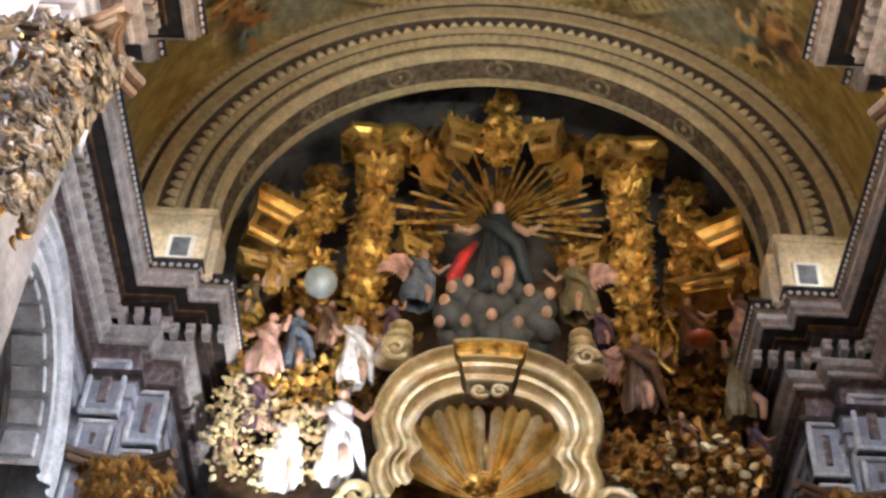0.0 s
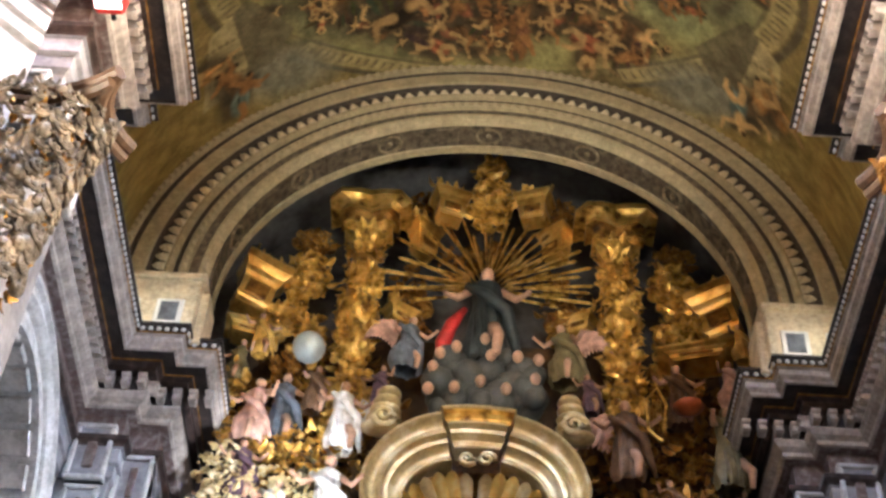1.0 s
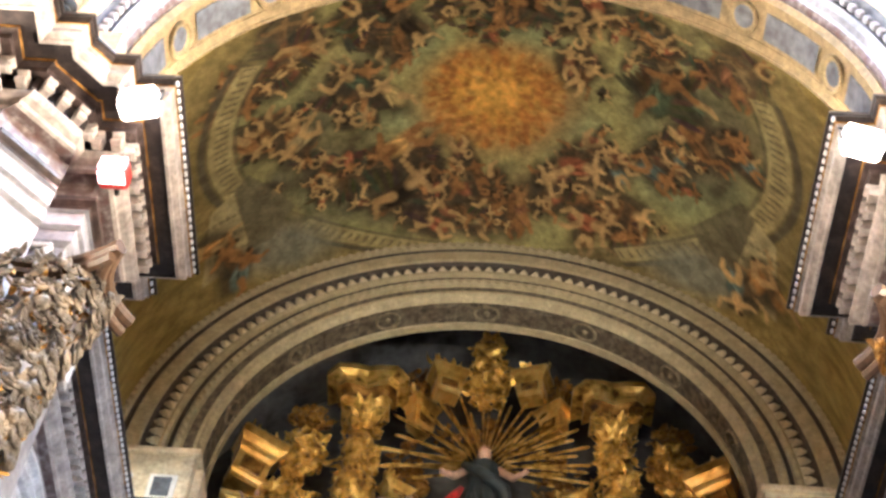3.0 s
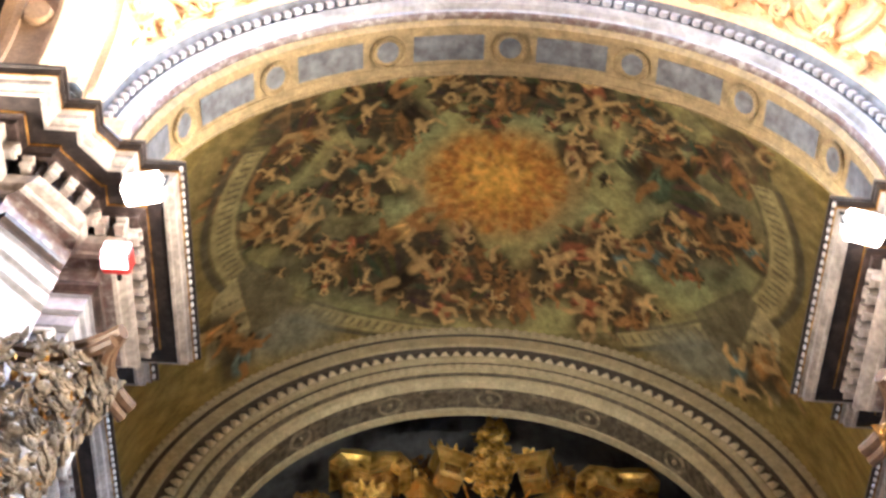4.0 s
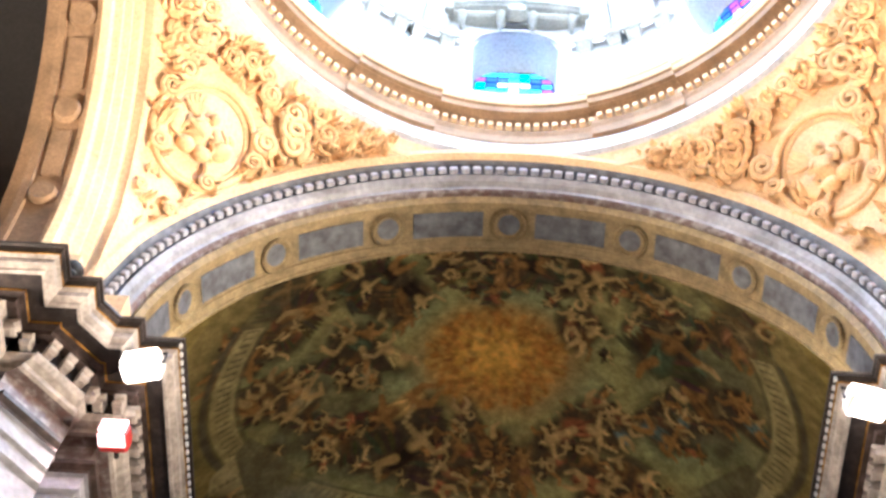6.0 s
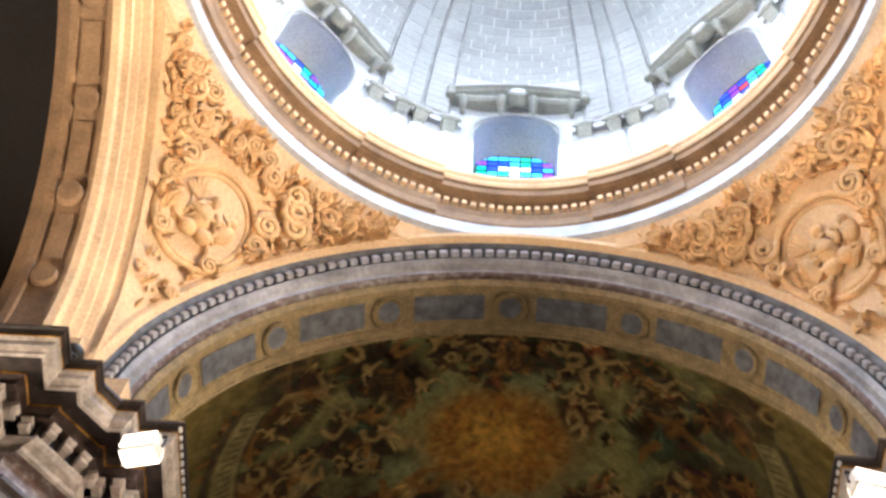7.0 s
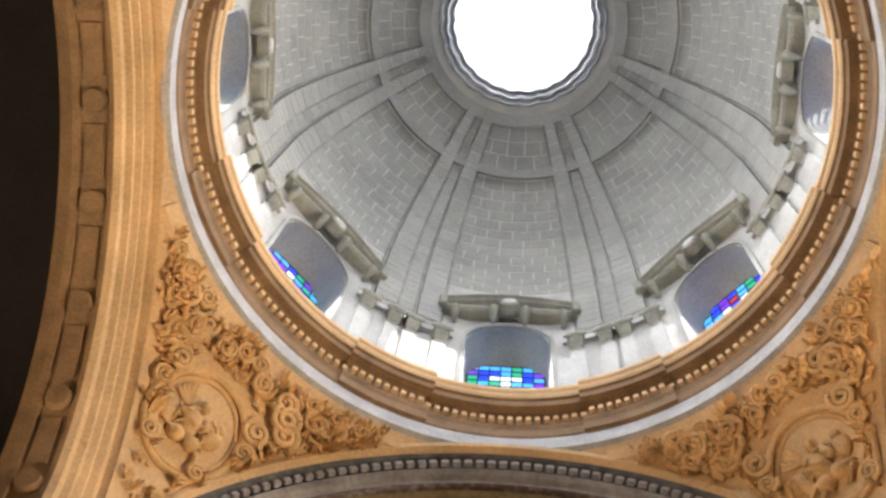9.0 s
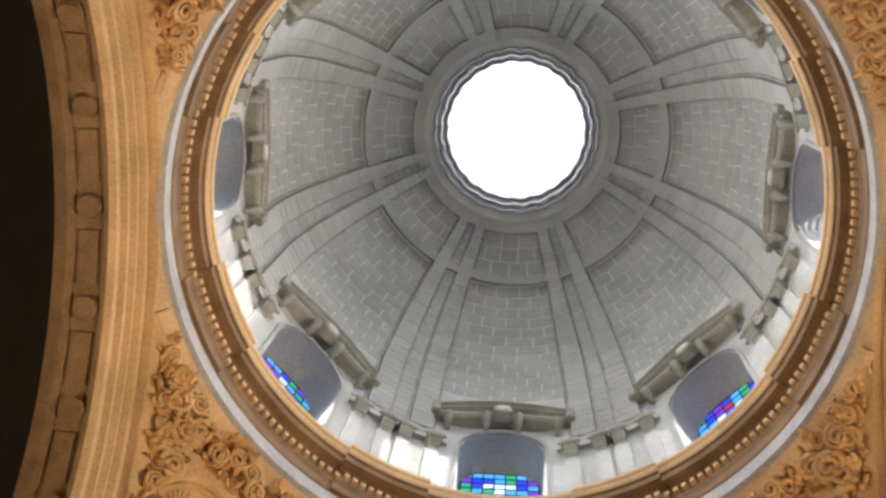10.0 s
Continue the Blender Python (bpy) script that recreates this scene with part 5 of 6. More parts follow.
def niche():
    """The great moulded niche with two gilded shells."""
    cx, cz, y = 0.04, 12.2, 16.35
    top = thing("shell_niche", "pale gilded niche arch with two fluted shells", "niche", at=(cx, y, cz))

    def at(a, f, d):
        """A point of the moulding: angle, 0 at the outer edge to 1 at the inner one, depth forwards."""
        v = abs(math.degrees(a))
        waist = -0.13 * math.exp(-((v - 99) / 10) ** 2) + 0.3 * max(0.0, (v - 104) / 30)
        rx, rz = 1.66 + waist - 0.62 * f, 1.66 - 0.80 * f
        p = 0.86
        sx, sz = math.sin(a), math.cos(a)
        return (cx + rx * math.copysign(abs(sx) ** p, sx), y - d, cz + rz * (abs(sz) ** p if sz > 0 else sz * 1.0))
    bands = (("outer_moulding", ((0.0, -0.25), (0.0, 0.12), (0.03, 0.17), (0.10, 0.19), (0.13, 0.16))), ("broad_cove", ((0.13, 0.16), (0.16, 0.08), (0.24, 0.03), (0.34, 0.04), (0.42, 0.09))),
             ("third_moulding", ((0.42, 0.09), (0.43, 0.12), (0.50, 0.13), (0.52, 0.08), (0.54, 0.04))), ("fourth_moulding", ((0.54, 0.04), (0.58, 0.06), (0.66, 0.05), (0.68, 0.0))), ("inner_cove", ((0.68, 0.0), (0.74, -0.06), (0.84, -0.08), (0.94, -0.05), (0.97, 0.0), (1.0, -0.02), (1.0, -0.3))))
    for nm, prof in bands:
        for lo, hi in ((-138, -16.5), (16.5, 138)):
            bm = bmesh.new()
            quads(bm, [[at(radians(lo + (hi - lo) * i / 40), f, d) for f, d in prof] for i in range(41)])
            part(nm, bm, IVORY, top, smooth=nm.endswith("cove"))
    # keystone: the same mouldings, set forwards between two dark joints
    for nm, prof in bands:
        bm = bmesh.new()
        rows = [[at(radians((-15.5 + 31 * i / 8) * (1.04 - 0.2 * f)), f * 0.86 + (-0.02), d + 0.10) for f, d in prof] for i in range(9)]
        vs = quads(bm, rows)
        for row in (vs[0], vs[-1]):
            back = [bm.verts.new(v.co + Vector((0, 0.3, 0))) for v in row]
            for i in range(len(row) - 1):
                bm.faces.new((row[i], row[i + 1], back[i + 1], back[i]))
        part("keystone", bm, IVORY if nm != "broad_cove" else GOLD, top, "gilded moulded keystone")
    bm = bmesh.new()
    quads(bm, [[at(radians(-22 + 44 * i / 10), f, -0.2) for f in (0.0, 0.5, 1.0)] for i in range(11)])
    part("joint_back", bm, RETABLE_BACK, top)
    for s in (-1, 1):
        bm = bmesh.new()
        spiral(bm, frame_at((cx + s * 1.72, y - 0.15, 11.0), (0, -1, 0)), 0.32, 0.1, 1.6, s)
        part("shoulder_scroll", bm, IVORY, top, smooth=True)
        bm = bmesh.new()
        for i in range(5):
            w = 0.30 - 0.03 * i
            ball(bm, (cx + s * (1.42 - 0.02 * i), y - 0.05, 13.5 + 0.16 * i), (w, 0.2, 0.1), u=14, v=8)
        spiral(bm, frame_at((cx + s * 1.38, y - 0.25, 13.55), (0, -1, 0)), 0.2, 0.06, 1.7, s)
        part("corbel_scroll", bm, IVORY, top, smooth=True)
        bm = bmesh.new()
        spiral(bm, frame_at((cx + s * 0.14, y - 0.12, 12.95), (0, -1, 0)), 0.13, 0.045, 1.5, s)
        part("keystone_scroll", bm, IVORY, top, smooth=True)
    # two fluted shells side by side, their lobes scalloping the rim
    for s in (-1, 1):
        for i in range(9):
            a0, a1 = (radians(2 + 80 * k / 9) * s for k in (i, i + 1))
            bm = bmesh.new()
            rows = []
            for j in range(11):
                f = j / 10
                row = []
                for k in range(7):
                    v = k / 6
                    a = a0 + (a1 - a0) * v
                    lobe = 1 - 0.10 * math.exp(-(abs(math.degrees(a)) / 12) ** 2)
                    r = (0.08 + 1.2 * f) * lobe * (1 + 0.035 * f * math.sin(math.pi * v))
                    bulge = 0.10 * f * math.sin(math.pi * v)
                    row.append((cx + r * math.sin(a) * 1.02, y + 0.62 - 0.52 * f * f - bulge, cz - 0.62 + r * math.cos(a)))
                rows.append(row)
            quads(bm, rows)
            part("flute", bm, GOLD_BRIGHT if i % 3 else IVORY, top, smooth=True)
    bm = bmesh.new()
    box(bm, cx - 1.3, cx + 1.3, y + 0.75, y + 0.9, 9.5, 13.4)
    part("niche_back", bm, GOLD_DARK, top)
    bm = bmesh.new()
    foliage(bm, random.Random(44), (cx, y + 0.3, cz - 0.6), (0.2, 0.1, 0.15), 26, leaf=0.2)
    tagged(part("shell_heart", bm, GOLD, top), kind="stuff")


niche()
carving("lower_right_foliage", "dark gilded and green carved leaves at the retable's foot", 17, (((2.9, 16.6, 11.9), (1.2, 0.3, 0.9), 200), ((1.9, 16.5, 12.0), (0.5, 0.2, 0.6), 70)), GOLD_DARK, 0.26)
carving("lower_right_pale_scrolls", "pale scrolls among the dark carved leaves", 18, (((2.9, 16.4, 11.9), (1.2, 0.2, 0.7), 22),), IVORY, 0.24, balls=0.4)
carving("lower_left_clutter", "pale carved figures and scrolls in bright lamplight", 19, (((-3.0, 16.4, 12.0), (1.0, 0.3, 0.8), 190), ((-3.6, 16.5, 12.7), (0.4, 0.2, 0.6), 110)), IVORY, 0.15, balls=0.5)
carving("left_edge_carving", "gilded brown carving between the pale figures", 20, (((-2.7, 16.7, 13.2), (0.8, 0.2, 0.6), 70), ((-3.7, 16.7, 14.2), (0.35, 0.2, 0.8), 60)), GOLD, 0.24)


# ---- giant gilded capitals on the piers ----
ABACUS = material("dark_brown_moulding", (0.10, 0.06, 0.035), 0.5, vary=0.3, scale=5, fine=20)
# paler leaf colour for the capital that stands in lamplight
CAP_LIT = material("lit_brown_grey_capital", (0.15, 0.125, 0.095), 0.5, 0.2, vary=0.6, scale=4, fine=18, bump=0.4, tint=(0.36, 0.29, 0.2))
def pier_capital(side, x, y, z0, z1, w, seed, lit):
    top = thing("pier_capital", "gilded carved pier capital with a curved moulded abacus" + (" in lamplight" if lit else " in shade"), "capital", "pier capitals")
    bm = bmesh.new()
    rnd = random.Random(seed)
    for i in range(int(900 * w)):
        f = rnd.random()
        a = rnd.uniform(-math.pi * 0.95, math.pi * 0.25)
        r = w * (0.42 + 0.38 * f * f)
        p = Vector((x + r * math.cos(a), y + r * math.sin(a) * 0.6, z0 + (z1 - z0) * f))
        k = rnd.random()
        s = 0.13 * rnd.uniform(0.5, 1.6)
        nn = (math.cos(a), math.sin(a), 0.2)
        if k < 0.14:
            ball(bm, p, s * rnd.uniform(0.25, 0.45), u=8, v=6)
        elif k < 0.5:
            spiral(bm, frame_at(p, nn, rnd.uniform(0, 6)), s * 0.55, s * 0.13, 1.7, rnd.choice((1, -1)))
        else:
            petal(bm, leaf_to(p, nn, (rnd.gauss(0, 0.6), rnd.gauss(0, 0.3), 1)), s * 1.1, s * 0.6, 0.5)
    bmesh.ops.transform(bm, matrix=side, verts=bm.verts)
    # lamplight and shade are put into the leaf colour here
    tagged(part("carved_leaves", bm, CAP_LIT if lit else GOLD_DARK, top), kind="stuff")
    bm = bmesh.new()
    for i in range(int(180 * w)):
        f = rnd.random()
        a = rnd.uniform(-math.pi * 0.95, math.pi * 0.25)
        r = w * (0.36 + 0.36 * f * f)
        petal(bm, frame_at((x + r * math.cos(a), y + r * math.sin(a) * 0.6, z0 + (z1 - z0) * f), (math.cos(a), math.sin(a), 0), rnd.uniform(0, 6)), 0.14, 0.09, 0.8)
    bmesh.ops.transform(bm, matrix=side, verts=bm.verts)
    tagged(part("gilt_leaves", bm, GOLD_DARK, top, "dark worn gilt leaves"), kind="stuff")
    bm = bmesh.new()
    for dz, rr, q in ((0.0, 0.06, 0.80), (0.11, 0.075, 0.86)):
        tube(bm, [(x + w * q * u, y - w * q * (0.62 - 0.34 * (1 - u * u)), z1 + dz) for u in (-1 + 2 * i / 14 for i in range(15))], rr, 8)
        tube(bm, [(x + w * q * (0.98 - 0.2 * (1 - u * u)), y - w * q * 0.6 + 0.45 * (1 + u), z1 + dz) for u in (-1 + 2 * i / 10 for i in range(11))], rr, 8)
    bmesh.ops.transform(bm, matrix=side, verts=bm.verts)
    part("abacus", bm, ABACUS, top, "curved brown moulded abacus")
    bm = bmesh.new()
    tube(bm, [(x - 0.1, y - 0.1, z0 + 0.2), (x, y - 0.15, z0 - 0.1), (x + 0.02, y - 0.1, z0 - 0.45)], [0.3 * w, 0.22 * w, 0.08], 10)
    foliage(bm, rnd, (x, y - 0.2, z0 - 0.2), (0.25, 0.15, 0.35), 36, leaf=0.2)
    bmesh.ops.transform(bm, matrix=side, verts=bm.verts)
    part("pendant", bm, GOLD, top)


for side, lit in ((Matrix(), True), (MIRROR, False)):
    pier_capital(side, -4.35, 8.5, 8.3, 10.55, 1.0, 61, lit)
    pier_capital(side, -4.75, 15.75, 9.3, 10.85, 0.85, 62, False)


# ---- arch in the side wall of the presbytery bay ----
def bay_arch(side, name):
    top = tagged(thing(name), "grey marble side arch with a coffered soffit", "arch", "", "structure")
    m = side @ Matrix.Translation((-5.62, 12.0, 0)) @ Matrix.Rotation(radians(90), 4, "Z")
    cz = 9.35
    # a flat dark half disc stands for the shaded opening under the arch
    for nm, prof, mat in (("archivolt", [(0.0, 2.18), (-0.6, 2.16), (-0.62, 2.06), (-0.56, 2.02), (-0.56, 1.9), (-0.62, 1.86), (-0.64, 1.8), (-0.58, 1.74), (-0.52, 1.72), (-0.52, 1.6), (-0.58, 1.56), (-0.58, 1.42)], MARBLE_PALE),
                          ("soffit", [(-0.58, 1.42), (-0.02, 1.42)], MARBLE_PALE), ("shade_lunette", [(-0.02, 1.42), (-0.02, 0.0)], MARBLE_DARK)):
        bm = bmesh.new()
        arched(bm, prof, cz, -1.57, 1.57, 48, m)
        part(nm, bm, mat, top)
    for i in range(11):
        a = radians(-80 + 16 * i)
        bm = bmesh.new()
        box(bm, -0.15, 0.15, -0.5, -0.1, -0.04, 0.05, m @ pose(1.38 * math.sin(a), 0, cz + 1.38 * math.cos(a), 0, math.degrees(a), 0), 0.015)
        part("coffer", bm, MARBLE_PALE, top)


bay_arch(Matrix(), "side_arch_left")
bay_arch(MIRROR, "side_arch_right")

# ---- reliefs on the pendentives ----
SC = Vector((0, CY, ARCH_Z))


LEAVES = []
for i in range(5):
    bm = bmesh.new()
    for k in range(1 + i % 3):
        petal(bm, Matrix.Rotation(0.7 * k, 4, "Z"), 1.0 - 0.15 * k, 0.55 + 0.05 * i, 0.5 + 0.12 * i)
    if i == 4:
        ball(bm, (0.3, 0, 0.2), 0.25, u=8, v=6)
    me = bpy.data.meshes.new("leaf")
    bm.to_mesh(me)
    bm.free()
    me.materials.append(STUCCO)
    LEAVES.append(me)


def relief(q, seed):
    rnd = random.Random(seed)
    base = 90 * q + 45
    top = thing("pendentive_relief", "ochre stucco relief of leaf scrolls round a medallion", "relief", "pendentive reliefs")

    def at(dphi, f, spin=0.0, lift=0.0):
        p = pend_point(radians(base + dphi), f)
        nn = (SC - p).normalized()
        return frame_at(p + nn * lift, nn, spin)

    med = at(0, 0.52)
    bm = bmesh.new()
    for r, tk, z in ((0.76, 0.055, 0.06), (0.66, 0.04, 0.02)):
        tube(bm, [med @ Vector((r * 0.95 * math.cos(v), r * 1.08 * math.sin(v), z)) for v in (math.tau * i / 40 for i in range(41))], tk, 8, False)
    ring = part("medallion_ring", bm, STUCCO, top, smooth=True)
    bm = bmesh.new()
    turn = med.to_3x3().to_4x4()
    def lump(x, y, z, rx, ry, rz, spin=0.0):
        ball(bm, med @ Vector((x, y, z)), (rx, ry, rz), turn @ Matrix.Rotation(spin, 4, "Z"), u=12, v=8)
    lump(-0.06, -0.02, 0.02, 0.17, 0.26, 0.13, 0.2)
    lump(-0.02, 0.3, 0.06, 0.085, 0.105, 0.1)
    lump(-0.12, -0.3, 0.05, 0.14, 0.12, 0.12)
    lump(0.12, -0.27, 0.06, 0.13, 0.11, 0.12)
    lump(0.33, 0.02, 0.02, 0.14, 0.2, 0.1, -0.3)
    lump(0.34, 0.22, 0.04, 0.08, 0.09, 0.09)
    lump(-0.36, -0.12, 0.0, 0.13, 0.26, 0.08, 0.25)
    for k in range(16):
        a = rnd.uniform(0, math.tau)
        p = Vector((rnd.uniform(-0.3, 0.3), rnd.uniform(-0.45, 0.2), 0.05))
        d = Vector((0.16 * math.cos(a), 0.16 * math.sin(a), 0))
        tube(bm, [med @ (p - d), med @ (p + Vector((0.03, 0.02, 0.05))), med @ (p + d)], [0.02, 0.035, 0.015], 6)
    for k in range(2):
        tube(bm, [med @ Vector(q) for q in ((-0.15 + 0.25 * k, 0.14, 0.1), (-0.26 + 0.45 * k, 0.0, 0.14), (0.02 + 0.1 * k, -0.08, 0.16))], [0.05, 0.045, 0.03], 7)
    for k in range(5):
        petal(bm, med @ Matrix.Translation((-0.2, 0.2, 0.02)) @ Matrix.Rotation(1.9 + 0.28 * k, 4, "Z"), 0.34, 0.12, 0.3)
    part("medallion_figure", bm, STUCCO, ring, "worn carved scene in the medallion", True)
    # scrolls along both wings and leaves that fill the triangle
    spots = []
    for s in (-1, 1):
        for dphi, f, r in ((7.5, 0.60, 0.2), (11, 0.62, 0.22), (8.5, 0.30, 0.2), (14.5, 0.45, 0.2), (13, 0.7, 0.13), (4, 0.22, 0.16), (18, 0.5, 0.15), (4.0, 0.84, 0.15), (2.2, 0.92, 0.1), (10.2, 0.45, 0.24), (12.2, 0.22, 0.15), (17, 0.3, 0.17), (21, 0.42, 0.12), (15.5, 0.62, 0.15), (7.5, 0.76, 0.15), (1.5, 0.12, 0.15)):
            spots.append((s * dphi, f, r, s))
    for dphi, f, r, s in spots:
        bm = bmesh.new()
        spiral(bm, at(dphi, f, rnd.uniform(0, 6), 0.07), r, r * 0.25, 2.0, s)
        part("scroll", bm, STUCCO, top, smooth=True)
    joined = bmesh.new()
    for i in range(298):
        for _ in range(40):
            dphi = rnd.uniform(-25, 25)
            f = rnd.uniform(0.06, 0.93)
            lim = 24.0 if 0.3 < f < 0.7 else (24 * f / 0.3 if f <= 0.3 else 24 * (0.93 - f) / 0.23 + 3.0)
            hit = (Vector((dphi / 7.6, (f - 0.53) / 0.27, 0))).length
            if abs(dphi) < lim and hit > 1.0:
                break
        s = rnd.uniform(0.11, 0.24) * (0.7 if abs(dphi) > 18 or f > 0.85 else 1)
        m = at(dphi, f, rnd.uniform(0, 6.3)) @ Matrix.Diagonal((s, s, 2.1 * s, 1))
        if q in (0, 3):
            share("leaf", LEAVES[i % 5], m, top)
        else:
            petal(joined, m, 1.0, 0.6, 0.8)
    for i in range(260):
        dphi, f = rnd.uniform(-22, 22), rnd.uniform(0.1, 0.88)
        if abs(dphi) < (24 if 0.3 < f < 0.7 else (22 * f / 0.3 if f <= 0.3 else 24 * (0.93 - f) / 0.23 + 2)) and Vector((dphi / 7.6, (f - 0.53) / 0.27, 0)).length > 1.05:
            petal(joined, at(dphi, f, rnd.uniform(0, 6.3)), rnd.uniform(0.08, 0.15), 0.07, 1.3)
            ball(joined, at(dphi, f) @ Vector((0.05, 0.03, 0.03)), 0.035, u=6, v=4)
    tagged(part("small_leaves", joined, STUCCO, top), kind="stuff")
    return top


for q, sd in ((0, 5), (3, 6), (1, 7), (2, 8)):
    relief(q, sd)
# sunk frames between the reliefs and the ring
for q in range(4):
    for s in (-1, 1):
        bm = bmesh.new()
        a0, a1 = radians(90 * q + 45 + s * 17), radians(90 * q + 45 + s * 28)
        rows = []
        for i in range(9):
            a = a0 + (a1 - a0) * i / 8
            row = []
            for r, z in ((4.93, 19.17), (4.90, 19.13), (5.01, 18.98), (5.1, 18.96)):
                row.append((r * math.sin(a), CY + r * math.cos(a), z))
            rows.append(row)
        quads(bm, rows)
        tagged(link_mesh("ring_panel", bm, PLASTER), "raised plaster panel under the dome ring", "panel", "ring panels", "structure")

# ---- painted vault ----
# the fresco is colour on the vault itself: soft strokes laid over one another, held in the mesh's points
FRESCO_NA, FRESCO_NY, FRESCO_A = 620, 300, 1.75


class Fresco:
    """A sheet of colour over the vault in level x and y, painted with soft strokes."""
    def __init__(self, seed):
        self.rnd = random.Random(seed)
        a = np.linspace(-FRESCO_A, FRESCO_A, FRESCO_NA)
        self.x = np.where(np.abs(a) < 1.5, np.sin(a) * 5.45, np.sign(a) * 5.436 + (a - np.sign(a) * 1.5))
        self.y = np.linspace(V_Y0, V_Y1, FRESCO_NY)
        self.X, self.Y = np.meshgrid(self.x, self.y, indexing="ij")
        self.c = np.zeros((FRESCO_NA, FRESCO_NY, 3))

    def cloudy(self, step, seed):
        """Smooth noise from 0 to 1 with lumps of about step metres."""
        g = np.random.default_rng(seed)
        n, m = int(11 / step) + 3, int(6 / step) + 3
        grid = g.random((n, m))
        u, v = (self.X + 5.5) / step, (self.Y - V_Y0) / step
        i, j = np.clip(u.astype(int), 0, n - 2), np.clip(v.astype(int), 0, m - 2)
        fu, fv = np.clip(u - i, 0, 1), np.clip(v - j, 0, 1)
        fu, fv = fu * fu * (3 - 2 * fu), fv * fv * (3 - 2 * fv)
        return (grid[i, j] * (1 - fu) + grid[i + 1, j] * fu) * (1 - fv) + (grid[i, j + 1] * (1 - fu) + grid[i + 1, j + 1] * fu) * fv

    def blend(self, mask, colour):
        self.c += mask[..., None] * (np.array(colour) - self.c)

    def dab(self, x, y, rx, ry, turn, colour, soft=0.45, strength=1.0):
        """One soft oval stroke."""
        big = max(rx, ry) * 1.25
        i0, i1 = np.searchsorted(self.x, (x - big, x + big))
        j0, j1 = np.searchsorted(self.y, (y - big, y + big))
        if i1 <= i0 or j1 <= j0:
            return
        dx, dy = self.X[i0:i1, j0:j1] - x, self.Y[i0:i1, j0:j1] - y
        c, s = math.cos(turn), math.sin(turn)
        q = np.sqrt(((dx * c + dy * s) / rx) ** 2 + ((dy * c - dx * s) / ry) ** 2)
        mask = np.clip((1 + soft * 0.5 - q) / soft, 0, 1)[..., None] * strength
        part_ = self.c[i0:i1, j0:j1]
        part_ += mask * (np.array(colour) - part_)

    def limb(self, pts, w0, w1, colour, strength=0.9):
        """A tapered bent stroke of dabs."""
        n = 7
        for i in range(n):
            f = i / (n - 1) * (len(pts) - 1)
            k = min(int(f), len(pts) - 2)
            f -= k
            x, y = (pts[k][a] + (pts[k + 1][a] - pts[k][a]) * f for a in (0, 1))
            w = w0 + (w1 - w0) * i / (n - 1)
            self.dab(x, y, w, w, 0, colour, 0.6, strength)

    def figure(self, x, y, size, robe, wing=False):
        """One plain painted shape: robe with folds, pale limbs, a head, perhaps wings."""
        rnd = self.rnd
        t = rnd.uniform(0, math.tau)
        c, s = math.cos(t), math.sin(t)

        def at(u, v):
            return x + size * (u * c - v * s), y + size * (u * s + v * c)
        tone = rnd.uniform(0.75, 1.2)
        flesh = [k * tone for k in rnd.choice((SKIN_A, SKIN_A, SKIN_B))]
        self.dab(*at(-0.2, -0.2), 0.78 * size, 0.4 * size, t, DUSK, 0.7, 0.85)
        self.dab(*at(0.3, 0.16), 0.3 * size, 0.16 * size, t + 0.6, UMBER, 0.8, 0.7)
        if wing:
            for sg in (-1, 1):
                for k in range(5):
                    self.dab(*at(-0.1 - 0.09 * k, sg * (0.35 + 0.09 * k)), 0.32 * size, 0.07 * size, t + sg * (0.9 + 0.1 * k), [v * rnd.uniform(0.6, 1.5) for v in DUSK], 0.5, 0.9)
        self.dab(*at(-0.3, 0), 0.45 * size, 0.24 * size, t + rnd.uniform(-0.3, 0.3), robe, 0.5)
        for k in range(4):
            self.dab(*at(rnd.uniform(-0.65, 0.0), rnd.uniform(-0.22, 0.22)), 0.26 * size, 0.045 * size, t + rnd.uniform(-0.6, 0.6), [v * (1.75 if k % 2 else 0.4) for v in robe], 0.7, 0.75)
        self.dab(*at(0.15, 0.02), 0.25 * size, 0.16 * size, t, flesh, 0.6)
        self.dab(*at(0.1, -0.1), 0.2 * size, 0.06 * size, t, [v * 0.45 for v in flesh], 0.8, 0.7)
        for sg in (-1, 1):
            a, b = rnd.uniform(0.15, 0.5), rnd.uniform(-0.2, 0.5)
            self.limb((at(0.25, sg * 0.12), at(0.2 + 0.3 * b, sg * (0.12 + a)), at(0.3 + b, sg * (0.25 + a))), 0.09 * size, 0.055 * size, flesh)
            if rnd.random() < 0.75:
                self.limb((at(-0.45, sg * 0.1), at(-0.75, sg * (0.1 + 0.5 * a)), at(-1.0, sg * 0.15 + 0.3 * b)), 0.12 * size, 0.065 * size, flesh)
        self.dab(*at(0.47, 0.03), 0.11 * size, 0.1 * size, t, [v * 1.15 for v in flesh], 0.5)
        self.dab(*at(0.54, -0.02), 0.09 * size, 0.075 * size, t, UMBER, 0.7, 0.9)

    def group(self, x, y, sx, sy, n, robes, size=0.42, wings=0.15, cloud=None):
        rnd = self.rnd
        n, size = int(n * 1.3), size * 1.1
        for k in range(3):
            self.dab(x + rnd.gauss(0, sx * 0.3), y + rnd.gauss(0, sy * 0.3), sx * 0.9, sy * 0.8, rnd.uniform(0, 3), cloud or DUSK, 1.4, 0.4)
        for k in range(n):
            self.figure(x + rnd.uniform(-sx, sx) * 0.75, y + rnd.uniform(-sy, sy) * 0.75, size * rnd.uniform(0.75, 1.25), rnd.choice(robes), rnd.random() < wings)

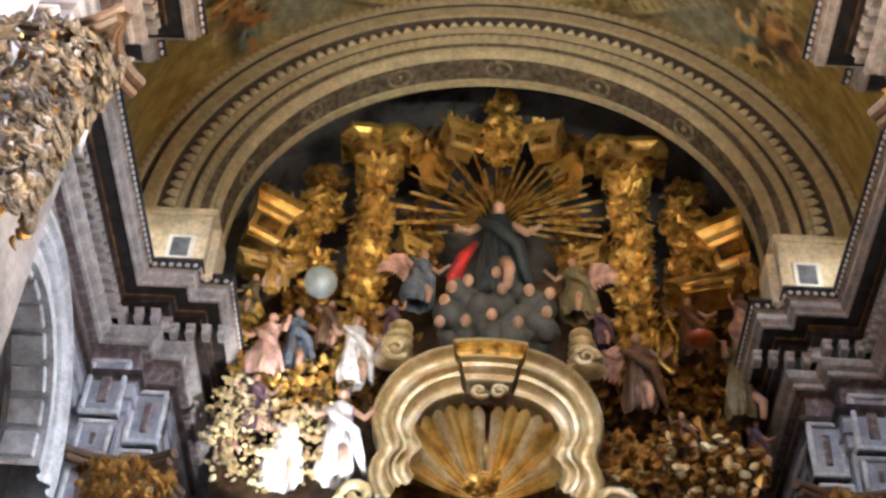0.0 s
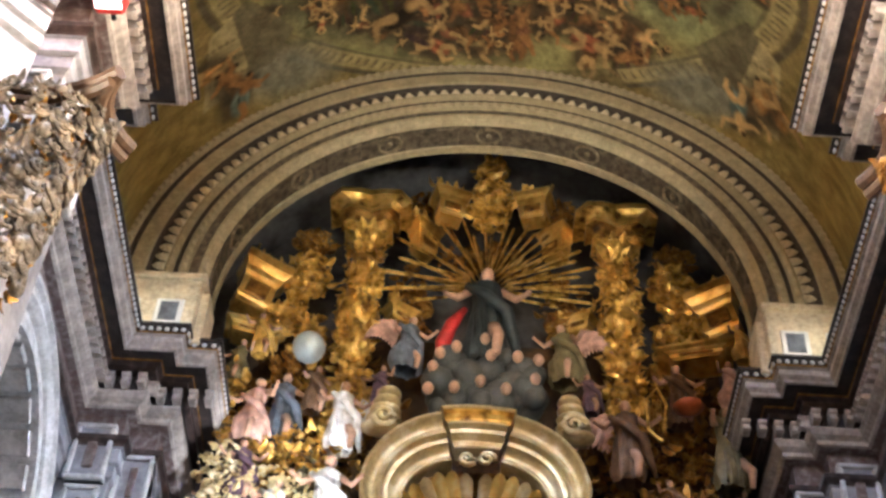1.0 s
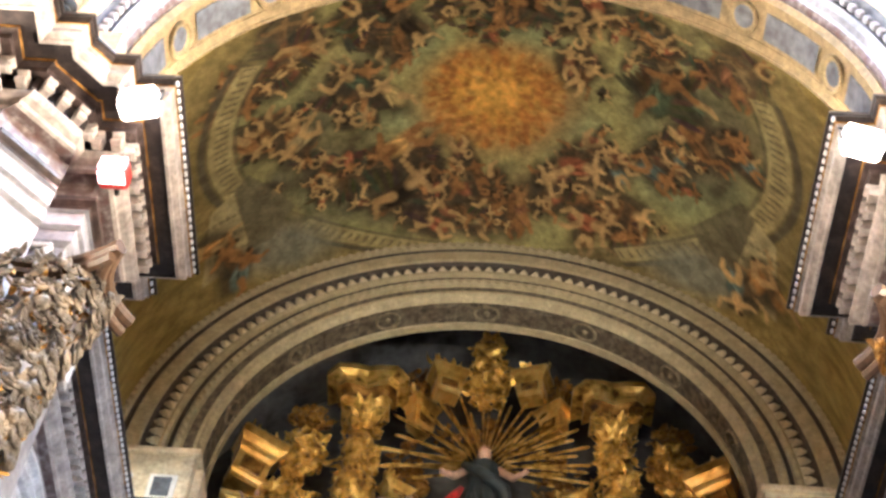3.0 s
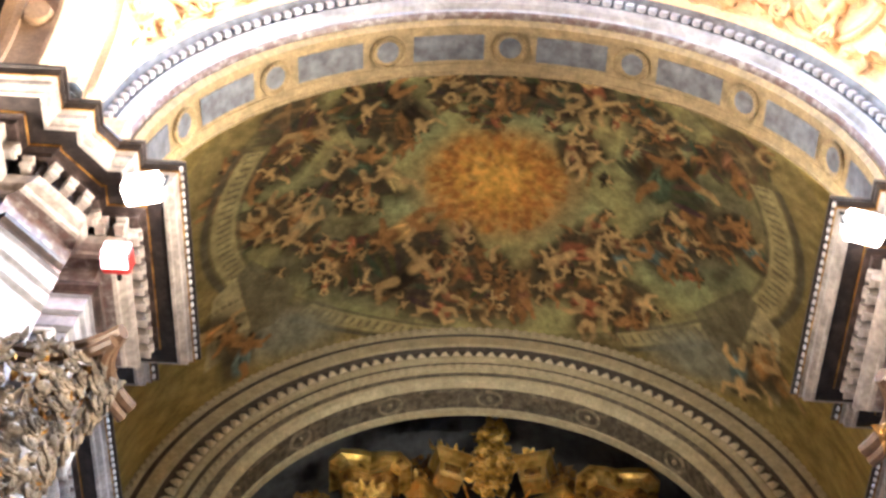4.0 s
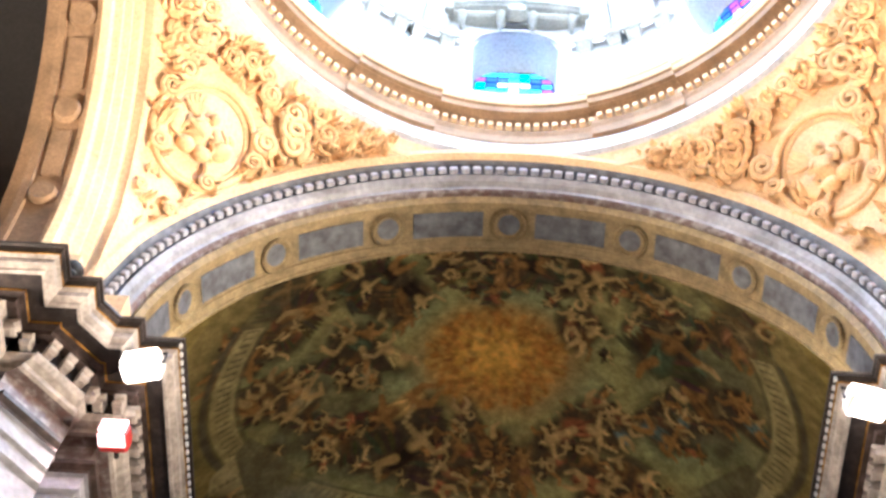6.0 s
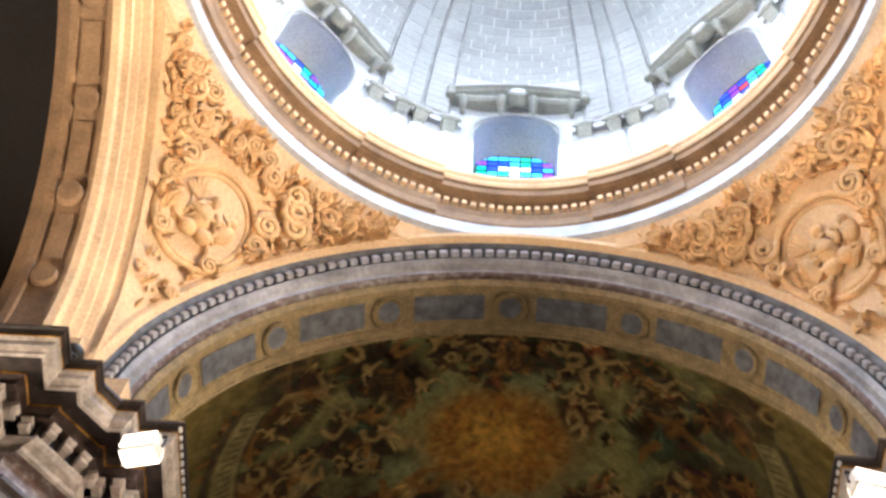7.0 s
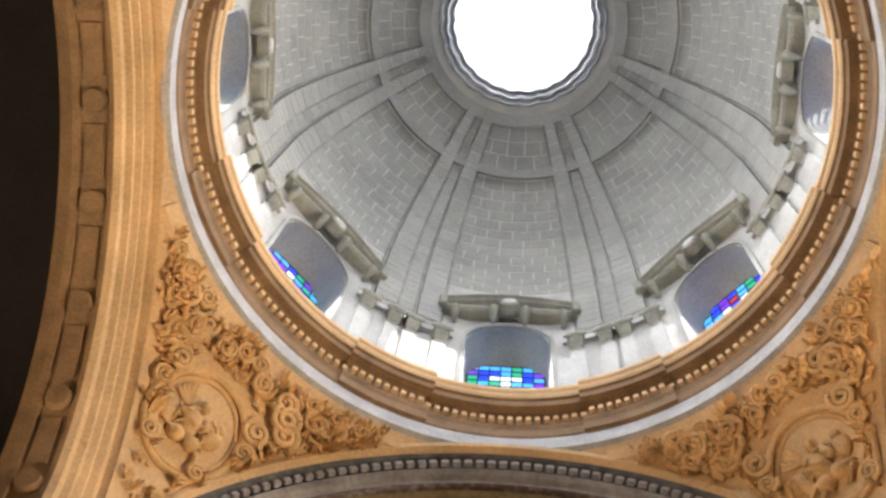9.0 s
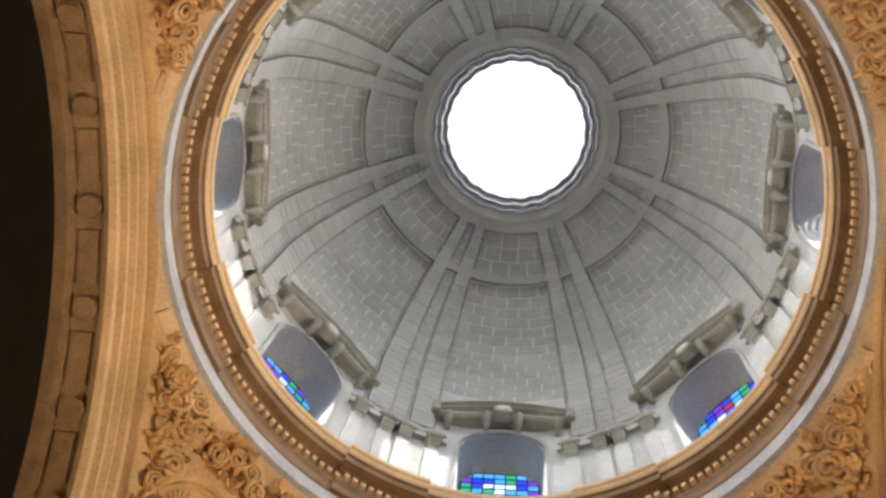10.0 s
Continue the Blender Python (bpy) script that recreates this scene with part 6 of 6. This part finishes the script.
    def oval(self, f0, f1, a0, a1, colour, strength=1.0):
        """A band along the oval between two fractions of its size."""
        q = np.hypot((self.X - OVAL[0]) / OVAL[2], (self.Y - OVAL[1]) / OVAL[3])
        ang = np.arctan2((self.Y - OVAL[1]) / OVAL[3], (self.X - OVAL[0]) / OVAL[2])
        off = np.mod(ang - a0, math.tau)
        m = np.clip((q - f0) / 0.008, 0, 1) * np.clip((f1 - q) / 0.008, 0, 1) * np.clip((a1 - a0 - off) / 0.01, 0, 1)
        self.blend(m * strength, colour)

    def slab(self, corners, colour, strength=1.0):
        """A flat painted convex shape."""
        m = np.ones_like(self.X)
        if sum(xa * yb - xb * ya for (xa, ya), (xb, yb) in zip(corners, corners[1:] + corners[:1])) < 0:
            corners = corners[::-1]
        for (xa, ya), (xb, yb) in zip(corners, corners[1:] + corners[:1]):
            d = ((xb - xa) * (self.Y - ya) - (yb - ya) * (self.X - xa)) / math.hypot(xb - xa, yb - ya)
            m *= np.clip(d / 0.03 + 0.5, 0, 1)
        self.blend(m * strength, colour)


OVAL = (0.03, 12.15, 4.3, 2.86)
SKIN_A, SKIN_B = (0.50, 0.33, 0.15), (0.34, 0.17, 0.065)
DUSK, UMBER = (0.06, 0.045, 0.03), (0.022, 0.014, 0.01)
OCHRE, SKY_PAINT, PALE, GREY_PAINT = (0.30, 0.23, 0.075), (0.345, 0.335, 0.155), (0.40, 0.335, 0.17), (0.135, 0.125, 0.095)
ROSE, RED, BLUE, BROWN, GREEN = (0.22, 0.10, 0.055), (0.33, 0.115, 0.06), (0.12, 0.16, 0.155), (0.13, 0.07, 0.03), (0.07, 0.095, 0.06)
fr = Fresco(77)
# yellow ground outside the oval, green sky and ochre cloud inside
fr.c[:] = OCHRE
fr.blend(fr.cloudy(0.5, 1) * 0.45, (0.34, 0.27, 0.12))
fr.blend(fr.cloudy(0.25, 2) * 0.3, (0.17, 0.125, 0.05))
fr.oval(1.02, 1.2, 0, math.tau, (0.20, 0.16, 0.08), 0.5)
inside = np.clip((1.0 - np.hypot((fr.X - OVAL[0]) / OVAL[2], (fr.Y - OVAL[1]) / OVAL[3])) / 0.02, 0, 1)
fr.blend(inside, (0.36, 0.325, 0.14))
fr.blend(inside * np.clip(fr.cloudy(0.9, 3) * 2.2 - 0.75, 0, 1), SKY_PAINT)
fr.blend(inside * np.clip(fr.cloudy(0.55, 4) * 2.2 - 0.9, 0, 1) * 0.7, (0.40, 0.325, 0.14))
fr.blend(inside * np.clip(fr.cloudy(0.4, 5) * 2.4 - 1.3, 0, 1) * 0.7, (0.13, 0.12, 0.075))
for x, y, r in ((-1.58, 11.0, 0.5), (-1.5, 12.5, 0.5), (1.1, 12.6, 0.5), (0.3, 10.9, 0.6), (2.5, 11.2, 0.4), (-2.6, 13.5, 0.5), (2.9, 13.2, 0.5), (3.5, 12.6, 0.4)):
    fr.dab(x, y, r * 1.3, r * 0.7, fr.rnd.uniform(-0.4, 0.4), (0.30, 0.335, 0.185), 1.3, 0.75)
# dark clouds
for x, y, rx, ry in ((-2.5, 11.8, 0.45, 0.5), (-2.9, 13.0, 0.8, 0.6), (-1.5, 14.0, 0.6, 0.6), (3.3, 11.5, 0.6, 0.5), (2.6, 11.6, 0.4, 0.4), (-2.4, 13.9, 0.6, 0.35), (-0.5, 14.4, 0.8, 0.3), (3.5, 12.6, 0.5, 0.4)):
    fr.dab(x, y, rx, ry, fr.rnd.uniform(-0.5, 0.5), (0.095, 0.085, 0.06), 1.3, 0.75)
    for k in range(7):
        fr.dab(x + fr.rnd.gauss(0, rx * 0.5), y + fr.rnd.gauss(0, ry * 0.5), rx * 0.3, ry * 0.25, fr.rnd.uniform(0, 3), fr.rnd.choice((GREY_PAINT, (0.07, 0.06, 0.04), (0.19, 0.16, 0.1))), 1.2, 0.55)
# the golden glory and the small heads that ring it
fr.dab(-0.06, 12.15, 1.25, 0.98, 0, (0.46, 0.235, 0.075), 0.6, 0.92)
fr.dab(-0.1, 12.1, 0.95, 0.75, 0, (0.64, 0.31, 0.06), 0.9, 0.9)
fr.dab(-0.2, 12.05, 0.6, 0.45, 0, (0.78, 0.44, 0.09), 1.0, 0.85)
for k in range(330):
    a, r = fr.rnd.uniform(0, math.tau), math.sqrt(fr.rnd.uniform(0.12, 1))
    col = fr.rnd.choice(((0.52, 0.22, 0.05), (0.36, 0.13, 0.035), (0.6, 0.36, 0.1), (0.25, 0.09, 0.03) if r > 0.65 else (0.56, 0.3, 0.06)))
    fr.dab(-0.06 + 1.16 * r * math.cos(a), 12.15 + 0.94 * r * math.sin(a), fr.rnd.uniform(0.04, 0.11), fr.rnd.uniform(0.03, 0.06), a + fr.rnd.uniform(-0.6, 0.6), col, 0.9, 0.6)
# groups of figures round the sky
WARM_R, DARK_R = (ROSE, BROWN, RED, SKIN_B), (UMBER, BROWN, GREEN, DUSK)
for x, y, sx, sy, n in ((-3.75, 11.3, 0.45, 0.4, 6), (-3.55, 12.2, 0.35, 0.4, 5), (-3.15, 10.6, 0.4, 0.35, 4), (-1.75, 10.75, 0.5, 0.35, 6), (-0.6, 10.35, 0.6, 0.22, 6), (0.3, 10.4, 0.5, 0.25, 5)):
    fr.group(x, y, sx, sy, n, WARM_R + DARK_R[:2], 0.42, 0.3)
for x, y, sx, sy, n in ((-0.7, 14.15, 0.5, 0.4, 7), (0.15, 14.1, 0.5, 0.5, 8), (1.1, 13.75, 0.45, 0.4, 6), (2.0, 14.1, 0.6, 0.35, 8), (-0.5, 13.4, 0.3, 0.25, 3), (1.6, 13.2, 0.4, 0.4, 6)):
    fr.group(x, y, sx, sy, n, WARM_R + (PALE, BROWN), 0.42, 0.12, (0.2, 0.13, 0.06))
for x, y, sx, sy, n in ((2.9, 12.6, 0.4, 0.4, 6), (3.35, 12.1, 0.3, 0.3, 4), (3.9, 11.9, 0.25, 0.4, 4), (2.4, 10.6, 0.5, 0.25, 5), (3.45, 10.6, 0.4, 0.3, 6), (1.25, 11.35, 0.25, 0.25, 3), (1.9, 12.95, 0.3, 0.3, 3)):
    fr.group(x, y, sx, sy, n, WARM_R + (BLUE, BROWN, GREEN), 0.4, 0.15)
for x, y, sx, sy, n in ((-2.25, 10.6, 0.4, 0.3, 4), (-2.4, 11.75, 0.3, 0.35, 4), (-1.6, 13.8, 0.4, 0.45, 5), (2.65, 11.5, 0.3, 0.3, 3), (1.15, 10.4, 0.45, 0.2, 4), (-2.5, 13.5, 0.4, 0.4, 4), (-1.15, 13.3, 0.15, 0.35, 2)):
    fr.group(x, y, sx, sy, n, DARK_R, 0.46, 0.6)
# small winged shapes scattered through the sky
for k in range(50):
    a, q = fr.rnd.uniform(0, math.tau), math.sqrt(fr.rnd.uniform(0.16, 0.9))
    fr.figure(OVAL[0] + OVAL[2] * q * math.cos(a), OVAL[1] + OVAL[3] * q * math.sin(a), fr.rnd.uniform(0.17, 0.32), fr.rnd.choice(WARM_R + DARK_R), fr.rnd.random() < 0.4)
# larger bodies that stand out
for x, y, size, robe, wing in ((-1.75, 13.05, 0.75, (0.48, 0.30, 0.11), False), (-1.85, 11.95, 0.55, (0.40, 0.30, 0.13), False), (-1.45, 13.75, 0.75, UMBER, True), (1.55, 13.25, 0.6, RED, False), (2.65, 11.4, 0.75, GREEN, True), (1.45, 10.3, 0.55, RED, False), (2.75, 13.0, 0.5, BLUE, False), (-3.3, 12.6, 0.5, (0.3, 0.24, 0.13), False)):
    fr.figure(x, y, size, robe, wing)
# painted parapet round the oval: pale band with balusters, dark outer shade
fr.oval(0.955, 1.07, 0, math.tau, (0.12, 0.10, 0.06), 0.6)
for a0, a1 in ((2.75, 3.62), (1.72, 2.42), (0.62, 1.05), (-0.45, 0.40)):
    fr.oval(0.965, 1.045, a0, a1, PALE, 0.9)
    n = int((a1 - a0) / 0.036)
    for i in range(n):
        a = a0 + (a1 - a0) * (i + 0.3) / n
        fr.oval(0.978, 1.028, a, a + 0.016, (0.13, 0.11, 0.07), 0.85)
    fr.oval(1.045, 1.075, a0, a1, (0.09, 0.08, 0.06), 0.8)
    fr.oval(0.95, 0.965, a0, a1, (0.10, 0.09, 0.06), 0.7)
# grey-blue spandrels and painted corner pedestals with seated shapes
for sg in (-1, 1):
    fr.dab(sg * 3.45, 14.35, 0.75, 0.4, sg * -0.25, (0.24, 0.24, 0.20), 0.8, 0.85)
    for col, pts in (((0.15, 0.13, 0.085), ((-3.3, 13.65), (-3.95, 12.75), (-4.15, 12.95), (-3.95, 14.1), (-3.65, 14.1))), ((0.46, 0.39, 0.22), ((-3.95, 14.2), (-4.15, 12.95), (-4.45, 13.1), (-4.6, 14.3)))):
        fr.slab([(-sg * a, b) for a, b in pts], col, 0.85)
    for k in range(3):
        fr.limb(((sg * 3.98, 14.0 - 0.32 * k), (sg * 4.5, 13.9 - 0.28 * k)), 0.035, 0.035, (0.17, 0.145, 0.085), 0.7)
    for k in range(3):
        fr.figure(sg * (4.4 - 0.17 * k), 13.75 + 0.3 * k, 0.5, (0.38, 0.20, 0.07) if k < 2 else BLUE, False)
# age: fine mottling and grime over all
fr.c *= (0.74 + 0.52 * fr.cloudy(0.11, 6))[..., None]
fr.c *= (0.8 + 0.4 * fr.cloudy(0.05, 7))[..., None]
fr.c *= (1.07, 1.05, 0.84)


def painted_vault():
    na, ny = FRESCO_NA, FRESCO_NY
    a = np.linspace(-FRESCO_A, FRESCO_A, na)[:, None]
    y = np.linspace(V_Y0, V_Y1, ny)[None, :]
    u = (y - 12.0) / 3.0
    xyz = np.empty((na, ny, 3))
    xyz[..., 0] = 5.45 * np.sin(a) + 0 * y
    xyz[..., 1] = y + 0 * a
    xyz[..., 2] = 15.05 + (5.45 + 0.55 * (1 - u * u)) * np.cos(a)
    k = np.arange(na * ny).reshape(na, ny)
    faces = np.stack((k[:-1, :-1], k[:-1, 1:], k[1:, 1:], k[1:, :-1]), -1).reshape(-1, 4)
    me = bpy.data.meshes.new("ceiling_presbytery")
    me.from_pydata(xyz.reshape(-1, 3).tolist(), [], faces.tolist())
    att = me.color_attributes.new("paint", "FLOAT_COLOR", "POINT")
    rgba = np.ones((na * ny, 4))
    rgba[:, :3] = np.clip(fr.c.reshape(-1, 3), 0, 1)
    att.data.foreach_set("color", rgba.ravel())
    me.materials.append(fresco_material())
    me.shade_smooth()
    ob = new("ceiling_presbytery", me)
    tagged(ob, "presbytery vault painted with a faded oval fresco", "", "", "structure")


def fresco_material():
    mt = bpy.data.materials.new("faded_fresco_plaster")
    mt.use_nodes = True
    nt = mt.node_tree
    b = nt.nodes["Principled BSDF"]
    b.inputs["Roughness"].default_value = 0.75
    b.inputs["Specular IOR Level"].default_value = 0.25
    col = nt.nodes.new("ShaderNodeVertexColor")
    col.layer_name = "paint"
    co, no = nt.nodes.new("ShaderNodeTexCoord"), nt.nodes.new("ShaderNodeTexNoise")
    no.inputs["Scale"].default_value, no.inputs["Detail"].default_value = 26, 5
    nt.links.new(co.outputs["Object"], no.inputs["Vector"])
    mix = nt.nodes.new("ShaderNodeMix")
    mix.data_type, mix.blend_type = "RGBA", "OVERLAY"
    mix.inputs["Factor"].default_value = 0.35
    nt.links.new(col.outputs["Color"], mix.inputs["A"])
    nt.links.new(no.outputs["Fac"], mix.inputs["B"])
    nt.links.new(mix.outputs["Result"], b.inputs["Base Color"])
    bp = nt.nodes.new("ShaderNodeBump")
    bp.inputs["Strength"].default_value, bp.inputs["Distance"].default_value = 0.08, 0.02
    nt.links.new(no.outputs["Fac"], bp.inputs["Height"])
    nt.links.new(bp.outputs["Normal"], b.inputs["Normal"])
    return mt


painted_vault()

# ---- lamps and small fittings on the cornice ----
LAMP_ON = lamp_material("lit_lamp_glass", (1.0, 0.80, 0.58), 2.2)


def floodlight(side, x, y, z, turn):
    """A flood lamp that hangs by its bracket under the cornice."""
    top = thing("floodlight", "lit white floodlight fixed under the cornice", "lamp", "cornice floodlights", at=tuple(side @ Vector((x, y, z))))
    t = side @ pose(x, y, z, 0, 0, turn)
    bm = bmesh.new()
    box(bm, -0.22, 0.22, -0.12, 0.12, -0.34, -0.06, t, 0.03)
    house = part("housing", bm, WHITE_PAINT, top)
    for nm, y0, y1, z0, z1 in (("front_glass", -0.14, -0.12, -0.31, -0.09), ("rear_glass", 0.12, 0.14, -0.31, -0.09), ("under_glass", -0.09, 0.09, -0.36, -0.34)):
        bm = bmesh.new()
        box(bm, -0.19, 0.19, y0, y1, z0, z1, t)
        part(nm, bm, LAMP_ON, house, "glowing glass")
    bm = bmesh.new()
    tube(bm, [t @ Vector(p) for p in ((-0.24, 0, -0.2), (-0.24, 0, 0.01), (0.24, 0, 0.01), (0.24, 0, -0.2))], 0.015, 6)
    part("bracket", bm, BLACK, top)


floodlight(Matrix(), -3.98, 8.12, 13.70, -12)
floodlight(MIRROR, -3.9, 8.12, 13.70, -12)


def pier_lamp():
    top = thing("pier_lamp", "glowing red-framed lamp on the pier below the dentils", "lamp", at=(-4.1, 8.5, 12.7))
    bm = bmesh.new()
    box(bm, -4.28, -3.96, 8.44, 8.7, 12.62, 12.86, bevel=0.03)
    house = part("housing", bm, material("red_lacquered_metal", (0.5, 0.04, 0.03), 0.4), top, "red lacquered housing")
    for x0, x1 in ((-4.26, -3.98),):
        bm = bmesh.new()
        box(bm, x0, x1, 8.41, 8.44, 12.64, 12.84)
        part("front_glass", bm, PINK_GLOW, house, "glowing pink-white glass")
        bm = bmesh.new()
        box(bm, x0, x1, 8.45, 8.6, 12.6, 12.62)
        part("under_glass", bm, PINK_GLOW, house, "glowing pink-white glass")
    bm = bmesh.new()
    tube(bm, [(-4.12, 8.68, 12.77), (-4.12, 8.83, 12.74)], 0.03, 8)
    part("arm", bm, BLACK, top)


PINK_GLOW = lamp_material("pink_white_lamp_glass", (1.0, 0.5, 0.4), 1.4)
pier_lamp()
bm = bmesh.new()
ball(bm, (-4.90, 7.37, 14.22), (0.13, 0.13, 0.14), u=14, v=10)
bmesh.ops.create_cone(bm, cap_ends=True, segments=16, radius1=0.12, radius2=0.08, depth=0.12, matrix=pose(-4.90, 7.37, 14.08))
tagged(link_mesh("loudspeaker", bm, BLACK, True), "small black round loudspeaker on the cornice", "loudspeaker")

# ---- stone blocks of the dome ----
def dome_blocks():
    shell = bpy.data.objects["ceiling_dome"]
    rest = bmesh.new()
    made = 0
    rnd = random.Random(9)
    order = (0, 1, 7, 2, 6, 3, 5, 4)
    for k in order:
        for s0, s1, h, half, wd in ((0.01, S_RIM - 0.02, 0.30, 14.85, 0.52), (S_RIM + 0.04, S_OC - 0.13, 0.30, 14.85, 0.40)):
            n = int((s1 - s0) * 5.3 / h)
            for j in range(n):
                sa, sb = s0 + (s1 - s0) * j / n, s0 + (s1 - s0) * (j + 1) / n
                r = DRUM * math.cos((sa + sb) / 2)
                w = radians(half) * 2
                m = max(2, round(w * r / wd))
                cuts = [0] + [(i + (0.5 if j % 2 else 0.0) + rnd.uniform(-0.08, 0.08)) / m for i in range(0 if j % 2 else 1, m)] + [1]
                for u, v in zip(cuts, cuts[1:]):
                    ga, gs = 0.011 / r, 0.010 / 5.3
                    a0, a1 = radians(45 * k) - w / 2 + w * u + ga, radians(45 * k) - w / 2 + w * v - ga
                    d = 0.004 + rnd.uniform(-0.0015, 0.0015)
                    o = [dome_point(a, s, d) for s in (sa + gs, sb - gs) for a in (a0, (a0 + a1) / 2, a1)]
                    b = [dome_point(a, s, -0.01) for s in (sa + gs, sb - gs) for a in (a0, (a0 + a1) / 2, a1)]
                    own = made < 280
                    bm = bmesh.new() if own else rest
                    vo, vb = [bm.verts.new(p) for p in o], [bm.verts.new(p) for p in b]
                    for f in ((0, 1, 4, 3), (1, 2, 5, 4)):
                        bm.faces.new([vo[i] for i in f])
                    for p, q in ((0, 1), (1, 2), (2, 5), (5, 4), (4, 3), (3, 0)):
                        bm.faces.new((vo[p], vo[q], vb[q], vb[p]))
                    if own:
                        part("stone_block", bm, DOME_STONE, shell)
                        made += 1
    ob = part("stone_blocks", rest, DOME_STONE, shell)
    tagged(ob, kind="stuff")


dome_blocks()
